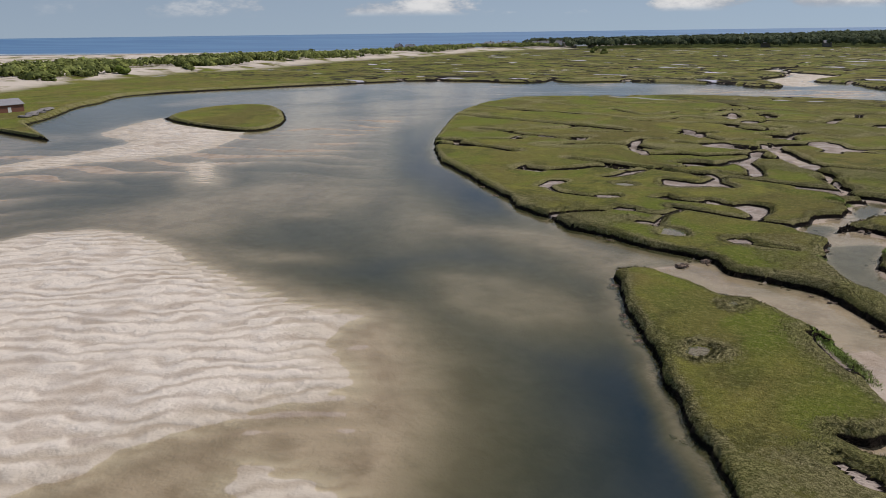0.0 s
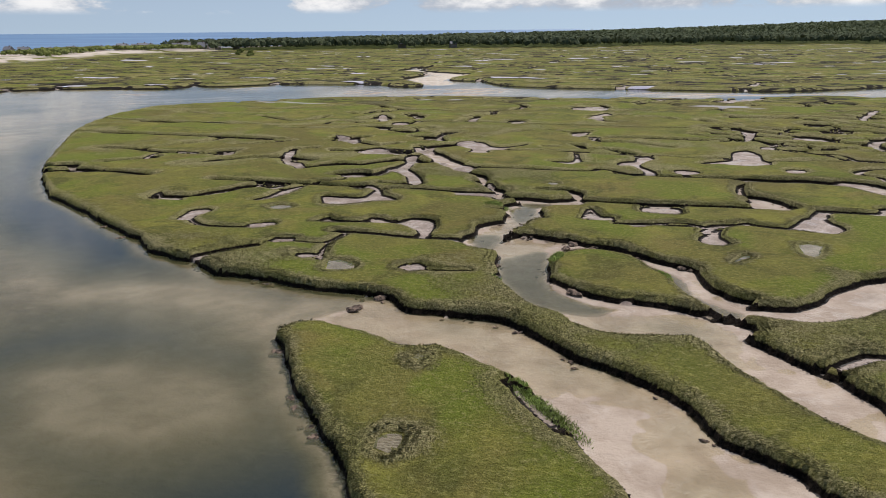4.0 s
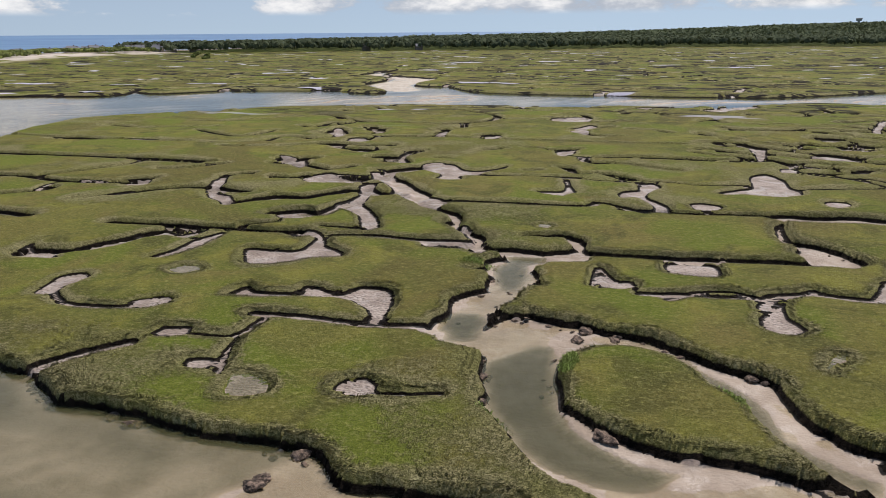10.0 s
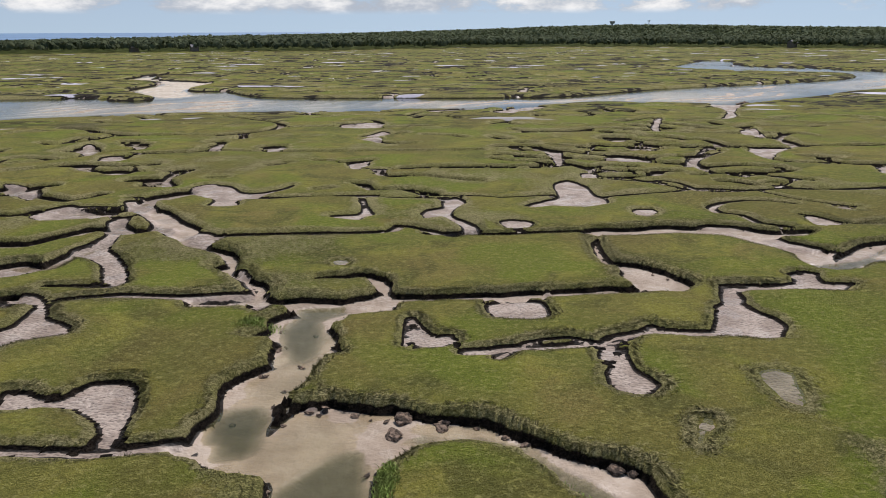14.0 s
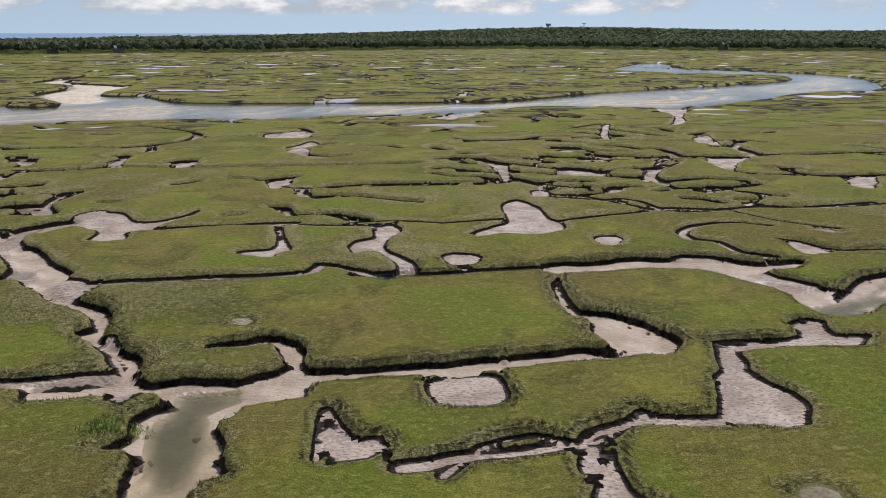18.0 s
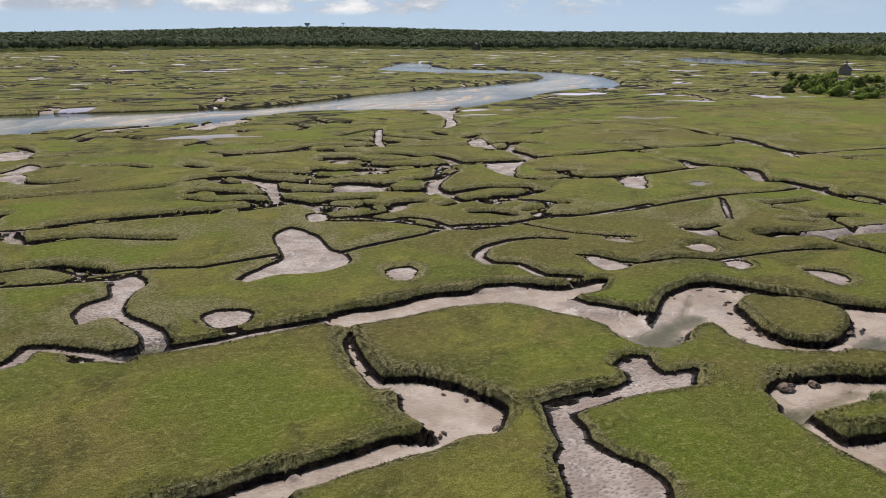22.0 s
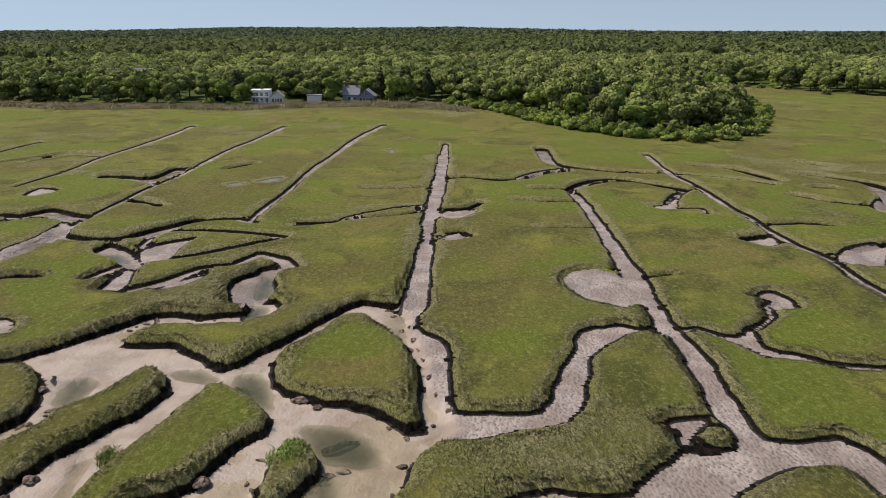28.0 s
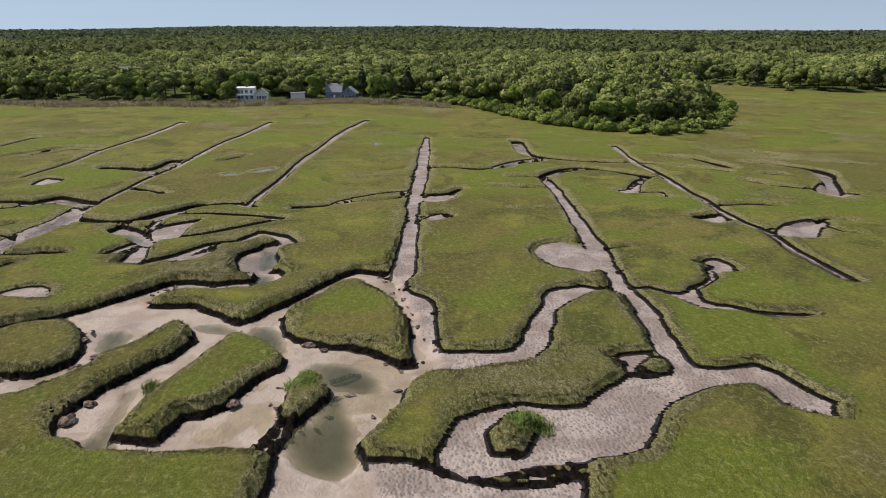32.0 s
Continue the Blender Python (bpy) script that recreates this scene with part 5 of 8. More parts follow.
ditch(3.2, 1.5, [(46.4, 182.8), (49.5, 181.5), (54.7, 179.3), (60.9, 176.9), (63.8, 173.1), (70.2, 173.9), (76.9, 170.8)])  # drain
ditch(2.8, 1.5, [(45.2, 165.2), (49.2, 165.7), (52, 169.8), (55.1, 169.2)])  # drain
ditch(2.6, 1.5, [(36.9, 227.1), (52.3, 227.7), (67.8, 227.3), (81.2, 221.4), (90.8, 218.6), (103.6, 218.6)])  # drain
ditch(3.1, 1.5, [(59.6, 158.9), (61.8, 158), (63.4, 155.2)])  # drain
ditch(3, 1.5, [(68.7, 166.8), (72.9, 166.1), (77.4, 167.7)])  # drain
ditch(3, 1.5, [(50.7, 266.2), (56.7, 268.4)])  # drain
ditch(2.6, 1.5, [(64, 281.4), (73.9, 281.5), (77.2, 273.5)])  # drain
ditch(3.4, 1.5, [(42.5, 295.6), (46.9, 290.5)])  # drain
ditch(3, 1.5, [(48.4, 305.2), (53.6, 299.3)])  # drain
ditch(3.2, 1.5, [(50.6, 295.2), (52.3, 284.6), (57, 286.7), (61.9, 281.1)])  # drain
pan(0.95, [(46.7, 289.9), (50.4, 291.3), (51, 282.1), (47.7, 282)])  # mud_pan
ditch(2.6, 1.5, [(39.3, 277.9), (46.2, 274.8), (54, 269.6), (60.8, 265.3), (65.9, 263.8), (69.7, 269)])  # drain
ditch(2.6, 1.5, [(67.2, 281.7), (69.9, 271.8), (71.3, 269.2)])  # drain
ditch(2.6, 1.5, [(60.3, 306), (66.6, 306.3), (74.3, 299.9), (83.1, 296.4)])  # drain
ditch(3, 1.5, [(78.9, 286.8), (79.6, 277.7), (83.3, 274.7), (87.8, 277.7)])  # drain
ditch(3, 1.5, [(80.4, 275.4), (85.9, 269.2), (91.9, 264.2)])  # drain
ditch(2.8, 1.5, [(96.4, 308.1), (102, 303.5)])  # drain
ditch(2.8, 1.5, [(97.4, 292.5), (104.1, 291)])  # drain
ditch(3.4, 1.5, [(97.6, 276.6), (100.8, 272.1)])  # drain
ditch(2.8, 1.5, [(54.5, 244.1), (57.7, 242.5)])  # drain
ditch(2.4, 1.5, [(34.5, 250.7), (38.3, 248.5), (39.8, 245.3)])  # drain
ditch(2.8, 1.5, [(36.8, 235.8), (38.9, 231.4), (45.9, 229.9), (53.9, 230.5), (59.9, 234.3), (65.5, 232.7), (69.4, 229.5), (73.3, 229.4)])  # drain
ditch(2.8, 1.5, [(66.7, 242.8), (70.8, 239.4), (75.1, 233.5)])  # drain
ditch(3.4, 1.5, [(78.6, 244.7), (82.7, 244), (85.7, 237.6), (89.5, 231.9)])  # drain
pan(0.95, [(75.7, 233.9), (86.7, 256.9), (87.7, 256.1), (81.3, 241.1), (76.2, 231.2)])  # mud_pan
ditch(2.6, 1.5, [(83.5, 228.9), (78.8, 229.4), (75.7, 228.6)])  # drain
ditch(2.6, 1.5, [(88.3, 230.9), (90.9, 227.5)])  # drain
ditch(3.2, 1.5, [(59.5, 224.6), (65.2, 220.8)])  # drain
ditch(3.8, 1.5, [(66.9, 216.2), (69.8, 215.7), (71.9, 214.8), (73.9, 212.2), (74.7, 208.8)])  # drain
ditch(3, 1.5, [(57.2, 216.9), (60, 215.3), (61.6, 210.6), (66.1, 207.7), (71, 205.3)])  # drain
ditch(3.7, 1.5, [(61, 205.1), (63.6, 202.1), (68.3, 199.8), (73.4, 197.9), (78.4, 197.9), (83.2, 197.3), (87.9, 196), (91.3, 194.9)])  # drain
ditch(3.8, 1.5, [(50.9, 203.9), (52.4, 201.2), (56.4, 200.7), (60.3, 199.6), (62.3, 199.3)])  # drain
ditch(2.5, 1.5, [(39.3, 205.6), (43.3, 203.5), (47.4, 201.3), (49.1, 201.9)])  # drain
ditch(3.4, 1.5, [(26, 203.8), (29.6, 205.3), (32.9, 204.9), (35.2, 203.6), (37.4, 198.7), (41, 195.7), (43, 193.5)])  # drain
ditch(3.5, 1.5, [(33.7, 210.4), (36.3, 210.1)])  # drain
ditch(3.8, 1.5, [(29, 220.2), (31, 216.5)])  # drain
ditch(2.5, 1.5, [(45.8, 199.4), (49.8, 196.8)])  # drain
ditch(3.3, 1.5, [(44.2, 191.9), (47.8, 188.9), (50.8, 189.3), (53.7, 186.9), (55.4, 183)])  # drain
pan(0.95, [(46.6, 190.8), (50, 189.7), (54.1, 185.7), (50.2, 183.4), (47.1, 187.1)])  # mud_pan
pan(0.95, [(35.6, 198.4), (37.6, 197.8), (39.8, 194.9), (39.1, 191.1), (35.9, 179.4), (35, 180.2), (36.4, 190.7)])  # mud_pan
ditch(2.6, 1.5, [(38, 190.3), (39.1, 188.3)])  # drain
ditch(2.7, 1.5, [(36.5, 181.2), (38.2, 178.9), (39.5, 175.6), (43.1, 176.6), (46.4, 176.2), (49.6, 175.4)])  # drain
ditch(2.6, 1.5, [(38.8, 174.8), (39.7, 171.6), (40.6, 169.9)])  # drain
ditch(1.7, 1.5, [(43.3, 169.5), (45.1, 170), (47.2, 171.9), (48.2, 170.1), (50.5, 168.6)])  # drain
ditch(2.9, 1.5, [(61.8, 185.8), (64.2, 185.1), (67.2, 186.5)])  # drain
pan(0.95, [(63.6, 181.9), (67.9, 187.9), (72.7, 194.6), (73, 192.9), (67, 185.3), (61.7, 176.5), (61.7, 178.8)])  # mud_pan
ditch(2.3, 1.5, [(63.7, 180.2), (62.2, 174.5), (61.8, 169.4), (62.3, 166.9), (64.9, 166.9), (64.4, 163.7), (65.5, 162.3)])  # drain
ditch(1.7, 1.5, [(57.2, 164.8), (60.3, 166), (61.7, 165.8)])  # drain
ditch(1.7, 1.5, [(57.1, 176.4), (61, 175.3)])  # drain
ditch(2.3, 1.5, [(80.9, 181.7), (81.9, 176), (86, 174.6), (89.8, 172.8)])  # drain
ditch(4.1, 1.5, [(98.1, 206.9), (98.2, 202.6), (96.1, 195.5)])  # drain
ditch(3, 1.5, [(93.6, 209.2), (97.4, 208.2), (102.3, 213.1), (107.1, 217.6), (110.2, 212.5)])  # drain
ditch(3.4, 1.5, [(78.9, 209.3), (80.1, 205.4), (78.9, 197.6)])  # drain
ditch(2.6, 1.5, [(71.8, 195.1), (75.1, 192.3)])  # drain
ditch(3.4, 1.5, [(114.4, 284.3), (120.1, 283.9), (127.2, 289.3)])  # drain
ditch(2.8, 1.5, [(120.1, 269.7), (124, 264.6)])  # drain
ditch(3, 1.5, [(110.1, 252.5), (115.6, 246.4), (122.4, 242.4), (127.7, 236.3), (133.8, 236.3), (140.1, 236.4)])  # drain
ditch(3.4, 1.5, [(99.5, 230), (105.5, 233.2), (108.4, 232.2), (113.5, 229.4), (120.7, 229.3), (124, 231.2)])  # drain
pan(0.95, [(96, 222.9), (100, 226.9), (100.6, 223.9), (95.3, 214.3), (93.4, 213.7)])  # mud_pan
ditch(2.4, 1.5, [(121.7, 250.1), (128.8, 253.3)])  # drain
ditch(2.4, 1.5, [(96.5, 196.1), (102, 195.4), (112.7, 195.8)])  # drain
ditch(3, 1.5, [(141.2, 260.4), (146.1, 252.3), (152.3, 247.2)])  # drain
ditch(2.6, 1.5, [(145, 282.3), (158.5, 281.2)])  # drain
ditch(3, 1.5, [(145, 245.2), (149, 238.2)])  # drain
ditch(2.8, 1.5, [(177.8, 293.1), (194, 292.3)])  # drain
ditch(2.7, 1.5, [(89.4, 182.7), (94.4, 180.1)])  # drain
ditch(3.2, 1.5, [(91.2, 177.8), (92.9, 172.6)])  # drain
ditch(1.7, 1.5, [(70.8, 160.7), (73.2, 158.1), (76.5, 158)])  # drain
ditch(1.6, 1.5, [(66.6, 156.5), (69.6, 156.3), (71.7, 156.9)])  # drain
ditch(1.6, 1.5, [(65.5, 152.1), (68.8, 151.1), (73.9, 150.3)])  # drain
pan(0.95, [(66.4, 154.7), (69.2, 155), (71.4, 156.5), (66.6, 152.3)])  # mud_pan
ditch(2.6, 1.5, [(24, 192.3), (25.8, 194.1), (28.5, 192.3), (31.6, 189.2)])  # drain
ditch(2.3, 1.5, [(23.2, 188.2), (26.7, 184), (29.5, 183.4), (31.7, 183.3), (32.2, 181)])  # drain
ditch(1.8, 1.5, [(21.6, 179.4), (25.5, 178.7), (30.4, 178.2), (35.4, 177.4)])  # drain
ditch(3.8, 1.5, [(150.6, 240.2), (161.5, 235.2), (163.4, 229.7), (165.3, 215.2), (162.1, 205.9), (163.4, 197), (160.5, 189)])  # drain
ditch(2.8, 1.5, [(142.9, 222.3), (149, 217.3), (157.6, 216.9)])  # drain
ditch(3, 1.5, [(169.5, 243.6), (176.1, 242.6)])  # drain
ditch(2.6, 1.5, [(185.2, 275.5), (194.8, 270.6)])  # drain
ditch(3, 1.5, [(127.1, 204.8), (130, 199.8), (130.8, 196.6)])  # drain
ditch(3, 1.5, [(132.7, 206.8), (137.5, 205.5)])  # drain
ditch(2.8, 1.5, [(120, 195), (123.9, 189.6)])  # drain
ditch(2.8, 1.5, [(112.6, 195.7), (123.9, 195.3), (135.1, 193.2), (147.9, 191.6), (157.4, 192.1)])  # drain
ditch(3.8, 1.5, [(160.3, 196.4), (158.7, 187.6), (156.1, 180.4), (157.1, 174.4)])  # drain
pan(0.95, [(156.4, 189.4), (159.2, 187.1), (156.4, 178.9), (153.1, 173.2), (148.1, 170.4), (153, 178)])  # mud_pan
ditch(2.2, 1.5, [(156.9, 164.9), (166.1, 163.1), (175.4, 156.6), (182.7, 151.8), (181.5, 144.5)])  # drain
ditch(2.6, 1.5, [(157, 168), (157, 163.5), (158.5, 160)])  # drain
ditch(3, 1.5, [(93.3, 173.1), (101.1, 171.2), (108.4, 170.7), (117.1, 171.2)])  # drain
ditch(3.8, 1.5, [(122, 179), (123.2, 175.1), (124.6, 170), (128.1, 165.3), (122.4, 158.7), (119.2, 154.9), (123.1, 153.2), (122.6, 149), (122.8, 146.7)])  # drain
pan(0.95, [(123.5, 180.3), (124.4, 178.6), (123.7, 171.5), (118.8, 171.1), (118.4, 173.1)])  # mud_pan
pan(0.95, [(127.3, 167.6), (126.9, 164.3), (121.4, 157.9), (120.3, 155), (120.5, 157.9)])  # mud_pan
ditch(3.7, 1.5, [(122.4, 146.4), (119.6, 141), (123.2, 138.7), (123.3, 133.4), (125.9, 130.6), (123.2, 126.8), (121.6, 123.6)])  # drain
ditch(2, 1.5, [(103.5, 142.4), (106.8, 141.4), (112.5, 140.8)])  # drain
ditch(1.8, 1.5, [(102.5, 139.4), (102.9, 136.4)])  # drain
ditch(1.7, 1.5, [(102.2, 132.9), (106.3, 131.5)])  # drain
ditch(1.9, 1.5, [(106.3, 132.5), (108.7, 129.9)])  # drain
ditch(1.7, 1.5, [(97.3, 133.5), (99.3, 130.9)])  # drain
ditch(1.6, 1.5, [(103.6, 130.8), (101.4, 126.5), (101.4, 124.6)])  # drain
ditch(2.1, 1.5, [(87.1, 130), (90.7, 129.8), (94.5, 125.8), (99, 125), (103.1, 123.8), (109, 123.5), (114.6, 122.8)])  # drain
ditch(3, 1.5, [(110.6, 121.7), (108.8, 117.3), (109.2, 113.5), (114.5, 109.5), (118.7, 106)])  # drain
ditch(1.5, 1.5, [(93.6, 125.2), (93.3, 121.5), (94, 119.4)])  # drain
ditch(3.8, 1.5, [(154.1, 132.4), (153.4, 128.9), (151.2, 123.9), (155.8, 121.6), (162, 121)])  # drain
ditch(2.3, 1.5, [(131.8, 119.8), (130, 117.3), (129.2, 115.2)])  # drain
pan(0.95, [(136.8, 139.7), (143.3, 139.7), (141.4, 135.9), (136.6, 136.2)])  # mud_pan
ditch(1.6, 1.5, [(81.2, 137.2), (83.5, 136.1), (86, 136.2)])  # drain
ditch(1.6, 1.5, [(81.7, 133.5), (81.7, 129.6)])  # drain
pan(0.95, [(95.6, 168.3), (99.5, 167.9), (98.8, 164.2), (95.8, 162.6)])  # mud_pan
ditch(2.7, 1.5, [(147.4, 68), (148.7, 63), (146.4, 57.9), (147.2, 53.4), (151.7, 49.3), (153.8, 44.3)])  # drain
ditch(3, 1.5, [(183.4, 43.3), (165, 44.9), (161.2, 43.9), (155.9, 39.1), (152, 33.2), (150.8, 27.8)])  # drain
ditch(2.3, 1.5, [(137.3, 52.5), (137.4, 47.9), (134.7, 46.9)])  # drain
ditch(2.7, 1.5, [(138.6, 46), (143.8, 42.2), (145.7, 37.3), (141.1, 32.2), (135.3, 26.9)])  # drain
pan(0.95, [(135.1, 26.9), (129.7, 30.9), (123.4, 35.1), (130.7, 31.6)])  # mud_pan
ditch(1.8, 1.5, [(123.6, 69.9), (124.1, 66.3), (127.2, 63.7)])  # drain
pan(0.95, [(122.6, 69.8), (123.5, 66.4), (125.7, 64.1), (118.5, 66.8), (117, 69.9)])  # mud_pan
ditch(1.6, 1.5, [(109.3, 70), (110.1, 67.9), (107.5, 67.3)])  # drain
ditch(1.7, 1.5, [(128.9, 57.4), (127.6, 53.8), (127.2, 49.1)])  # drain
ditch(1.4, 1.3, [(111.5, 56.8), (110.8, 52.8), (110.8, 49.5)])  # drain
ditch(2, 1.5, [(139.3, 83.1), (138.9, 79.1), (139.8, 72)])  # drain
ditch(1.4, 1.3, [(116.4, 91.1), (116.6, 86.2), (118.9, 79.6), (120.3, 75.3), (123.2, 73.1)])  # drain
ditch(3, 1.5, [(152.3, 132), (151.9, 127.1), (146.8, 121.4)])  # drain
ditch(2.8, 1.5, [(160.3, 111.2), (165.4, 107.7)])  # drain
ditch(2, 1.5, [(132.5, 120.1), (130, 116.6), (127.7, 114.2)])  # drain
ditch(2.8, 1.5, [(158.7, 16.7), (153.3, 10.5), (142.8, 7.4)])  # drain
ditch(2.8, 1.5, [(161.8, -6.6), (156.3, -9.3)])  # drain
ditch(3.4, 1.5, [(146.7, -1.5), (143.2, -5.3), (137.1, -8.2), (127.2, -3.9), (118.7, 0.8)])  # drain
ditch(2.7, 1.5, [(135.7, 3.4), (135.5, 1.2)])  # drain
ditch(2.3, 1.5, [(129.9, 10.8), (124, 7.1), (121.3, 1.9)])  # drain
ditch(1.8, 1.5, [(104.8, 30.9), (106, 27.4)])  # drain
pan(0.95, [(104.5, 31), (105.5, 28.1), (101.8, 27.5), (101.2, 30.5)])  # mud_pan
ditch(1.6, 1.5, [(111.7, 22.9), (112.1, 18.4), (110.4, 15.4)])  # drain
ditch(1.8, 1.5, [(98.7, 19.4), (99.9, 16.4), (101.6, 12.1), (100.2, 9.8)])  # drain
ditch(2, 1.5, [(93.4, 119.7), (93.5, 117)])  # drain
ditch(2.4, 1.5, [(123.6, 134.1), (123.6, 130), (120.9, 124.8)])  # drain
ditch(1.2, 1.3, [(89.3, 49.1), (90.1, 46.1)])  # drain
cut(1.5, [(-10.3, 94.1), (-13.8, 91.2), (-15.3, 88.1), (-15.1, 84.8), (-16.0, 83.0), (-16.0, 81.0), (-14.4, 77.7), (-8.6, 76.7), (-9.5, 82.9), (-10.1, 90.6)])  # creek_two_bend
bank([(-7.0, 90.1), (-9.7, 88.3), (-10.6, 85.9), (-11.1, 83.2), (-11.2, 82.1), (-10.6, 83.6), (-9.6, 85.3), (-7.2, 85.4)])  # tongue
pool(1.9, [(-14.8, 86.0), (-11.9, 86.3), (-11.1, 84.1), (-12.0, 81.8), (-15.1, 81.8)])  # pool_teal
pool(1.8, [(-12.1, 102.3), (-9.3, 104.4), (-8.5, 98.2), (-9.0, 93.7), (-10.3, 93.4), (-11.9, 98.8)])  # pool_stream
cut(1.45, [(52.7, 84.0), (49.1, 80.5), (45.7, 78.9), (39.8, 78.1), (37.5, 78.7), (38.0, 85.1), (41.0, 84.8), (46.5, 84.4)])  # south_basin
pool(1.8, [(51.1, 83.1), (49.3, 80.6), (46.3, 79.1), (43.5, 80.3), (45.0, 83.2), (48.9, 84.2)])  # south_pool
cut(1.1, [(44.7, 78.7), (44.5, 76.0), (42.4, 73.3), (40.9, 70.0), (41.7, 65.0), (37.9, 66.7), (36.6, 68.3), (37.4, 78.4)])  # south_mud
# plan end

WOODS_EDGE = [(380, -420), (320, -260), (289, -169), (310, -139), (332, -110), (397, -96), (389, -85), (318, -61), (264, -44), (239, -34), (211, -16), (197, -6),
              (195, 7), (202, 18), (215, 24), (246, 35), (273, 41), (291, 58), (301, 88), (296, 114), (290, 135), (294, 155), (295, 186), (305, 222),
              (316, 249), (369, 276), (450, 318), (600, 330), (760, 450), (780, 560), (800, 680), (900, 800), (944, 994), (655, 1085), (472, 1250), (349, 1294), (60, 1238),
              (-60, 1123), (-312, 1101), (-545, 1012), (-700, 1080)]
WOODS = np.array([(-100, -3500), (150, -1500), (330, -750)] + WOODS_EDGE + [(-620, 1500), (-300, 2600), (200, 6000), (6000, 6000), (6000, -3500)])
SEA = np.array([(-6000, -300), (-2000, 240), (-1340, 480), (-1080, 600), (-910, 800), (-780, 1090), (-640, 1560), (-320, 2650), (200, 6200), (-6000, 6000)])
DUNES = np.array([(-395, 90), (-400, 122), (-455, 191), (-490, 275), (-480, 332), (-538, 482), (-561, 648), (-620, 850), (-560, 1010), (-700, 1080), (-790, 1100),
                  (-900, 830), (-1070, 620), (-1330, 500), (-2000, 260), (-2000, -200)])
WATER_Z = -1.5


# ---- fields over the plan ----
_lattice = np.random.RandomState(7).rand(8, 256, 256)


def vnoise(x, y, size, seed=0):
    """Smooth value noise from 0 to 1 with features of that size in metres."""
    u, v = x / size + 91.7 * seed, y / size + 37.3 * seed
    i, j = np.floor(u).astype(int), np.floor(v).astype(int)
    fu, fv = u - i, v - j
    fu, fv = fu * fu * (3 - 2 * fu), fv * fv * (3 - 2 * fv)
    t = _lattice[seed % 8]
    i0, i1, j0, j1 = i % 256, (i + 1) % 256, j % 256, (j + 1) % 256
    return (t[i0, j0] * (1 - fu) + t[i1, j0] * fu) * (1 - fv) + (t[i0, j1] * (1 - fu) + t[i1, j1] * fu) * fv


def fbm(x, y, size, seed=0, octaves=3):
    out, amp, total = 0, 1.0, 0.0
    for o in range(octaves):
        out, total = out + amp * vnoise(x, y, size / 2**o, seed + o), total + amp
        amp *= 0.5
    return out / total


def smooth(a, b, v):
    t = np.clip((v - a) / (b - a), 0, 1)
    return t * t * (3 - 2 * t)


def segment_distance(x, y, pts, closed):
    best = np.full(x.shape, 1e9)
    n = len(pts)
    for i in range(n if closed else n - 1):
        (ax, ay), (bx, by) = pts[i], pts[(i + 1) % n]
        dx, dy = bx - ax, by - ay
        t = np.clip(((x - ax) * dx + (y - ay) * dy) / (dx * dx + dy * dy + 1e-9), 0, 1)
        best = np.minimum(best, (x - ax - t * dx) ** 2 + (y - ay - t * dy) ** 2)
    return np.sqrt(best)


def inside(x, y, pts):
    odd = np.zeros(x.shape, bool)
    n = len(pts)
    for i in range(n):
        (ax, ay), (bx, by) = pts[i], pts[(i + 1) % n]
        if ay != by:
            odd ^= ((ay > y) != (by > y)) & (x < (bx - ax) * (y - ay) / (by - ay) + ax)
    return odd


def rounded(pts, closed, step):
    """The same line with its corners eased (Catmull-Rom), about one point per step."""
    p = np.array(pts, float)
    n = len(p)
    out = []
    for i in range(n if closed else n - 1):
        a, b, c, d = (p[(i + k) % n] if closed else p[min(max(i + k, 0), n - 1)] for k in (-1, 0, 1, 2))
        m = int(np.clip(np.hypot(*(c - b)) / step, 1, 6))
        for t in np.arange(m) / m:
            out.append(0.5 * (2 * b + (c - a) * t + (2 * a - 5 * b + 4 * c - d) * t * t + (3 * b - a - 3 * c + d) * t**3))
    if not closed:
        out.append(p[-1])
    return np.array(out)


def polygon_depth(x, y, pts):
    """Metres inside the outline (negative outside), for arrays of places."""
    d = segment_distance(x, y, pts, True)
    return np.where(inside(x, y, pts), d, -d)


def window(X, Y, pts, margin):
    """Row and column slices of the grid round an outline."""
    lo, hi = pts.min(0) - margin, pts.max(0) + margin
    i = np.searchsorted(X, [lo[0], hi[0]])
    j = np.searchsorted(Y, [lo[1], hi[1]])
    return slice(max(j[0] - 1, 0), j[1] + 1), slice(max(i[0] - 1, 0), i[1] + 1)


def wild_ditches():
    """Small crooked drains and pans of the far marsh beyond the river, too many and too far to plan singly."""
    rnd = np.random.RandomState(11)
    out = []
    for n in range(1200):
        x, y = rnd.uniform(-600, 1000), rnd.uniform(280, 1000)
        long, turn = rnd.uniform(10, 40), rnd.normal(0, 0.35) + 0.05
        pts = [(x, y)]
        for _ in range(rnd.randint(2, 5)):
            turn += rnd.normal(0, 0.55)
            pts.append((pts[-1][0] + long / 3 * math.cos(turn), pts[-1][1] + long / 3 * math.sin(turn)))
        out.append((rnd.uniform(3.0, 5.5) * (1.8 if rnd.rand() < 0.10 else 1), rnd.uniform(0.9, 1.2), np.array(pts)))
    return out


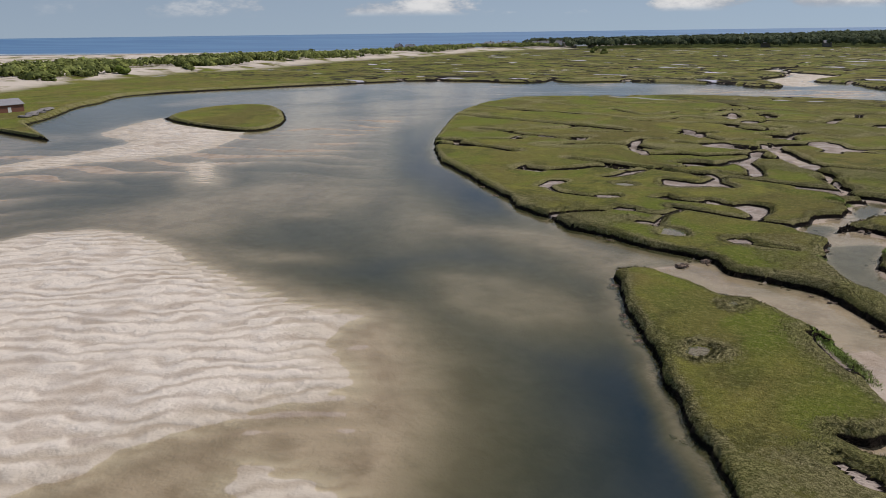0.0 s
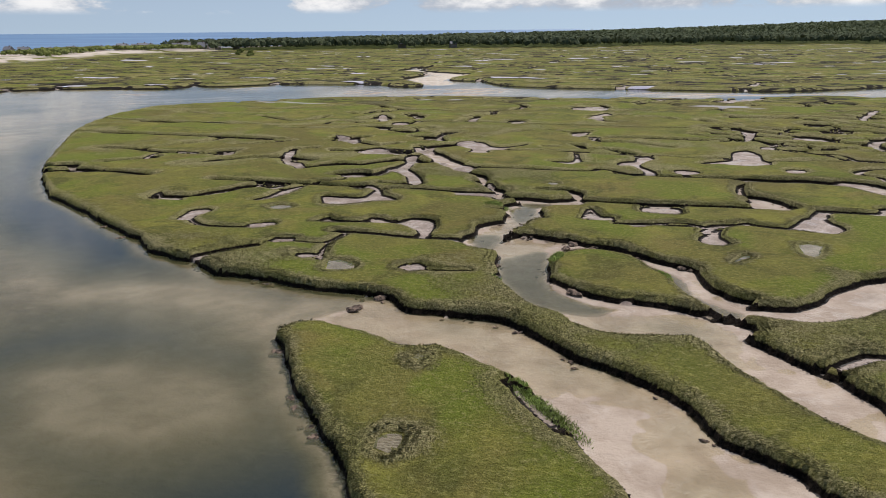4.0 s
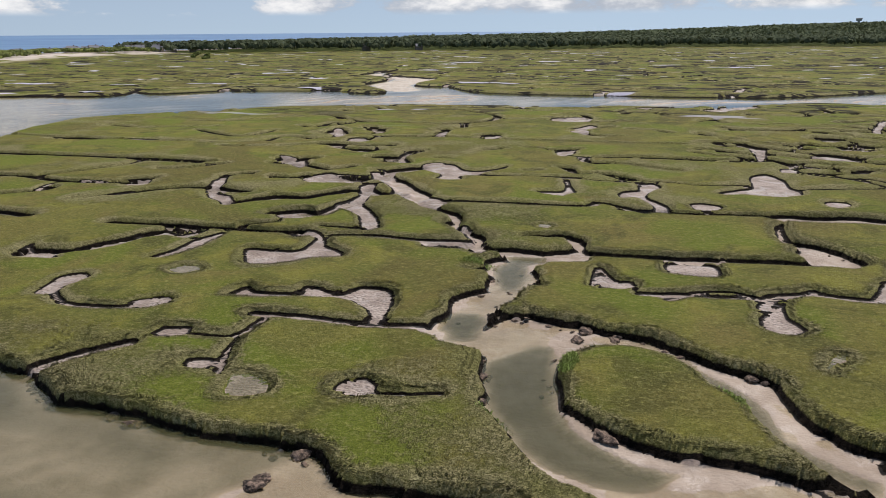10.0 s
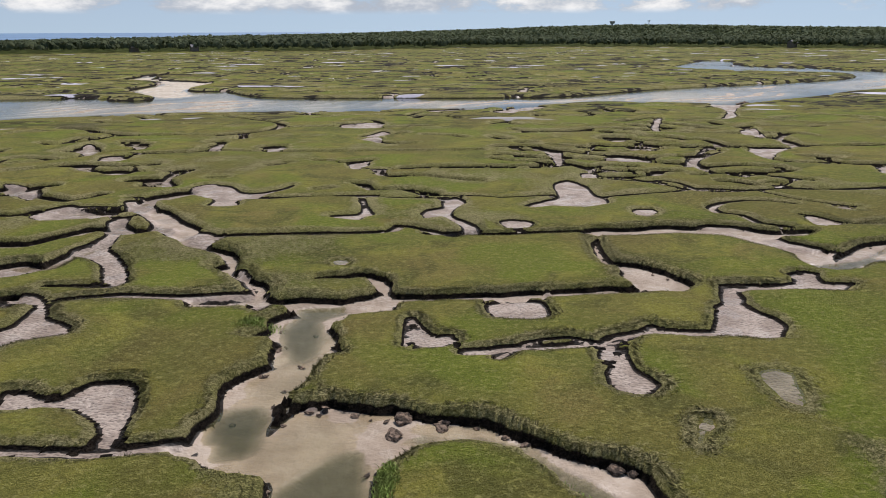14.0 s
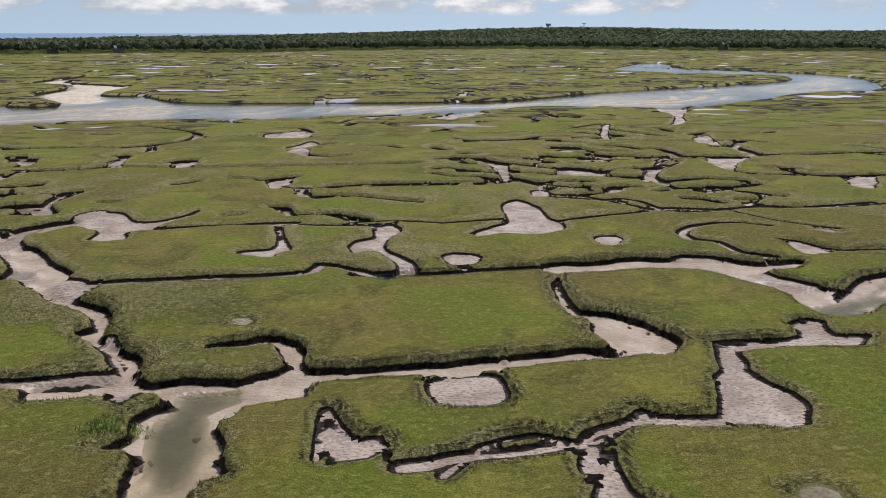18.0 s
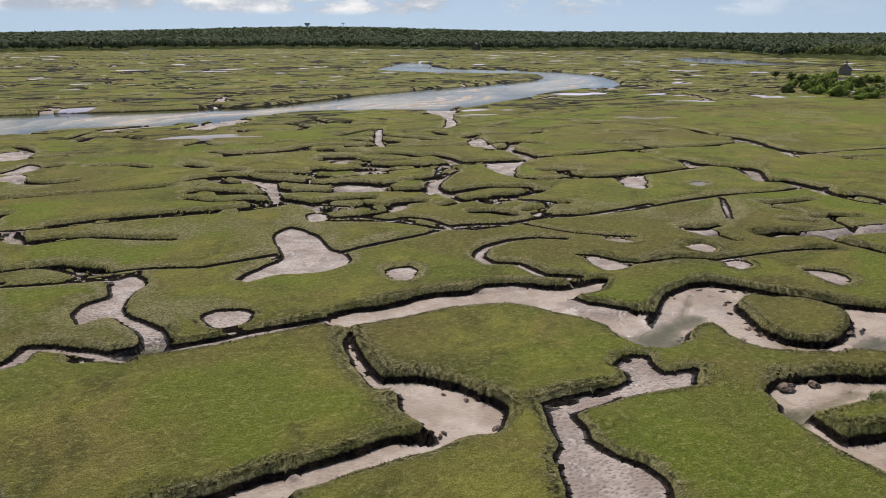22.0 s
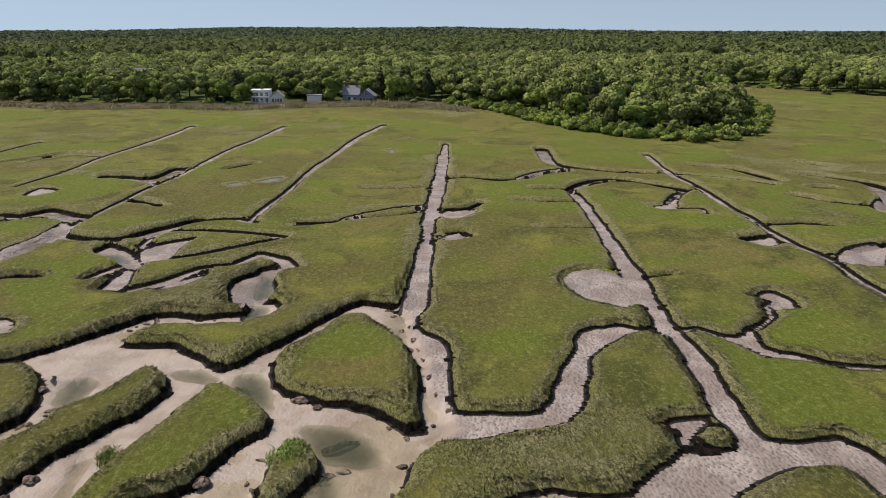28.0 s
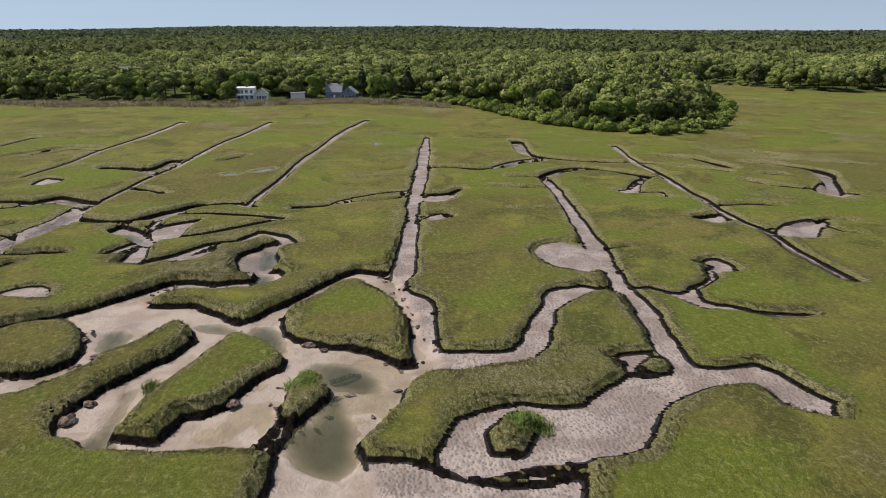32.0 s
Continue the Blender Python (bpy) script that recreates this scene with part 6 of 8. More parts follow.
def axis(lo, mid_lo, a, b, mid_hi, hi, fine, slow, grow):
    """Grid lines: fine from a to b, a little wider out to mid_lo and mid_hi, ever wider beyond."""
    out = list(np.arange(a, b, fine))
    v, d = out[0], fine
    while v > lo:
        d = fine + slow * (a - v) if v > mid_lo else d * (1 + grow)
        v -= d
        out.insert(0, v)
    v, d = out[-1], fine
    while v < hi:
        d = fine + slow * (v - b) if v < mid_hi else d * (1 + grow)
        v += d
        out.append(v)
    return np.array(out)


GX = axis(-4800, -165, -50, 96, 230, 4950, 0.37, 0.0045, 0.033)
GY = axis(-3000, -30, 16, 136, 300, 4950, 0.37, 0.0035, 0.033)
XX, YY = np.meshgrid(GX, GY)
DX, DY = np.meshgrid(np.gradient(GX), np.gradient(GY))
CELL = np.maximum(DX, DY)
FAR = np.full(XX.shape, -60.0)
WILD = wild_ditches()
RIVER_LINE = rounded(np.array(RIVER), True, 6)


def survey():
    """The land left standing and every hollow as (slices, metres inside, depth, sandy, width)."""
    wig = (fbm(XX, YY, 3.0, 1, 3) - 0.5) * 1.0 + (vnoise(XX, YY, 0.9, 4) - 0.5) * 0.22
    wig *= 1 - 0.85 * smooth(0.5, 1.6, CELL)
    land, ids, out = FAR.copy(), np.zeros(XX.shape, int), []
    for n, pts in enumerate(ISLETS):
        pts = rounded(pts, True, 1.5)
        s = window(GX, GY, pts, 6)
        d = polygon_depth(XX[s], YY[s], pts)
        land[s] = np.maximum(land[s], d)
        ids[s] = np.where(d > -1.2, n + 1, ids[s])
    for pts in BANKS:
        pts = rounded(pts, True, 1.5)
        s = window(GX, GY, pts, 6)
        land[s] = np.maximum(land[s], polygon_depth(XX[s], YY[s], pts))
    s = window(GX, GY, RIVER_LINE, 12)
    rd = FAR.copy()
    far2 = np.full(XX.shape, 45.0**2)
    for a, b in zip(RIVER_LINE, np.roll(RIVER_LINE, -1, 0)):
        w = window(GX, GY, np.array([a, b]), 45)
        far2[w] = np.minimum(far2[w], segment_distance(XX[w], YY[w], [a, b], False) ** 2)
    rd[s] = np.where(inside(XX[s], YY[s], RIVER_LINE), 1, -1) * np.sqrt(far2[s])
    rd = np.minimum(rd, -land)
    out.append((np.s_[:, :], rd + wig * 1.3 + 0.12, 1.9, 0.0, 99.0))
    for depth, pts in CUTS:
        pts = rounded(pts, True, 1.5)
        s = window(GX, GY, pts, 9)
        d = np.minimum(polygon_depth(XX[s], YY[s], pts), -land[s]) + wig[s] * 0.8 + 0.42
        bed = depth - 0.01 * smooth(1.2, 1.4, depth) + (fbm(XX[s], YY[s], 9.0, 3, 3) - 0.5) * 0.55 * smooth(1.0, 1.6, depth)
        out.append((s, d, bed, smooth(1.1, 1.6, depth), 99.0))
    for depth, pts in PANS:
        pts = rounded(pts, True, 1.0)
        s = window(GX, GY, pts, 9)
        out.append((s, polygon_depth(XX[s], YY[s], pts) + wig[s] * 0.6 + 0.27, depth, 0.0, 99.0))
    for width, depth, pts in DITCHES + WILD:
        pts = rounded(pts, False, 2.0)
        s = window(GX, GY, pts, 9)
        d = np.maximum(width, 2.3 * np.minimum(CELL[s], 1.2)) * (0.75 + 0.5 * fbm(XX[s], YY[s], 7.0, 5, 2)) / 2 - segment_distance(XX[s], YY[s], pts, False) + wig[s] * 0.35 + 0.12
        out.append((s, d, depth, 0.0, width))
    return wig, land, ids, rd, out


# first survey: draw the grid lines onto the lips and feet of the banks
hollow = np.full(XX.shape, -8.0)
for s, d, depth, _, _ in survey()[4]:
    hollow[s] = np.maximum(hollow[s], d)


def spread(f, pick, reach):
    """Each point takes the least or greatest of its neighbours."""
    for axis_n in (0, 1):
        f = pick.reduce([np.roll(f, k, axis_n) for k in range(-reach, reach + 1)])
    return f


# slivers of land between two hollows have long been washed away
solid = hollow < 0
thin = solid & ~spread(spread(solid, np.logical_and, 1), np.logical_or, 1) & (CELL < 0.9)
thin &= spread(hollow, np.maximum, 2) > 0.4
hollow = np.where(thin, 0.7, hollow)
_hy, _hx = np.gradient(hollow, GY, GX)
_hn = np.hypot(_hx, _hy) + 1e-6
BANK = np.sqrt((_hx / _hn * DX) ** 2 + (_hy / _hn * DY) ** 2) + 0.02
TREADS = np.where(CELL < 0.62, 2.0, 1.0)
step_to = np.clip(np.round(hollow / BANK), 0, TREADS) * BANK - hollow
step_to = np.where((hollow > -0.5 * BANK) & (hollow < (TREADS + 0.5) * BANK) & (_hn > 0.3) & (CELL < 8), np.clip(step_to / _hn, -0.6 * BANK, 0.6 * BANK), 0)
XX, YY = XX + step_to * _hx / _hn, YY + step_to * _hy / _hn

# second survey, on the drawn grid
wiggle, land, islet_id, river_d, hollows = survey()
Z = np.zeros(XX.shape)
edge = np.full(XX.shape, 8.0)
sandy = np.zeros(XX.shape)
peat = np.zeros(XX.shape)
cut_in = np.zeros(XX.shape)
floor_share = np.zeros(XX.shape)
bank_high = np.zeros(XX.shape)
for s, d, depth, sand, width in hollows:
    c = np.minimum(BANK[s] * TREADS[s], 0.5 * width)
    depth = np.where(depth < 1.25, depth * 0.84, depth)
    fallen = np.clip((d - 0.02 * c) / (0.50 * c), 0, 1) ** 0.75
    prof = -depth * fallen
    floor_share[s] = np.maximum(floor_share[s], fallen)
    bank_high[s] = np.where(d > -2.5, np.maximum(bank_high[s], depth), bank_high[s])
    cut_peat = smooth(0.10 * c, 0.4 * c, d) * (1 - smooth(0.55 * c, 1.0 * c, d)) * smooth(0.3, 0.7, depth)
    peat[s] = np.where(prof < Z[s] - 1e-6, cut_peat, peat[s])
    Z[s] = np.minimum(Z[s], prof)
    cut_in[s] = np.maximum(cut_in[s], d)
    edge[s] = np.minimum(edge[s], np.clip(-d, 0, 8))
    sandy[s] = np.where(d > 0, np.maximum(sandy[s], sand), sandy[s])

Z = np.where(thin, spread(Z, np.minimum, 2), Z)
floor_share = np.where(thin, 1.0, floor_share)
peat, edge, cut_in = np.where(thin, 0, peat), np.where(thin, 0, edge), np.where(thin, 0.7, cut_in)
peat *= 1 - smooth(1.5, 2.2, cut_in / BANK)
for _ in range(3):
    eased = (Z + np.roll(Z, 1, 0) + np.roll(Z, -1, 0) + np.roll(Z, 1, 1) + np.roll(Z, -1, 1)) / 5
    Z = np.where((cut_in > 2.0 * BANK) & (CELL < 2), eased, Z)
for depth, pts in POOLS:
    pts = rounded(pts, True, 1.5)
    s = window(GX, GY, pts, 5)
    d = polygon_depth(XX[s], YY[s], pts) + wiggle[s] + 0.7
    Z[s] = np.where(cut_in[s] > 0.6, np.minimum(Z[s], -(depth + 0.40) * smooth(-1.6, 1.8, d)), Z[s])

# river bed: shoals and deeps, bars that fall dry
swirl = fbm(XX, YY, 60.0, 2, 3)
along = (YY * 0.80 - XX * 0.60) / 11.0 + 2.6 * fbm(XX, YY, 42.0, 6, 2) + 1.1 * fbm(XX, YY, 15.0, 3, 2)
dune_wave = (along % 1.0) ** 2 * smooth(0.0, 0.12, 1 - along % 1.0)
calm = smooth(0.30, 0.62, fbm(XX, YY, 55.0, 1, 2)) * smooth(6, 22, river_d)
deep = -1.70 - 0.75 * smooth(0.38, 0.66, swirl) - 1.2 * (1 - smooth(3, 16, river_d)) * smooth(-80, -40, XX + 0.5 * YY) - 1.6 * smooth(-60, -34, XX) * (1 - smooth(34, 62, YY)) + 0.62 * dune_wave * calm
bar = np.zeros(XX.shape)
bar_id = np.zeros(XX.shape, int)
phase = (YY * 0.64 - XX * 0.77) * 2.9 + 14.0 * fbm(XX, YY, 16.0, 5, 3)
ripple = 0.42 * np.sin(phase) * smooth(0.35, 0.65, fbm(XX, YY, 7.0, 1, 3)) + (fbm(XX * 0.6 + YY * 0.4, YY * 1.5 - XX * 0.9, 5.0, 6, 3) - 0.5) * 0.9
for n, (rise, pts) in enumerate(SHOALS):
    pts = rounded(pts, True, 5)
    s = window(GX, GY, pts, 40)
    d = polygon_depth(XX[s], YY[s], pts) + (fbm(XX[s], YY[s], 12.0, 6, 3) - 0.5) * 2.4
    top = WATER_Z + rise
    up = np.where(d > 0, top - rise * np.exp(-d / 3.0) if rise > 0 else top, top + (min(rise, 0) * 0 + 0.10 * d if rise <= 0 else -rise + 0.11 * d))
    up = up + ripple[s] * 0.24 * smooth(-4, 3, d) * (1 if rise > 0 else 0.6)
    deep[s] = np.maximum(deep[s], up)
    bar[s] = np.maximum(bar[s], smooth(-3, 1, d) * (rise > 0))
    if rise > 0:
        bar_id[s] = np.where((d > -2) & (deep[s] > WATER_Z - 0.1), n + 1, bar_id[s])
inner = smooth(0.9, 3.5, river_d + wiggle)
Z = np.where(river_d > 0.3, Z * (1 - inner) + inner * deep, Z)
sandy = np.where(river_d > 0.5, 1.0, sandy)

# beyond the marsh: woods on rising ground, dunes, beach and sea
wood_d = polygon_depth(XX[::1], YY[::1], WOODS)
sea_d = polygon_depth(XX, YY, SEA)
dune_d = polygon_depth(XX, YY, DUNES)
east = 1 - smooth(300, 1300, YY)
hill = smooth(250, 2100, wood_d) * (9 + 7 * east + (12 + 14 * east) * fbm(XX, YY, 800, 3, 2)) * smooth(-100, 500, -sea_d) * (1 - 0.55 * smooth(-50, -800, YY))
ridge = 20 * np.exp(-((XX - 900) ** 2 / 800.0**2 + (YY - 2650) ** 2 / 600.0**2))
Z = Z + np.where(wood_d > 0, smooth(0, 25, wood_d) * 1.2 + hill + ridge * smooth(0, 400, wood_d), 0)
dune_top = smooth(0, 25, dune_d) * (1.0 + 3.2 * fbm(XX, YY, 60, 2, 3)) * smooth(20, 140, -sea_d)
Z = Z + np.where(dune_d > 0, dune_top, 0)
Z = np.where(sea_d > -120, np.minimum(Z, 0.6 - 2.2 * smooth(-120, 10, sea_d)), Z)
Z = np.where(sea_d > 0, -1.6 - 4 * smooth(0, 200, sea_d), Z)
tall = np.clip(0.55 * smooth(0.50, 0.80, fbm(XX, YY, 14.0, 0, 4)) + (0.75 + 0.9 * fbm(XX, YY, 5.0, 2, 2)) * np.exp(-edge / (0.25 + 1.1 * fbm(XX, YY, 9.0, 6, 2))) - 0.06, 0, 1) * (cut_in < 0.15)
grassy = (cut_in < 0.05) & (sea_d < -160)
shoulder = -0.34 * smooth(0.35, 0.85, bank_high) * np.exp(-edge / (0.30 + 0.6 * fbm(XX, YY, 4.0, 3, 2))) * (CELL < 2.2) * (floor_share < 0.95) * (river_d < 1.5)
relief = (fbm(XX, YY, 7.0, 0, 3) - 0.5) * 0.25 + tall * (0.09 + 0.12 * (vnoise(XX * 0.7, YY, 1.1, 2) - 0.4))
Z = Z + relief * smooth(0.0, 0.9, edge) * grassy
Z = np.where(cut_in < 0.03, Z + shoulder, np.minimum(Z, shoulder))
Z = Z + (vnoise(XX, YY, 1.1, 3) - 0.5) * 0.08 * (Z < -0.3)


# the banks stand about a metre high at this tide
FALL = 0.80
Z = np.where((Z < 0) & (sea_d < -130), Z * FALL, Z)
WATER_Z *= FALL
_ti = np.stack([np.gradient(v, axis=1) for v in (XX, YY, Z)], -1)
_tj = np.stack([np.gradient(v, axis=0) for v in (XX, YY, Z)], -1)
NORMALS = np.cross(_ti, _tj)
NORMALS /= np.linalg.norm(NORMALS, axis=-1, keepdims=True) + 1e-12
lip = ((cut_in < 0.3 * BANK) & (edge < 1.5 * BANK))[..., None]
NORMALS = np.where(lip, NORMALS * 0.75 + np.array([0, 0, 0.25]), NORMALS)
NORMALS /= np.linalg.norm(NORMALS, axis=-1, keepdims=True) + 1e-12


def sheet(name, faces, attrs, mat, shaped=True, step=1):
    """One mesh from the chosen cells of the grid, or of every second line of it."""
    gx, gy = XX[::step, ::step], YY[::step, ::step]
    attrs = {key: v[::step, ::step] for key, v in attrs.items()}
    ny, nx = gx.shape
    jj, ii = np.nonzero(faces)
    a = jj * nx + ii
    quads = np.stack([a, a + 1, a + nx + 1, a + nx], 1)
    used, flat = np.unique(quads, return_inverse=True)
    flat = flat.reshape(-1)
    me = bpy.data.meshes.new(name)
    me.vertices.add(len(used))
    me.vertices.foreach_set("co", np.stack([gx.ravel()[used], gy.ravel()[used], attrs["z"].ravel()[used]], 1).ravel())
    me.loops.add(len(flat))
    me.loops.foreach_set("vertex_index", flat.astype(np.int32))
    me.polygons.add(len(quads))
    me.polygons.foreach_set("loop_start", np.arange(0, len(flat), 4, dtype=np.int32))
    me.polygons.foreach_set("use_smooth", np.ones(len(quads), bool))
    for key, values in attrs.items():
        if key != "z":
            me.attributes.new(key, "FLOAT", "POINT").data.foreach_set("value", values.ravel()[used].astype(np.float32))
    me.update(calc_edges=True)
    if shaped:
        me.normals_split_custom_set_from_vertices(NORMALS.reshape(-1, 3)[used])
    me.materials.append(mat)
    return new(name, me)


cell = lambda f: f[:-1, :-1]  # noqa: E731
low = (floor_share > 0.9) & (Z < -0.1) & (edge <= 0.02) & (sea_d < -130)
low_cell = low[:-1, :-1] & low[1:, 1:] & low[:-1, 1:] & low[1:, :-1]
shore_cell = cell(sea_d > -150)
river_cell = cell(river_d > 0.3) & low_cell
bars = cell(bar_id) * river_cell
wood_w = np.clip(wood_d / 8, 0, 1)
dune_w = np.maximum(smooth(-6, 12, dune_d), smooth(-160, -120, sea_d))
far_w = np.maximum(smooth(215, 300, YY), smooth(330, 420, XX)) * (1 - wood_w) * smooth(2, 9, -dune_d)
# low parts of the ground sheet take the shade-darkened peat as well
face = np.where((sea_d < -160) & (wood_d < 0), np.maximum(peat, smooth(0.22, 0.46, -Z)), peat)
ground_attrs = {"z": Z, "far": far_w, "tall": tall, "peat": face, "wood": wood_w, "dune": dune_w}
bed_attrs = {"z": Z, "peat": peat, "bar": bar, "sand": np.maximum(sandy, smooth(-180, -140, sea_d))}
islet_cell = cell(islet_id) * ~low_cell * cell(land > -1.2)
tagged(sheet("ground", ~low_cell & ~shore_cell & (islet_cell == 0), ground_attrs, MARSH), "olive-green cordgrass salt marsh with dark peat creek banks", "marsh ground", kind="structure")
tagged(sheet("creek_bed", low_cell & ~river_cell & ~shore_cell, bed_attrs, BED), "wet grey-pink mud and pale sand in drained tidal creeks", "creek bed", kind="structure")
tagged(sheet("river_bed", river_cell & (bars == 0) & ~shore_cell, bed_attrs, BED), "pale sandy river bed under shallow water", "river bed", kind="structure")
tagged(sheet("beach", shore_cell, bed_attrs, BED), "pale sand beach sloping into the sea", "beach", kind="structure")
for n, (rise, _) in enumerate(SHOALS):
    if rise > 0 and (bars == n + 1).any():
        tagged(sheet("sandbar", bars == n + 1, bed_attrs, BED), "pale rippled sandbar fallen dry in the tidal river", "sandbar", "sandbars in the river")
for n in range(len(ISLETS)):
    if (islet_cell == n + 1).any():
        tagged(sheet("marsh_islet", islet_cell == n + 1, ground_attrs, MARSH), "small grassy marsh islet with dark peat banks in a tidal creek", "marsh islet", "marsh islets")

# ---- water ----
def blocks(f):
    """Whether any of each two by two points holds, for the coarser water sheet."""
    ny, nx = (f.shape[0] - 1) // 2, (f.shape[1] - 1) // 2
    out = np.zeros((ny, nx), bool)
    for j in range(3):
        for i in range(3):
            out |= f[j : j + 2 * ny : 2, i : i + 2 * nx : 2][:ny, :nx]
    return out


wet_cell = blocks(Z < WATER_Z + 0.06)
far_water = blocks(sea_d > -150)
# the sea climbs to eye height at its far end, as it does up to the true horizon
sea_z = WATER_Z + 26.5 * smooth(2800, 4900, np.hypot(XX, YY)) * smooth(0, 300, sea_d)
water_attrs = {"z": sea_z, "depth": np.clip((WATER_Z - Z) / FALL, 0, 6), "open": smooth(0, 60, sea_d)}
tagged(sheet("river_water", wet_cell & ~far_water, water_attrs, WATER, False, 2), "clear green-brown tidal river water over sand", "water", kind="structure")
tagged(sheet("sea", wet_cell & far_water, water_attrs, WATER, False, 2), "deep blue open sea up to the horizon", "sea", kind="structure")

# ---- plants ----


def mesh_of(name, verts, faces, mat, smooth_faces=False):
    me = bpy.data.meshes.new(name)
    me.from_pydata([tuple(v) for v in verts], [], [tuple(f) for f in faces])
    if smooth_faces:
        me.polygons.foreach_set("use_smooth", np.ones(len(me.polygons), bool))
    me.materials.append(mat)
    return me


def quad_mesh(name, corners, mat, normals=None, tones=None):
    """A mesh of loose quads from an array (n, 4, 3), with a normal and a tone for each if given."""
    n = len(corners)
    me = bpy.data.meshes.new(name)
    me.vertices.add(4 * n)
    me.vertices.foreach_set("co", np.asarray(corners, np.float32).ravel())
    me.loops.add(4 * n)
    me.loops.foreach_set("vertex_index", np.arange(4 * n, dtype=np.int32))
    me.polygons.add(n)
    me.polygons.foreach_set("loop_start", np.arange(0, 4 * n, 4, dtype=np.int32))
    me.update(calc_edges=True)
    if normals is not None:
        me.normals_split_custom_set_from_vertices(np.repeat(np.asarray(normals, np.float32), 4, axis=0))
    me.attributes.new("tone", "FLOAT", "POINT").data.foreach_set("value", np.repeat(np.asarray(tones if tones is not None else np.full(n, 0.5), np.float32), 4))
    me.materials.append(mat)
    return me


def part(name, me, parent, label="", at=None):
    ob = new(name, me)
    ob.parent = parent
    if at is not None:
        ob.matrix_basis = at
    return tagged(ob, label)


def height(x, y):
    """The ground under places, by the grid."""
    x, y = np.atleast_1d(x), np.atleast_1d(y)
    return Z[np.clip(np.searchsorted(GY, y), 0, len(GY) - 1), np.clip(np.searchsorted(GX, x), 0, len(GX) - 1)]


def leaf_fill(dark, light):
    def fill(k):
        g = k.add("ShaderNodeNewGeometry")
        r = k.add("ShaderNodeObjectInfo").outputs["Random"]
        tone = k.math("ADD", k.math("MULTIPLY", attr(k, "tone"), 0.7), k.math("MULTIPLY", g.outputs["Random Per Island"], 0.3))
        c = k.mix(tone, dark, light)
        c = k.mix(k.math("MULTIPLY", r, 0.35), c, k.mix(0.5, c, (0.160, 0.205, 0.045)))
        big = k.noise(g.outputs["Position"], 0.06, 2.0)
        c = k.mix(k.math("MULTIPLY", k.ramp(big, 0.5, 0.66), 0.5), c, (0.066, 0.076, 0.030))
        p = k.add("ShaderNodeBsdfPrincipled", {"Base Color": c, "Roughness": 0.7, "Specular IOR Level": 0.02})
        t = k.add("ShaderNodeBsdfTranslucent", {"Color": c})
        finish(k, k.add("ShaderNodeMixShader", {0: 0.22, 1: p.outputs[0], 2: t.outputs[0]}).outputs[0])
    return fill


LEAF = material("broad_leaves", leaf_fill((0.050, 0.070, 0.030), (0.400, 0.445, 0.140)))
# leaf colour of the distant woods, paled and blued to paint in haze
LEAF_HAZED = material("far_leaves", leaf_fill((0.056, 0.074, 0.050), (0.118, 0.142, 0.082)))
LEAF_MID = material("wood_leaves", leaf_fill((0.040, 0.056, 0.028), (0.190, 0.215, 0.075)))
LEAF_BRIGHT = material("bright_leaves", leaf_fill((0.150, 0.205, 0.045), (0.290, 0.360, 0.085)))
NEEDLE = material("pine_needles", leaf_fill((0.045, 0.052, 0.030), (0.090, 0.095, 0.050)))
BARK = material("grey_bark", lambda k: finish(k, principled(k, k.mix(k.noise(place(k), 3.0), (0.06, 0.05, 0.04), (0.16, 0.14, 0.12)), 0.9)))


def lobes_of(rnd, radius, tall, count, low=0.26):
    out = []
    for i in range(count):
        a = rnd.uniform(0, 6.28)
        r = radius * 0.62 * math.sqrt(rnd.rand())
        z = tall * (low + (0.82 - low) * rnd.rand() ** 0.6 * (1 - 0.5 * r / radius))
        out.append((r * math.cos(a), r * math.sin(a), z, radius * rnd.uniform(0.30, 0.46)))
    return out


def clumps(rnd, lobes, count, size, squash=0.8):
    """Leaf clumps on the outside of the lobes: small bent quads that face outwards, unevenly."""
    w = np.array([l[3] ** 2 for l in lobes])
    pick = rnd.choice(len(lobes), count, p=w / w.sum())
    L = np.array(lobes)[pick]
    n = rnd.normal(size=(count, 3))
    n /= np.linalg.norm(n, axis=1, keepdims=True)
    n[:, 2] = np.where(n[:, 2] < -0.35, -n[:, 2], n[:, 2])
    c = L[:, :3] + n * L[:, 3:4] * np.array([1, 1, squash]) * rnd.uniform(0.82, 1.12, (count, 1))
    face = n + rnd.normal(0, 0.45, (count, 3))
    face /= np.linalg.norm(face, axis=1, keepdims=True)
    u = np.cross(face, rnd.normal(size=(count, 3)))
    u /= np.linalg.norm(u, axis=1, keepdims=True)
    v = np.cross(face, u)
    s = size * rnd.uniform(0.6, 1.4, (count, 1))
    bend = face * s * 0.35
    soft = n + face * 0.35
    return np.stack([c - u * s - bend, c - v * s * 0.8, c + u * s - bend, c + v * s * 0.8 - bend], 1), soft / np.linalg.norm(soft, axis=1, keepdims=True)


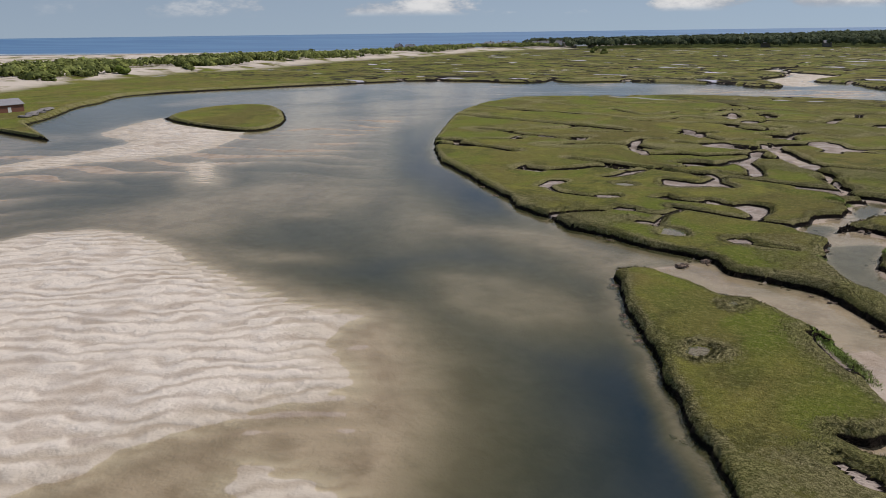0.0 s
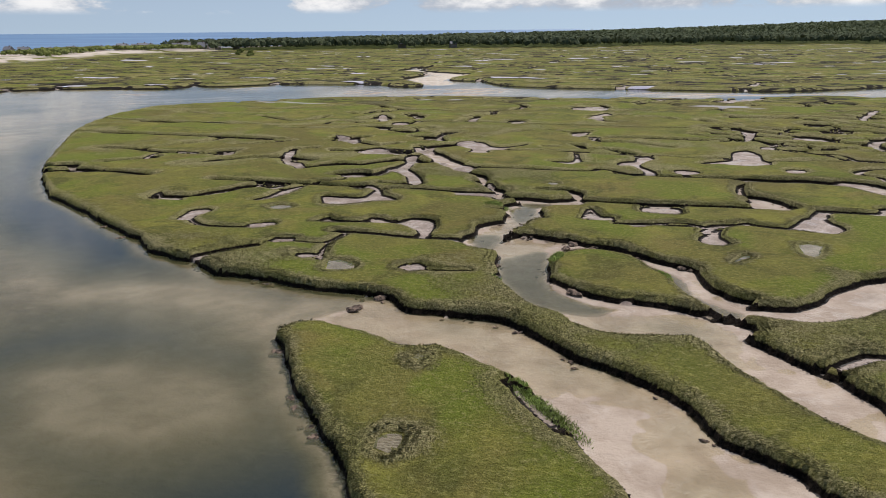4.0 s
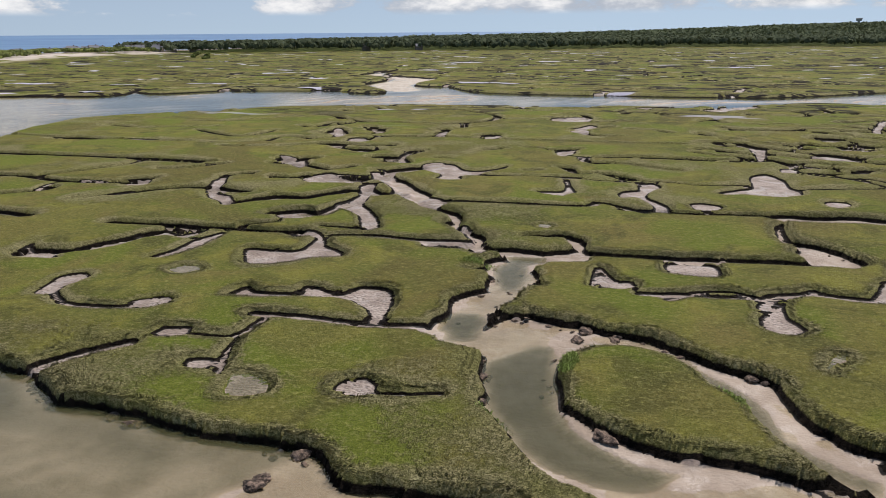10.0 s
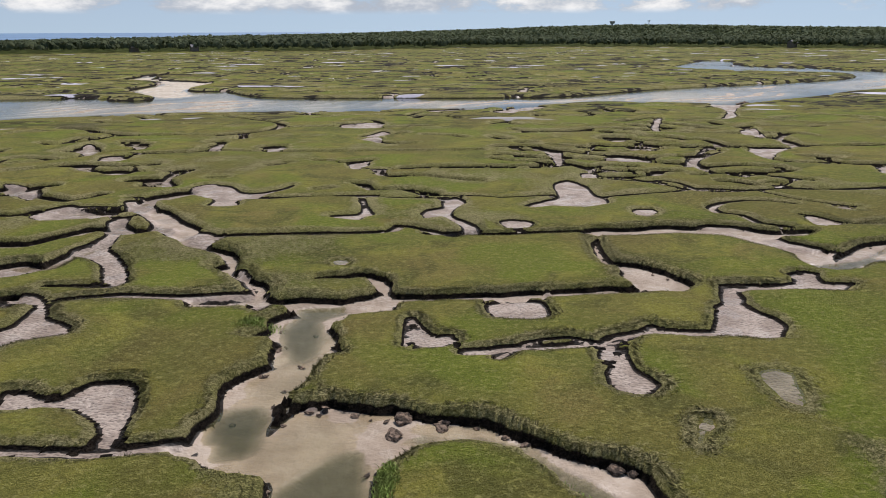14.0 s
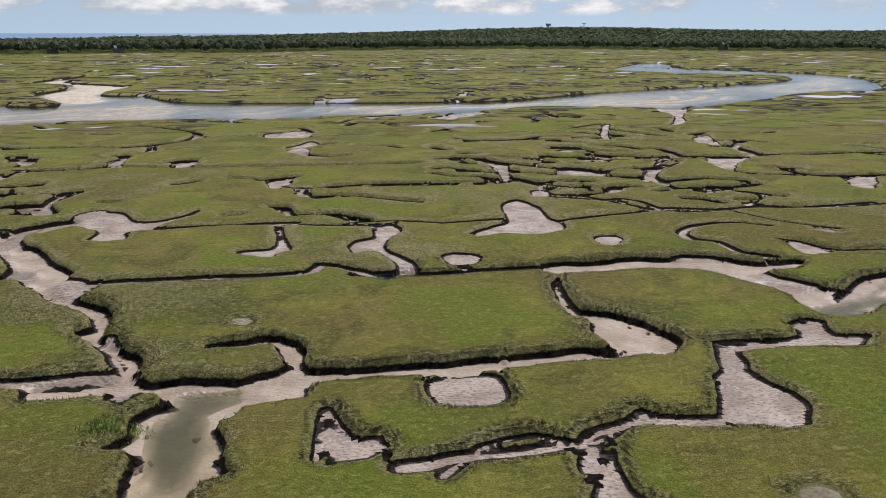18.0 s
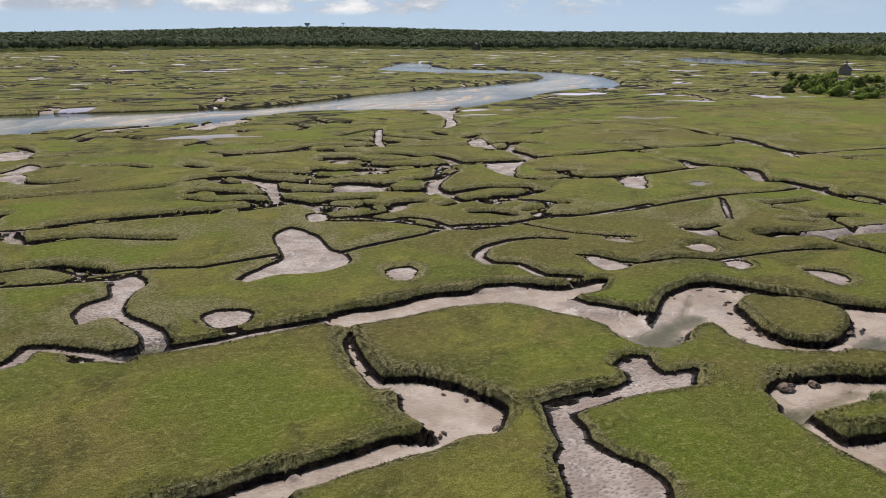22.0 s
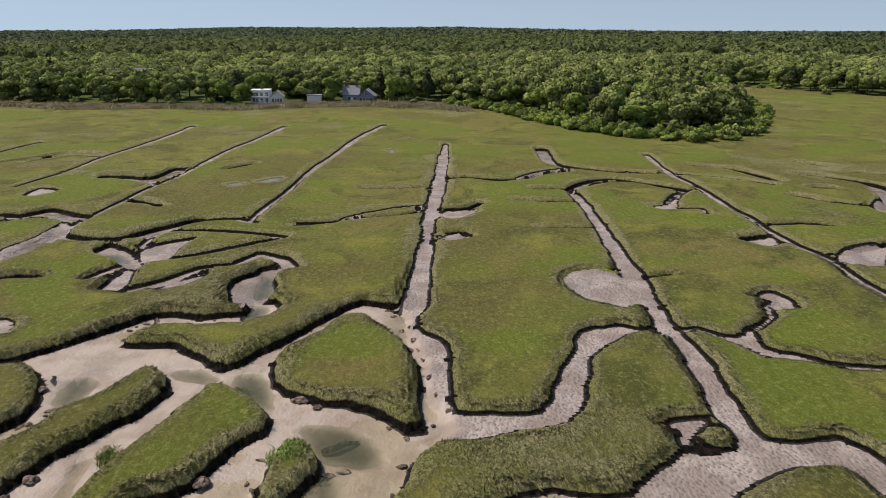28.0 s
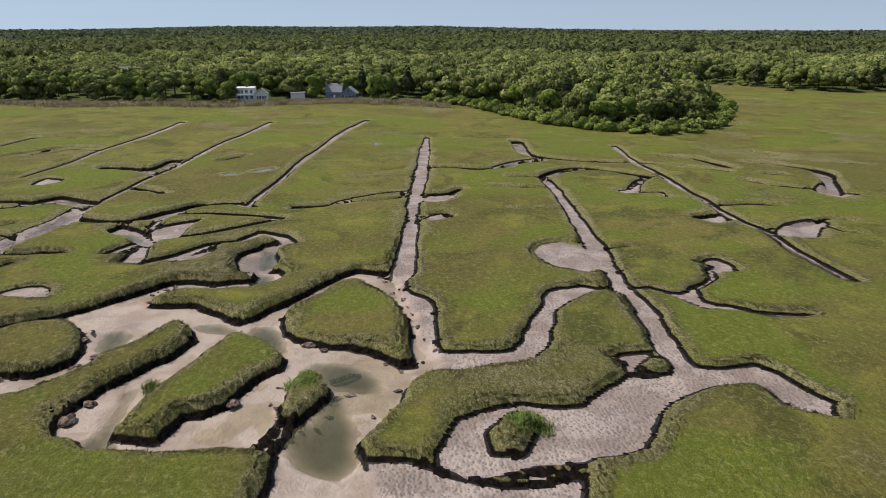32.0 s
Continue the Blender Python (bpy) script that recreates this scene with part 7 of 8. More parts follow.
def shade_core_quads(lobes, squash=0.8, keep=0.80):
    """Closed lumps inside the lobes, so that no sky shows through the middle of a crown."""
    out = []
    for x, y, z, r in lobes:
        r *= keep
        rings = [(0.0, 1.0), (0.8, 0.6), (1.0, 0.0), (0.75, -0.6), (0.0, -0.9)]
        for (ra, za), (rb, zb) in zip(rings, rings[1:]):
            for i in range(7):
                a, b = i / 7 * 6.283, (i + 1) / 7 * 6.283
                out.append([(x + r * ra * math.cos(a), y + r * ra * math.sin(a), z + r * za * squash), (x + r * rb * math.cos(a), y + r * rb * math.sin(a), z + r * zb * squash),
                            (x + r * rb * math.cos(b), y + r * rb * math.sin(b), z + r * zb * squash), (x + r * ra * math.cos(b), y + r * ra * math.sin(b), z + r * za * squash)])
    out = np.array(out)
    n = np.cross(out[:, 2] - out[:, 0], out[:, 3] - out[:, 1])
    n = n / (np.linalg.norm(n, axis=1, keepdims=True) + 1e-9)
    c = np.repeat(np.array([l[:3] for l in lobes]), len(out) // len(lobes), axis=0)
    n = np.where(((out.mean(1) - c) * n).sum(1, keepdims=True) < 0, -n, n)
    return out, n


def crown_mesh(rnd, lobes, count, size, leaf, squash=0.8):
    (a, na), (b, nb) = clumps(rnd, lobes, count, size, squash), shade_core_quads(lobes, squash)
    # cores get a fixed dark leaf tone: inner crown shade put into colour
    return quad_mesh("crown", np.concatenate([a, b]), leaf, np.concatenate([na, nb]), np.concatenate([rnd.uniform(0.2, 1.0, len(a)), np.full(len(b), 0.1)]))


def limb(verts, faces, a, b, ra, rb, sides=7):
    a, b = Vector(a), Vector(b)
    d = (b - a).normalized()
    u = d.orthogonal().normalized()
    v = d.cross(u)
    n = len(verts)
    for p, r in ((a, ra), (b, rb)):
        for i in range(sides):
            t = 6.2832 * i / sides
            verts.append(p + r * (math.cos(t) * u + math.sin(t) * v))
    for i in range(sides):
        j = (i + 1) % sides
        faces.append((n + i, n + j, n + sides + j, n + sides + i))


def tree_proto(seed, radius, tall, leaf, count, size, lobes=9, low=0.26):
    rnd = np.random.RandomState(seed)
    ls = lobes_of(rnd, radius, tall, lobes, low)
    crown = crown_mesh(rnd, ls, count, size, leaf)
    verts, faces = [], []
    limb(verts, faces, (0, 0, -0.4), (0.1, 0, tall * 0.28), 0.26 * tall / 10, 0.19 * tall / 10)
    limb(verts, faces, (0.1, 0, tall * 0.28), (0.0, 0.1, tall * 0.62), 0.19 * tall / 10, 0.09 * tall / 10)
    for x, y, z, r in ls[:6]:
        limb(verts, faces, (0.08, 0.03, tall * rnd.uniform(0.26, 0.42)), (x * 0.9, y * 0.9, z), 0.10 * tall / 10, 0.03, 5)
    return mesh_of("trunk", verts, faces, BARK, True), crown


def pine_proto(seed, radius, tall):
    rnd = np.random.RandomState(seed)
    ls = [(rnd.normal(0, 0.25), rnd.normal(0, 0.25), tall * (0.35 + 0.62 * t), radius * (1.05 - 0.85 * t)) for t in np.linspace(0, 1, 7)]
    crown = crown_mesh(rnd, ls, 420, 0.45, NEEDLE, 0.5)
    verts, faces = [], []
    limb(verts, faces, (0, 0, -0.4), (0, 0, tall * 0.9), 0.22, 0.06)
    for i in range(6):
        a, z = rnd.uniform(0, 6.28), tall * rnd.uniform(0.2, 0.6)
        limb(verts, faces, (0, 0, z), (1.2 * math.cos(a), 1.2 * math.sin(a), z + 0.3), 0.07, 0.03, 5)
    return mesh_of("trunk", verts, faces, BARK, True), crown


def make_tree(name, proto, label, category, group):
    top = new(name)
    part("trunk", proto[0], top)
    part("crown", proto[1], top)
    return tagged(top, label, category, group)


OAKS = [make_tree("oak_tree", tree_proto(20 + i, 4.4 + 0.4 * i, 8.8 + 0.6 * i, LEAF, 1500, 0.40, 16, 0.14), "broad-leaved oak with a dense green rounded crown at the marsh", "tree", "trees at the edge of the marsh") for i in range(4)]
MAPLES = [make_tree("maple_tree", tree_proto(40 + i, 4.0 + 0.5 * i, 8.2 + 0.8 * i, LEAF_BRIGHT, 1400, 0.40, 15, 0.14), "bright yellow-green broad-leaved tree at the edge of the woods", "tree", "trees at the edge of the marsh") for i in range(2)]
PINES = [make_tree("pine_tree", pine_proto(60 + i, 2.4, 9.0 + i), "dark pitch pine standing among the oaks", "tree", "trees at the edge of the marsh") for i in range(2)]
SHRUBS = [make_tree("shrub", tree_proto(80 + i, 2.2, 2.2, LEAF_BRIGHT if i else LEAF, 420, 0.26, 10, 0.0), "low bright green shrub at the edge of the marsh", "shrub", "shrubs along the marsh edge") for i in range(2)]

HOUSE_SPOTS = [(299, 125, 9), (304, 92, 9), (304, 110, 5), (346, 143, 9), (372, 205, 8)]


def clear_of_houses(x, y, more=0.0):
    return all(math.hypot(x - a, y - b) > r + more for a, b, r in HOUSE_SPOTS) and not any(a - 14 < x < a and abs(y - b) < r for a, b, r in HOUSE_SPOTS[:3])


def scatter(rnd, count, box, test, apart):
    pts, tries = [], 0
    grid = {}
    while len(pts) < count and tries < count * 40:
        tries += 1
        x, y = rnd.uniform(box[0], box[1]), rnd.uniform(box[2], box[3])
        key = (int(x // apart), int(y // apart))
        if any(math.hypot(x - a, y - b) < apart for i in (-1, 0, 1) for j in (-1, 0, 1) for a, b in grid.get((key[0] + i, key[1] + j), ())) or not test(x, y):
            continue
        grid.setdefault(key, []).append((x, y))
        pts.append((x, y))
    return pts


def field(values, x, y):
    return values[np.clip(np.searchsorted(GY, y), 0, len(GY) - 1), np.clip(np.searchsorted(GX, x), 0, len(GX) - 1)]


rnd = np.random.RandomState(5)


def plant(protos, spots, low, high):
    for n, (x, y) in enumerate(spots):
        proto = protos[rnd.randint(len(protos))]
        m = pose(x, y, float(height(x, y)[0]) - 0.1, 0, 0, rnd.uniform(0, 360)) @ Matrix.Diagonal((*(rnd.uniform(low, high, 3)), 1))
        copy_thing(proto, m).matrix_basis = m


edge_spots = scatter(rnd, 330, (192, 430, -260, 350), lambda x, y: 3 < field(wood_d, x, y) < 40 and clear_of_houses(x, y), 6.2)
mixed = OAKS * 3 + MAPLES * 2 + PINES
plant(mixed, edge_spots, 1.0, 1.42)
plant(MAPLES + OAKS, [(322, 123), (318, 101), (318, 134), (326, 112), (320, 84), (313, 145), (331, 124), (331, 98), (308, 74), (306, 152), (312, 112), (334, 138), (322, 70)], 0.85, 1.1)
shrub_spots = scatter(rnd, 60, (186, 400, -110, 330), lambda x, y: -5 < field(wood_d, x, y) < 6 and clear_of_houses(x, y, -7), 3.2)
plant(SHRUBS, shrub_spots, 0.9, 1.5)
apron_spots = scatter(rnd, 115, (186, 292, -60, 62), lambda x, y: -5 < field(wood_d, x, y) < 4, 3.0)
plant(SHRUBS[1:], apron_spots, 0.9, 1.7)
bay_spots = scatter(rnd, 45, (300, 430, 250, 400), lambda x, y: -45 < field(wood_d, x, y) < -1 and y > 200 + 0.16 * x and fbm(np.array([x]), np.array([y]), 30, 4, 2)[0] > 0.4, 4.0)
plant(SHRUBS[1:] * 3 + SHRUBS[:1], bay_spots, 1.2, 2.4)
plant(OAKS, [(352, 284), (362, 306), (345, 300), (372, 330), (392, 352), (405, 372)], 0.55, 0.8)
dune_spots = scatter(rnd, 45, (-640, -380, 80, 420), lambda x, y: 8 < field(dune_d, x, y) < 60 and fbm(np.array([x]), np.array([y]), 60, 4, 2)[0] > 0.43, 6.0)
plant(SHRUBS + SHRUBS[:1] * 5, dune_spots, 1.9, 3.2)
spit_spots = [(-400 - 12 * i + 7 * (i % 3), 770 + 21 * i - 6 * (i % 4)) for i in range(12)]
plant(SHRUBS[:1], spit_spots, 1.2, 2.0)
for proto in OAKS + MAPLES + PINES + SHRUBS:
    x, y = 330 + 9 * len(proto.name), 20 + 12 * ((OAKS + MAPLES + PINES + SHRUBS).index(proto))
    proto.matrix_basis = pose(x, y, float(height(x, y)[0]) - 0.1)


def woods(name, seed, box, near, far, apart, quads, size, label, leaf, low=False):
    """Woodland or scrub too deep to count, crown by crown in one mesh."""
    r = np.random.RandomState(seed)
    nx, ny = int((box[1] - box[0]) / apart), int((box[3] - box[2]) / apart)
    gx, gy = np.meshgrid(box[0] + (np.arange(nx) + 0.5) * apart, box[2] + (np.arange(ny) + 0.5) * apart)
    x = (gx + r.uniform(-0.45, 0.45, gx.shape) * apart).ravel()
    y = (gy + r.uniform(-0.45, 0.45, gx.shape) * apart).ravel()
    wd, dist = field(wood_d, x, y), np.hypot(x - 60, y - 70)
    keep = (wd > (36 if near < 500 else 8)) & (dist > near) & (dist < far) & (field(sea_d, x, y) < -60)
    keep |= (wd > 3) & (wd <= 40) & (dist > max(near, 440)) & (dist < far)
    keep &= ~((y > 640) & (dist < 1700)) if name == "far_woods" else True
    if low:
        dd = field(dune_d, x, y)
        keep = (dd > 14) & (dd < 130) & (fbm(x, y, 60, 4, 2) > 0.44)
    x, y = x[keep], y[keep]
    ok = np.array([clear_of_houses(a, b, 2) for a, b in zip(x, y)], bool) if near < 900 else np.ones(len(x), bool)
    x, y = x[ok], y[ok]
    n = len(x)
    z = height(x, y)
    tall, rad = (r.uniform(3.0, 6.0, n) if low else r.uniform(7.0, 13.5, n)), apart * r.uniform(0.42, 0.66, n)
    k = 7 if quads > 40 else 1
    la, lr = r.uniform(0, 6.283, (n, k)), np.sqrt(r.uniform(0.05, 1, (n, k))) * 0.50 * (k > 1)
    lobe = np.stack([lr * np.cos(la), lr * np.sin(la), 0.75 - 0.6 * lr + r.uniform(-0.12, 0.12, (n, k))], 2) * np.stack([rad, rad, tall * 0.55], 1)[:, None]
    lobe_r = rad[:, None] * r.uniform(0.42, 0.68, (n, k)) if k > 1 else rad[:, None]
    pick = r.randint(0, k, (n, quads))
    row = np.arange(n)[:, None]
    d = r.normal(size=(n, quads, 3))
    d /= np.linalg.norm(d, axis=2, keepdims=True)
    d[..., 2] = np.abs(d[..., 2]) * 1.0 - 0.15
    c = np.stack([x, y, z + tall * 0.30], 1)[:, None] + lobe[row, pick] + d * lobe_r[row, pick][..., None] * np.array([1, 1, 0.85]) * r.uniform(0.94, 1.04, (n, quads, 1))
    f = d + r.normal(0, 0.22, d.shape)
    f /= np.linalg.norm(f, axis=2, keepdims=True)
    u = np.cross(f, r.normal(size=d.shape))
    u /= np.linalg.norm(u, axis=2, keepdims=True)
    v = np.cross(f, u)
    s = size * r.uniform(0.7, 1.3, (n, quads, 1))
    q = np.stack([c - u * s, c - v * s * 0.8 - f * s * 0.3, c + u * s, c + v * s * 0.8 - f * s * 0.3], 2).reshape(-1, 4, 3)
    soft = (d * np.array([1, 1, 1.3]) + f * 0.12 + 0.5 * lobe[row, pick] / rad[:, None, None]).reshape(-1, 3)
    soft /= np.linalg.norm(soft, axis=1, keepdims=True)
    tone = np.clip(np.repeat(r.uniform(0, 1, n) ** 1.3, quads) * 0.85 + r.uniform(-0.05, 0.2, n * quads), 0, 1)
    return tagged(new(name, quad_mesh(name, q, leaf, soft, tone)), label, "woods", kind="stuff")


woods("near_woods", 3, (200, 800, -420, 600), 200, 620, 12.0, 170, 0.80, "dense mixed oak woodland behind the marsh", LEAF)
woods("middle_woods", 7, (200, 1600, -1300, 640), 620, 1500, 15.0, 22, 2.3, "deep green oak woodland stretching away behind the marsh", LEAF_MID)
woods("north_woods", 8, (-760, 1500, 640, 1750), 620, 1700, 13.5, 20, 3.0, "dark green woodland along the far side of the marsh", LEAF_HAZED)
woods("far_woods", 4, (-760, 3100, -2300, 3300), 1500, 3100, 21.0, 7, 5.0, "far dark green woodland on low hills", LEAF_HAZED)
woods("dune_scrub", 6, (-700, -380, 90, 1000), 0, 9000, 7.0, 26, 1.3, "dark green scrub and low trees on the dunes", LEAF, True)


# ---- reeds and grass ----
def blades(x, y, z, h, lean, wide, r):
    """Bent tapering blades as quads."""
    n = len(x)
    a = r.uniform(0, 6.283, n)
    w = np.stack([np.cos(a), np.sin(a), 0 * a], 1) * wide[:, None]
    p = np.stack([x, y, z], 1)
    m = p + np.stack([lean[:, 0] * 0.35, lean[:, 1] * 0.35, h * 0.65], 1)
    t = p + np.stack([lean[:, 0], lean[:, 1], h], 1)
    return np.stack([p - w, p + w, t + w * 0.4, t - w * 0.4], 1) if n == 0 else np.concatenate([np.stack([p - w, p + w, m + w * 0.8, m - w * 0.8], 1), np.stack([m - w * 0.8, m + w * 0.8, t + w * 0.15, t - w * 0.15], 1)])


def up_normals(n, r):
    v = np.stack([r.normal(0, 0.35, n), r.normal(0, 0.35, n), np.full(n, 0.8)], 1)
    return v / np.linalg.norm(v, axis=1, keepdims=True)


def grass_fill(a, b):
    def fill(k):
        g = k.add("ShaderNodeNewGeometry")
        c = k.mix(g.outputs["Random Per Island"], a, b)
        c = k.mix(k.math("MULTIPLY", k.ramp(k.noise(g.outputs["Position"], 0.2, 3.0), 0.4, 0.65), 0.6), c, (0.075, 0.090, 0.028))
        thin_leaf = k.add("ShaderNodeBsdfTranslucent", {"Color": c}).outputs[0]
        finish(k, k.add("ShaderNodeMixShader", {0: 0.3, 1: principled(k, c, 0.75, None, spec=0.2), 2: thin_leaf}).outputs[0])
    return fill


STRAW = material("cordgrass_blades", grass_fill((0.170, 0.178, 0.070), (0.400, 0.380, 0.200)))
REED = material("reed_stems", grass_fill((0.240, 0.215, 0.120), (0.400, 0.345, 0.230)))
HAY = material("green_blades", grass_fill((0.060, 0.095, 0.018), (0.125, 0.175, 0.035)))

r = np.random.RandomState(9)
n = 330000
x, y = r.uniform(262, 330, n), r.uniform(40, 330, n)
wd = field(wood_d, x, y)
keep = (wd > -10 - 12 * vnoise(x, y, 30, 2) * r.rand(n)) & (wd < 1) & (y > 52) & (vnoise(x, y, 45, 5) > 0.22)
x, y = x[keep][:42000], y[keep][:42000]
n = len(x)
tagged(new("reed_belt", quad_mesh("reed_belt", blades(x, y, height(x, y), r.uniform(0.5, 1.3, n), r.normal(0, 0.5, (n, 2)), np.full(n, 0.09), r), REED, up_normals(2 * n, r))), "belt of tan and green reeds along the marsh edge", "reeds", kind="stuff")



def fringe(x, y, z, way, long, wide, rise, r):
    """Single combed blades: narrow quads that lean a given way."""
    n = len(x)
    side = np.stack([-way[:, 1], way[:, 0], r.normal(0, 0.3, n)], 1) * wide[:, None]
    p = np.stack([x, y, z], 1)
    t = p + np.stack([way[:, 0] * long, way[:, 1] * long, rise * long], 1)
    return np.stack([p - side, p + side, t + side * 0.25, t - side * 0.25], 1)


n = 2600000
x, y = r.uniform(-52, 96, n), r.uniform(18, 134, n)
near = np.minimum(np.minimum(np.hypot(x + 18, y - 60), np.hypot(x - 50, y - 80)), np.hypot(x + 10, y - 30))
belt = 1.3 * vnoise(x, y, 5.0, 2) * r.rand(n) + 0.2
ed, tl = field(edge, x, y), field(tall, x, y)
keep = (field(cut_in, x, y) < 0.02) & (ed > 0.30) & (near < 72) & ((ed < belt) | (r.rand(n) < 0.5 * (tl - 0.2)))
x, y, ed = x[keep][:210000], y[keep][:210000], ed[keep][:210000]
n = len(x)
gi = (np.clip(np.searchsorted(GY, y), 0, len(GY) - 1), np.clip(np.searchsorted(GX, x), 0, len(GX) - 1))
out_x, out_y = _hx[gi], _hy[gi]
turn = 5.0 * (vnoise(x, y, 2.6, 3) - 0.5) + r.normal(0, 0.35, n)
a = np.where(ed < 0.7, np.arctan2(out_y, out_x), 0.8) + turn * np.where(ed < 0.7, 0.45, 1.0)
tagged(new("cordgrass", quad_mesh("cordgrass", fringe(x, y, height(x, y) - 0.03, np.stack([np.cos(a), np.sin(a)], 1), r.uniform(0.16, 0.38, n), r.uniform(0.012, 0.024, n), np.where(ed < 0.3, r.uniform(-0.25, 0.25, n), r.uniform(0.1, 0.55, n)), r), STRAW, up_normals(n, r), r.uniform(0, 1, n))), "pale cordgrass combed over the creek banks", "grass", kind="stuff")

TUFT = material("fresh_cordgrass_blades", grass_fill((0.200, 0.300, 0.065), (0.350, 0.460, 0.130)))


def grass_patch(x0, y0, long, wide, turn, count, seed):
    """A patch of young, bright cordgrass: a lifted mat of soil with upright blades."""
    q = np.random.RandomState(seed)
    rad, ang = np.sqrt(q.rand(count)) * (0.8 + 0.3 * np.sin(q.uniform(0, 6.28, count) * 3)), q.uniform(0, 6.283, count)
    u, v = rad * np.cos(ang) * long / 2, rad * np.sin(ang) * wide / 2
    c, w = math.cos(turn), math.sin(turn)
    x, y = x0 + u * c - v * w, y0 + u * w + v * c
    b = blades(x, y, height(x, y) - 0.05, q.uniform(0.12, 0.34, count), q.normal(0, 0.14, (count, 2)), q.uniform(0.02, 0.04, count), q)
    tagged(new("grass_patch", quad_mesh("grass_patch", b, TUFT, up_normals(2 * count, q))), "patch of fresh bright green cordgrass beside the creek", "grass patch", "bright grass patches")


for seed, (x, y, long, wide, turn, count) in enumerate([(56.0, 83.9, 3.4, 2.4, 0.6, 1800), (48.2, 67.0, 4.0, 2.4, 0.4, 1800), (56.8, 95.4, 3.6, 1.8, 0.5, 1000), (66.4, 88.8, 1.6, 1.2, 0, 450), (47.9, 68.3, 3.0, 1.6, 0.4, 800),
                                                        (-3.3, 74.2, 4.2, 1.5, 1.45, 1300), (8.7, 71.4, 6.5, 1.3, -1.3, 1500), (-14.2, 100.5, 4.5, 2.4, 0.3, 1300), (-8.5, 65.5, 3.4, 1.6, -0.7, 1000), (-1.6, 38.9, 11.0, 1.9, -0.89, 3200)]):
    grass_patch(x, y, long, wide, turn, count, 200 + seed)

# ---- houses and small things ----
plain = lambda a, b, rough=0.7, size=1.5: (lambda k: finish(k, principled(k, k.mix(k.noise(place(k), size, 4.0), a, b), rough, k.noise(place(k), 6.0), 0.2, 0.02)))  # noqa: E731
WHITE = material("white_clapboard", plain((0.72, 0.72, 0.70), (0.82, 0.82, 0.80)))
BLUEGREY = material("blue_grey_shingle", plain((0.16, 0.20, 0.26), (0.24, 0.28, 0.34)))
SHINGLE = material("grey_roof_shingle", plain((0.20, 0.20, 0.21), (0.33, 0.33, 0.34), 0.85))
CEDAR = material("weathered_cedar", plain((0.16, 0.14, 0.12), (0.30, 0.27, 0.24)))
RUST = material("red_brown_boards", plain((0.16, 0.07, 0.05), (0.26, 0.12, 0.08)))
BRICK = material("chimney_brick", plain((0.12, 0.07, 0.055), (0.22, 0.13, 0.10)))
GLASS = material("window_glass", lambda k: finish(k, principled(k, (0.03, 0.04, 0.05), 0.06, None, spec=0.8)))
STEEL = material("pale_steel", plain((0.34, 0.36, 0.38), (0.45, 0.47, 0.49), 0.5))
STONE = material("grey_granite", plain((0.15, 0.14, 0.13), (0.33, 0.31, 0.29), 0.9))


def box(x0, x1, y0, y1, z0, z1, soft=0.0):
    bm = bmesh.new()
    bmesh.ops.create_cube(bm, size=1.0, matrix=Matrix.Translation(((x0 + x1) / 2, (y0 + y1) / 2, (z0 + z1) / 2)) @ Matrix.Diagonal((x1 - x0, y1 - y0, z1 - z0, 1)))
    if soft:
        bmesh.ops.bevel(bm, geom=bm.edges[:], offset=soft, segments=1, affect="EDGES")
    return bm


def put(name, bm, mat, parent, label=""):
    me = bpy.data.meshes.new(name)
    bm.to_mesh(me)
    bm.free()
    me.materials.append(mat)
    return part(name, me, parent, label)


def gabled(x0, x1, y0, y1, z0, z1, ridge, along="y"):
    """Walls with gable ends, open above only by their roof."""
    bm = bmesh.new()
    v = [bm.verts.new(c) for c in ((x0, y0, z0), (x1, y0, z0), (x1, y1, z0), (x0, y1, z0), (x0, y0, z1), (x1, y0, z1), (x1, y1, z1), (x0, y1, z1))]
    if along == "y":
        a, b = bm.verts.new(((x0 + x1) / 2, y0, ridge)), bm.verts.new(((x0 + x1) / 2, y1, ridge))
        sides = [(0, 1, 5, a, 4), (2, 3, 7, b, 6), (1, 2, 6, 5), (3, 0, 4, 7), (4, a, b, 7), (a, 5, 6, b)]
    else:
        a, b = bm.verts.new((x0, (y0 + y1) / 2, ridge)), bm.verts.new((x1, (y0 + y1) / 2, ridge))
        sides = [(3, 0, 4, a, 7), (1, 2, 6, b, 5), (0, 1, 5, 4), (2, 3, 7, 6), (4, 5, b, a), (a, b, 6, 7)]
    for f in sides + [(3, 2, 1, 0)]:
        bm.faces.new([v[i] if isinstance(i, int) else i for i in f])
    return bm


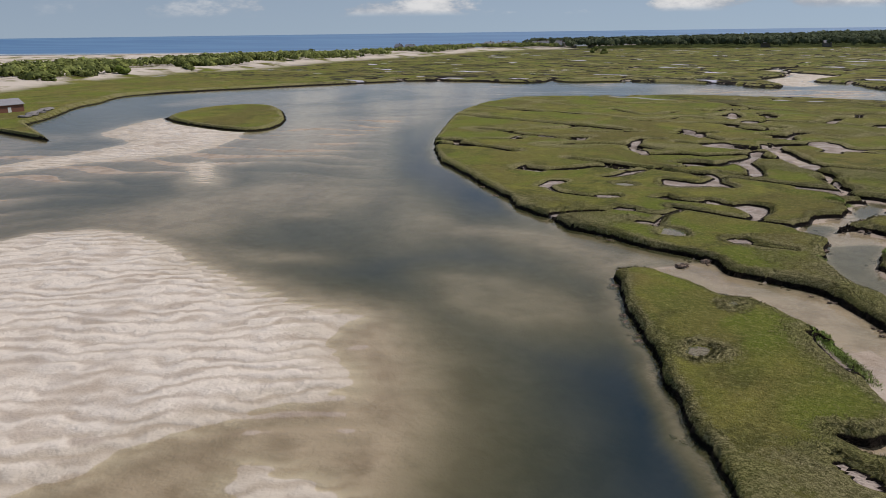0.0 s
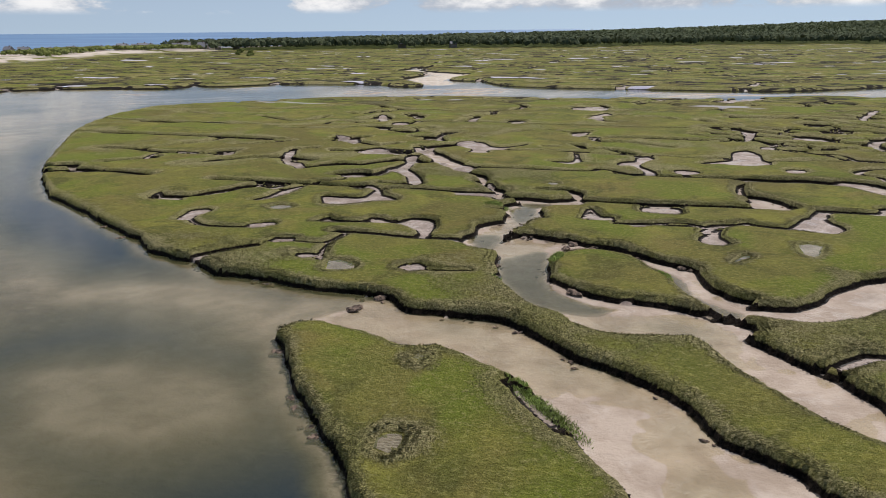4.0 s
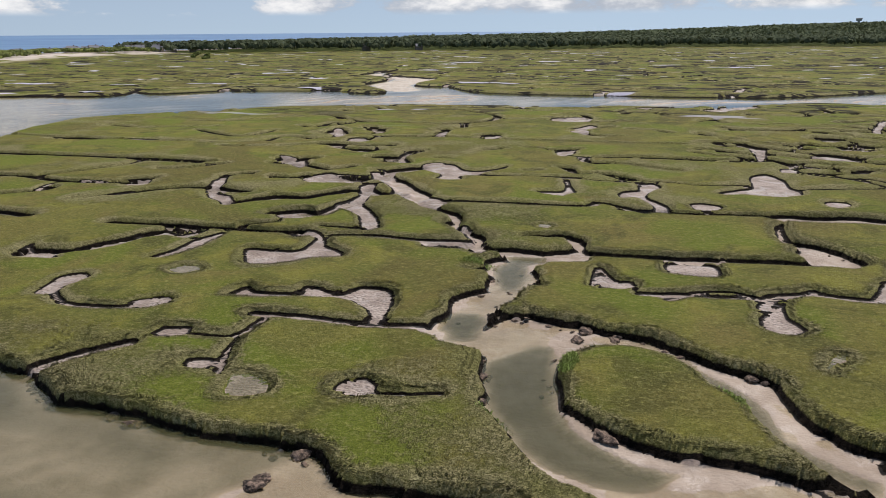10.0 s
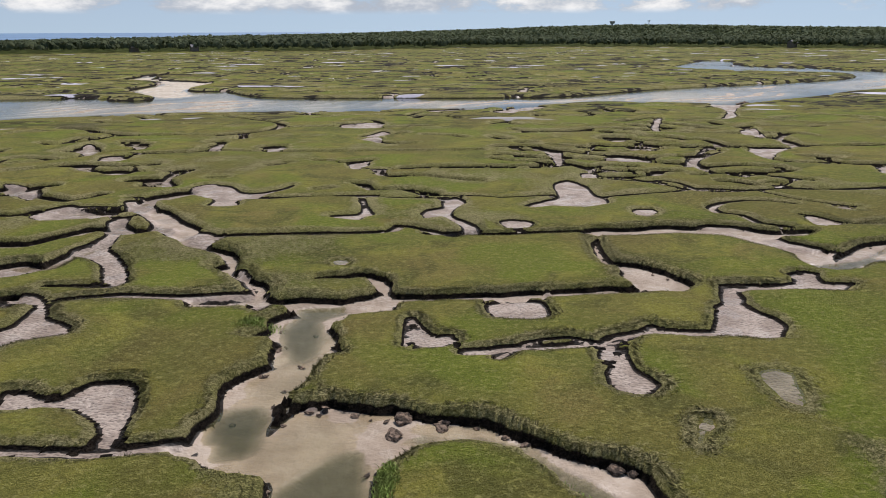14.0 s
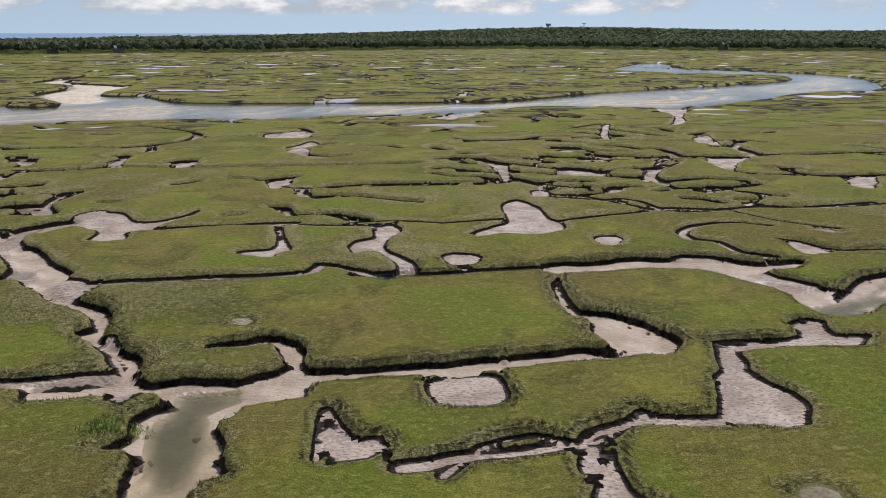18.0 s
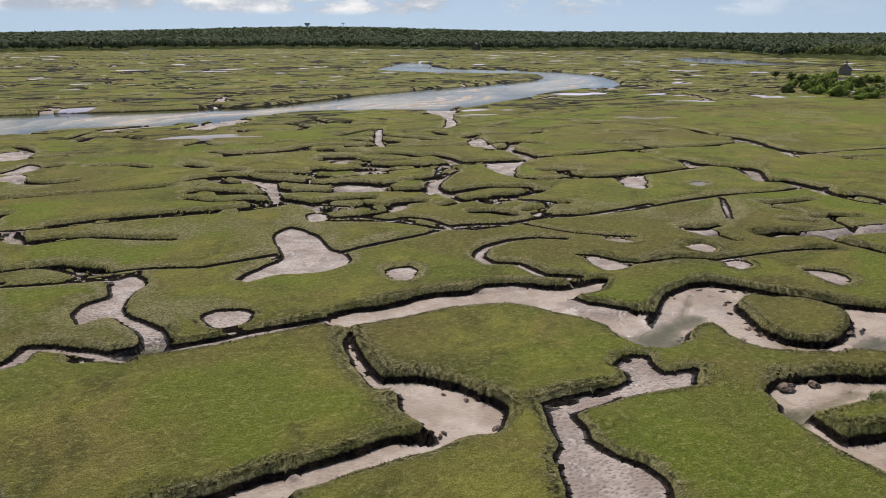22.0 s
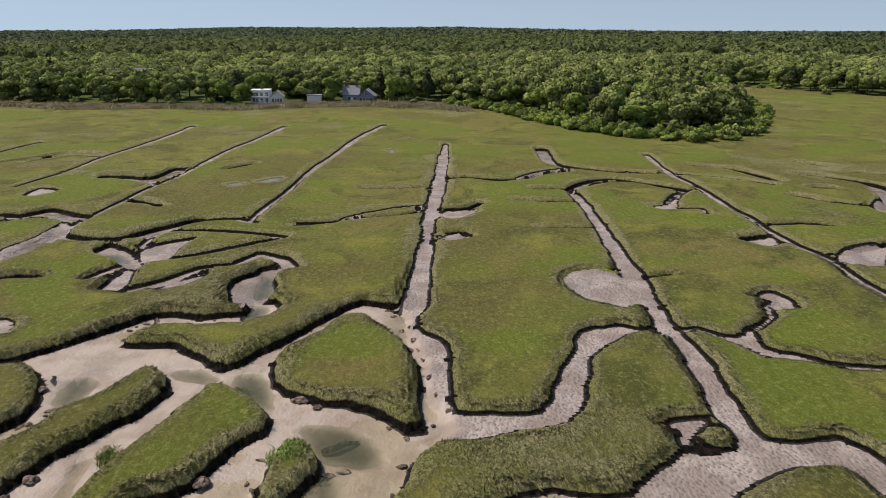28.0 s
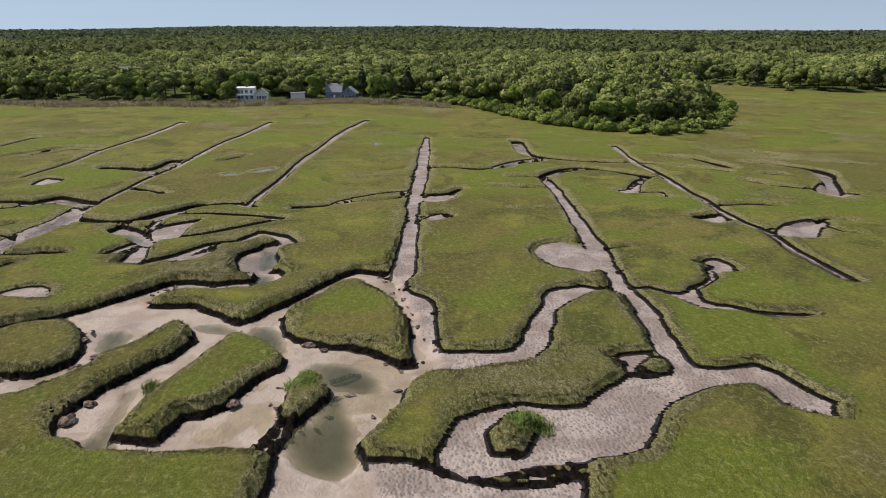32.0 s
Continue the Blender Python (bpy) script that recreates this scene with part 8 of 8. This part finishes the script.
def gable_roof(x0, x1, y0, y1, z, ridge, along="y", over=0.35, thick=0.18):
    """Two sloping slabs with eaves."""
    bm = bmesh.new()
    if along == "y":
        m, run = (x0 + x1) / 2, (x1 - x0) / 2
        drop = over * (ridge - z) / run
        prof = [((x0 - over, z - drop), (m, ridge)), ((m, ridge), (x1 + over, z - drop))]
        ends = (y0 - over, y1 + over)
        spot = lambda p, e, dz: (p[0], e, p[1] + dz)  # noqa: E731
    else:
        m, run = (y0 + y1) / 2, (y1 - y0) / 2
        drop = over * (ridge - z) / run
        prof = [((y0 - over, z - drop), (m, ridge)), ((m, ridge), (y1 + over, z - drop))]
        ends = (x0 - over, x1 + over)
        spot = lambda p, e, dz: (e, p[0], p[1] + dz)  # noqa: E731
    for a, b in prof:
        c = [bm.verts.new(spot(p, e, dz)) for dz in (0.02, thick) for e in ends for p in (a, b)]
        for f in ((0, 1, 3, 2), (4, 6, 7, 5), (0, 4, 5, 1), (2, 3, 7, 6), (0, 2, 6, 4), (1, 5, 7, 3)):
            bm.faces.new([c[i] for i in f])
    bmesh.ops.recalc_face_normals(bm, faces=bm.faces)
    return bm


def house_window(parent, x, y, z, w, h, mat=None):
    """A window in a front that faces -x: frame, pane and cross bar."""
    frame_part = put("window", box(x - 0.07, x, y - w / 2 - 0.09, y + w / 2 + 0.09, z - 0.09, z + h + 0.09), mat or WHITE, parent)
    put("pane", box(x - 0.085, x - 0.072, y - w / 2, y + w / 2, z, z + h), GLASS, frame_part)
    put("glazing_bar", box(x - 0.10, x - 0.086, y - 0.03, y + 0.03, z, z + h), mat or WHITE, frame_part)


def rail(parent, x0, y0, y1, z):
    put("handrail", box(x0 - 0.05, x0 + 0.05, y0, y1, z + 0.95, z + 1.03), WHITE, parent)
    put("bottom_rail", box(x0 - 0.03, x0 + 0.03, y0, y1, z + 0.12, z + 0.17), WHITE, parent)
    n = int((y1 - y0) / 1.2)
    for i in range(n + 1):
        y = y0 + (y1 - y0) * i / n
        put("baluster", box(x0 - 0.04, x0 + 0.04, y - 0.04, y + 0.04, z, z + 0.98), WHITE, parent)


def white_house():
    top = new("white_house")
    put("wall", box(0, 8, -0.5, 8.0, -0.5, 6.0), WHITE, top)
    put("roof", box(-0.4, 8.4, -0.52, 8.4, 6.003, 6.28, 0.05), WHITE, top, "flat white roof edge")
    put("wing_wall", gabled(-0.8, 7, -6.2, -0.503, -0.5, 3.2, 5.6, "x"), WHITE, top)
    put("wing_roof", gable_roof(-0.8, 7, -6.2, -0.503, 3.2, 5.6, "x"), SHINGLE, top, "grey shingle gable roof")
    deck = put("deck", box(-3.2, -0.02, -0.4, 8.2, 0.45, 0.7), WHITE, top)
    rail(deck, -3.1, -0.3, 8.1, 0.7)
    balcony = put("balcony", box(-2.2, -0.02, 0.0, 8.1, 3.15, 3.35), WHITE, top)
    rail(balcony, -2.1, 0.1, 8.0, 3.35)
    for y in (0.3, 2.8, 5.4, 7.8):
        put("post", box(-2.15, -1.98, y - 0.08, y + 0.08, 0.703, 3.147), WHITE, top)
    for y in (1.2, 3.4, 5.6, 7.0):
        house_window(top, 0, y, 0.9, 1.2, 1.6)
        house_window(top, 0, y, 3.6, 1.1, 1.5)
    for y in (-5.2, -4.0, -2.8, -1.6):
        house_window(top, -0.8, y, 0.9, 0.8, 1.5)
    put("chimney", box(3, 3.9, 3, 3.8, 6.283, 7.5), BRICK, top)
    return tagged(top, "two-storey white clapboard house with balcony facing the marsh", "house")


def grey_house():
    top = new("grey_house")
    put("wall", gabled(0, 9, -4.0, 4.0, -0.5, 3.0, 6.0, "x"), BLUEGREY, top)
    put("roof", gable_roof(0, 9, -4.0, 4.0, 3.0, 6.0, "x", 0.45), SHINGLE, top, "pale grey shingle gable roof")
    put("wing_wall", gabled(4, 10, 4.003, 12, -0.5, 3.6, 7.4, "y"), BLUEGREY, top)
    put("wing_roof", gable_roof(4, 10, 4.003, 12, 3.6, 7.4, "y", 0.4), SHINGLE, top, "pale grey shingle gable roof")
    for y in (-2.4, -0.8, 0.8, 2.4):
        house_window(top, 0, y, 0.7, 1.1, 1.4)
    house_window(top, 0, 0, 3.7, 1.0, 1.0)
    for y in (6, 9):
        house_window(top, 4, y, 0.9, 1.2, 1.4)
    put("door", box(3.93, 3.998, 7.1, 8.0, -0.1, 2.0), WHITE, top, "white painted door")
    put("chimney", box(6.6, 7.5, 5.2, 6.1, 6.6, 9.0), BRICK, top)
    put("chimney", box(6.6, 7.5, 10.4, 11.3, 6.6, 9.0), BRICK, top)
    return tagged(top, "blue-grey shingled house with grey gable roofs among trees", "house")


def garage():
    top = new("garage")
    put("wall", box(0, 6, -3.2, 3.2, -0.5, 2.8), WHITE, top)
    put("roof", box(-0.4, 6.4, -3.6, 3.6, 2.803, 3.1, 0.05), SHINGLE, top, "low grey roof")
    put("door", box(-0.06, -0.003, -2.6, -0.3, -0.3, 2.0), WHITE, top)
    put("door", box(-0.06, -0.003, 0.3, 2.6, -0.3, 2.0), WHITE, top)
    return tagged(top, "small white garage with a low roof beside shrubs", "garage")


def dormer_house():
    top = new("dormer_house")
    put("wall", gabled(0, 8, -8, 8, -0.5, 4.6, 8.6, "y"), WHITE, top)
    put("roof", gable_roof(0, 8, -8, 8, 4.6, 8.6, "y", 0.45), SHINGLE, top, "long grey shingle roof")
    for y in (-3.4, 0.8, 5.0):
        d = put("dormer", gabled(0.6, 3.4, y - 1.1, y + 1.1, 5.0, 6.4, 7.3, "x"), WHITE, top)
        house_window(d, 0.6, y, 5.5, 0.9, 0.9)
    for y in (-6, -3, 0, 3, 6):
        house_window(top, 0, y, 1.0, 1.2, 1.5)
    put("chimney", box(4.5, 5.5, -2, -1, 8.0, 10.0), BRICK, top)
    return tagged(top, "long white house with grey dormered roof behind a tree", "house")


def stand(ob, x, y, turn=0.0, size=1.0, lift=0.0):
    ob.matrix_basis = pose(x, y, float(height(x, y)[0]) + lift, 0, 0, turn) @ Matrix.Scale(size, 4)
    return ob


stand(white_house(), 296, 126, 4, 0.82)
stand(grey_house(), 301, 90, -6, 0.8)
stand(garage(), 302, 110, 3, 0.85)
stand(dormer_house(), 342, 143, 0, 0.9)
stand(dormer_house(), 372, 205, 12)


def beach_house():
    top = new("beach_house")
    put("wall", gabled(0, 8, -5, 5, -1.0, 5.0, 8.4, "y"), CEDAR, top)
    put("roof", gable_roof(0, 8, -5, 5, 5.0, 8.4, "y", 0.5, 0.25), SHINGLE, top)
    for y in (-3, 0, 3):
        house_window(top, 0, y, 0.9, 1.4, 1.5)
        house_window(top, 0, y, 3.2, 1.2, 1.3)
    put("chimney", box(3.6, 4.6, 2, 3, 7.8, 9.6), BRICK, top)
    return tagged(top, "weathered cedar beach house with a grey gable roof", "house", "houses along the beach")


first = stand(beach_house(), -560, 1045, -70)
r = np.random.RandomState(21)
for i in range(23):
    t = (i + 1) / 24
    x, y = -560 - 360 * t + r.uniform(-8, 8), 1045 - 60 * t + r.uniform(-28, 14)
    copy_thing(first, pose(x, y, float(height(x, y)[0]), 0, 0, -70 + r.uniform(-40, 40)) @ Matrix.Scale(r.uniform(0.8, 1.35), 4))
for x, y, size in ((-318, 1112, 1.1), (-240, 1125, 1.0), (640, 1120, 1.2), (760, 1150, 1.3), (1010, 900, 1.3), (1060, 700, 1.2), (480, 380, 0.9)):
    copy_thing(first, pose(x, y, float(height(x, y)[0]), 0, 0, -60) @ Matrix.Scale(size, 4))


def water_tower():
    top = new("water_tower")
    bm = bmesh.new()
    bmesh.ops.create_cone(bm, cap_ends=True, segments=20, radius1=11, radius2=15, depth=12, matrix=Matrix.Translation((0, 0, 30)))
    put("tank", bm, STEEL, top)
    bm = bmesh.new()
    bmesh.ops.create_cone(bm, cap_ends=True, segments=20, radius1=15.2, radius2=13, depth=2, matrix=Matrix.Translation((0, 0, 37.01)))
    put("roof", bm, STEEL, top)
    bm = bmesh.new()
    bmesh.ops.create_cone(bm, cap_ends=True, segments=16, radius1=6, radius2=5, depth=25.9, matrix=Matrix.Translation((0, 0, 11)))
    put("column", bm, STEEL, top)
    return tagged(top, "pale water tower on the wooded ridge far off", "water tower")


stand(water_tower(), 816, 2468, 0, 0.62, 6)
mast = new("radio_mast")
put("shaft", box(-1, 1, -1, 1, -2, 30), STEEL, mast)
put("crossarm", box(-6, 6, -0.6, 0.6, 27, 29), STEEL, mast)
tagged(stand(mast, 930, 2440), "thin pale radio mast above the wooded ridge", "mast")


def lump_mesh(seed, mat, name):
    bm = bmesh.new()
    bmesh.ops.create_icosphere(bm, subdivisions=3, radius=1.0)
    rr = random.Random(seed)
    off = Vector((rr.uniform(0, 50), rr.uniform(0, 50), rr.uniform(0, 50)))
    for v in bm.verts:
        n = noise.noise(v.co * 1.3 + off) * 0.45 + noise.noise(v.co * 3.5 + off) * 0.22
        v.co = v.co * (1 + n)
        v.co.z *= 0.42
        v.co.x *= 1.25
    me = bpy.data.meshes.new(name)
    bm.to_mesh(me)
    bm.free()
    me.materials.append(mat)
    return me


PEAT = material("slumped_peat", lambda k: finish(k, principled(k, k.mix(k.ramp(k.noise(place(k), 2.4, 5.0, 0.65), 0.4, 0.65), (0.045, 0.034, 0.026), (0.26, 0.19, 0.14)), 0.9, k.noise(place(k), 5.0, 4.0), 0.9, 0.12)))
lumps = [lump_mesh(i, PEAT, "peat_block") for i in range(5)]
BLOCKS = [(-22.9, 57.3), (-21.6, 56.5), (-21.4, 57.8), (-33.4, 62.0), (-34.7, 62.5), (-37.7, 62.9), (-9.9, 76.6), (-8.8, 72.6), (-8.6, 68.7), (-3.2, 82.2), (-0.4, 83.0),
          (1.8, 81.0), (0.8, 80.2), (11.2, 73.8), (12.1, 73.3), (5.2, 79.0), (-0.8, 63.0), (0.3, 62.8), (-20.1, 35.9), (-18.6, 34.7), (-17.4, 33.4), (-16.6, 32.6),
          (-26.9, 45.4), (-22.7, 57.4), (-68.9, 78.6), (-77.9, 86.7), (-64.5, 75.9), (54.6, 98.0), (52.0, 98.6), (65.5, 103.6), (65.9, 103.1), (54.9, 88.1), (62.8, 84.7), (61.6, 83.3)]
for i, (x, y) in enumerate(BLOCKS):
    ob = new("peat_block", lumps[i % 5])
    size = r.uniform(0.3, 0.62)
    x, y = min(((x + 1.4 * math.cos(a), y + 1.4 * math.sin(a)) for a in np.arange(0, 6.28, 0.52)), key=lambda q: abs(float(height(*q)[0]) + 1.04))
    ob.matrix_basis = pose(x, y, float(height(x, y)[0]) + 0.22 * size, r.uniform(-12, 12), r.uniform(-12, 12), r.uniform(0, 360)) @ Matrix.Scale(size, 4)
    tagged(ob, "slumped block of brown peat at the creek bank", "peat block", "peat blocks along the creeks")
foot = (cut_in > 1.9 * BANK) & (cut_in < 4.0 * BANK) & (Z < -0.6) & (sandy > 0.4) & (edge < 0.05) & (np.minimum(np.hypot(XX + 22, YY - 58), np.hypot(XX - 52, YY - 84)) < 46) & (vnoise(XX, YY, 9.0, 3) > 0.58)
rows, cols = np.nonzero(foot)
for i in r.choice(len(rows), 150, replace=False):
    x, y = XX[rows[i], cols[i]], YY[rows[i], cols[i]]
    ob = new("peat_block", lumps[i % 5])
    ob.matrix_basis = pose(x, y, Z[rows[i], cols[i]] + 0.04, r.uniform(-20, 20), r.uniform(-20, 20), r.uniform(0, 360)) @ Matrix.Diagonal((*r.uniform(0.10, 0.34, 2), r.uniform(0.12, 0.26), 1))
    tagged(ob, "slumped block of brown peat at the creek bank", "peat block", "peat blocks along the creeks")
ob = new("peat_block", lumps[2])
ob.matrix_basis = pose(138.4, 300.7, float(height(138.4, 300.7)[0]) + 1.0, 0, 0, 40) @ Matrix.Scale(2.6, 4)
tagged(ob, "large dark slumped peat block standing in the river edge", "peat block", "peat blocks along the creeks")


def log_mesh():
    verts, faces = [], []
    bends = [(-1.9, 0.1, 0.02), (-0.8, -0.1, 0.10), (0.5, 0.06, 0.12), (1.8, -0.12, 0.0)]
    for a, b, ra, rb in zip(bends, bends[1:], (0.26, 0.34, 0.30), (0.34, 0.30, 0.15)):
        limb(verts, faces, a, b, ra, rb, 9)
    limb(verts, faces, (0.4, 0, 0.15), (0.7, 0.5, 0.45), 0.10, 0.05, 6)
    return mesh_of("driftwood_log", verts, faces, PEAT, True)


log = new("driftwood_log", log_mesh())
log.matrix_basis = pose(58.1, 80.5, float(height(58.1, 80.5)[0]) + 0.30, 0, 0, -62) @ Matrix.Scale(0.72, 4)
tagged(log, "dark waterlogged driftwood lying in a tidal pool", "driftwood")


def shack():
    top = new("boat_shack")
    put("wall", gabled(0, 7, -5, 5, -0.8, 2.8, 4.6, "y"), RUST, top)
    put("roof", gable_roof(0, 7, -5, 5, 2.8, 4.6, "y", 0.4), SHINGLE, top, "grey shingle roof")
    put("door", box(6.996, 7.06, -1, 0.2, -0.3, 1.9), WHITE, top)
    put("landing", box(7.1, 10, -6, 6, -0.55, -0.25), CEDAR, top, "weathered plank landing")
    for y in (-5.5, 0, 5.5):
        put("pile", box(9.6, 9.9, y - 0.15, y + 0.15, -3.0, -0.553), CEDAR, top)
    return tagged(top, "red-brown boat shack with grey roof above the river", "shack")


stand(shack(), -293, 82, 8)
stones = [lump_mesh(30 + i, STONE, "boulder") for i in range(3)]
for i in range(16):
    x, y = -262 - 1.5 * i + r.uniform(-1.5, 1.5), 78 + 1.1 * i + r.uniform(-2, 2)
    ob = new("boulder", stones[i % 3])
    ob.matrix_basis = pose(x, y, float(height(x, y)[0]) + 0.35, 0, 0, r.uniform(0, 360)) @ Matrix.Scale(r.uniform(0.8, 1.6), 4)
    tagged(ob, "grey-brown boulder on the river bank below the shack", "boulder", "boulders below the shack")

# ---- still ponds on the marsh ----
for depth, pts in PANS:
    if depth <= 0.45:
        c = pts.mean(0)
        ring = rounded(c + (pts - c) * 0.98, True, 0.8)
        if np.sum(ring[:, 0] * np.roll(ring[:, 1], -1) - np.roll(ring[:, 0], -1) * ring[:, 1]) < 0:
            ring = ring[::-1]
        verts = [(*c, -0.13)] + [(px, py, -0.13) for px, py in ring]
        me = mesh_of("marsh_pond", verts, [(0, i + 1, (i + 1) % len(ring) + 1) for i in range(len(ring))], WATER)
        me.attributes.new("depth", "FLOAT", "POINT").data.foreach_set("value", np.full(len(verts), 0.22, np.float32))
        tagged(new("marsh_pond", me), "small still pond reflecting the sky on the marsh", "pond", "ponds on the marsh")
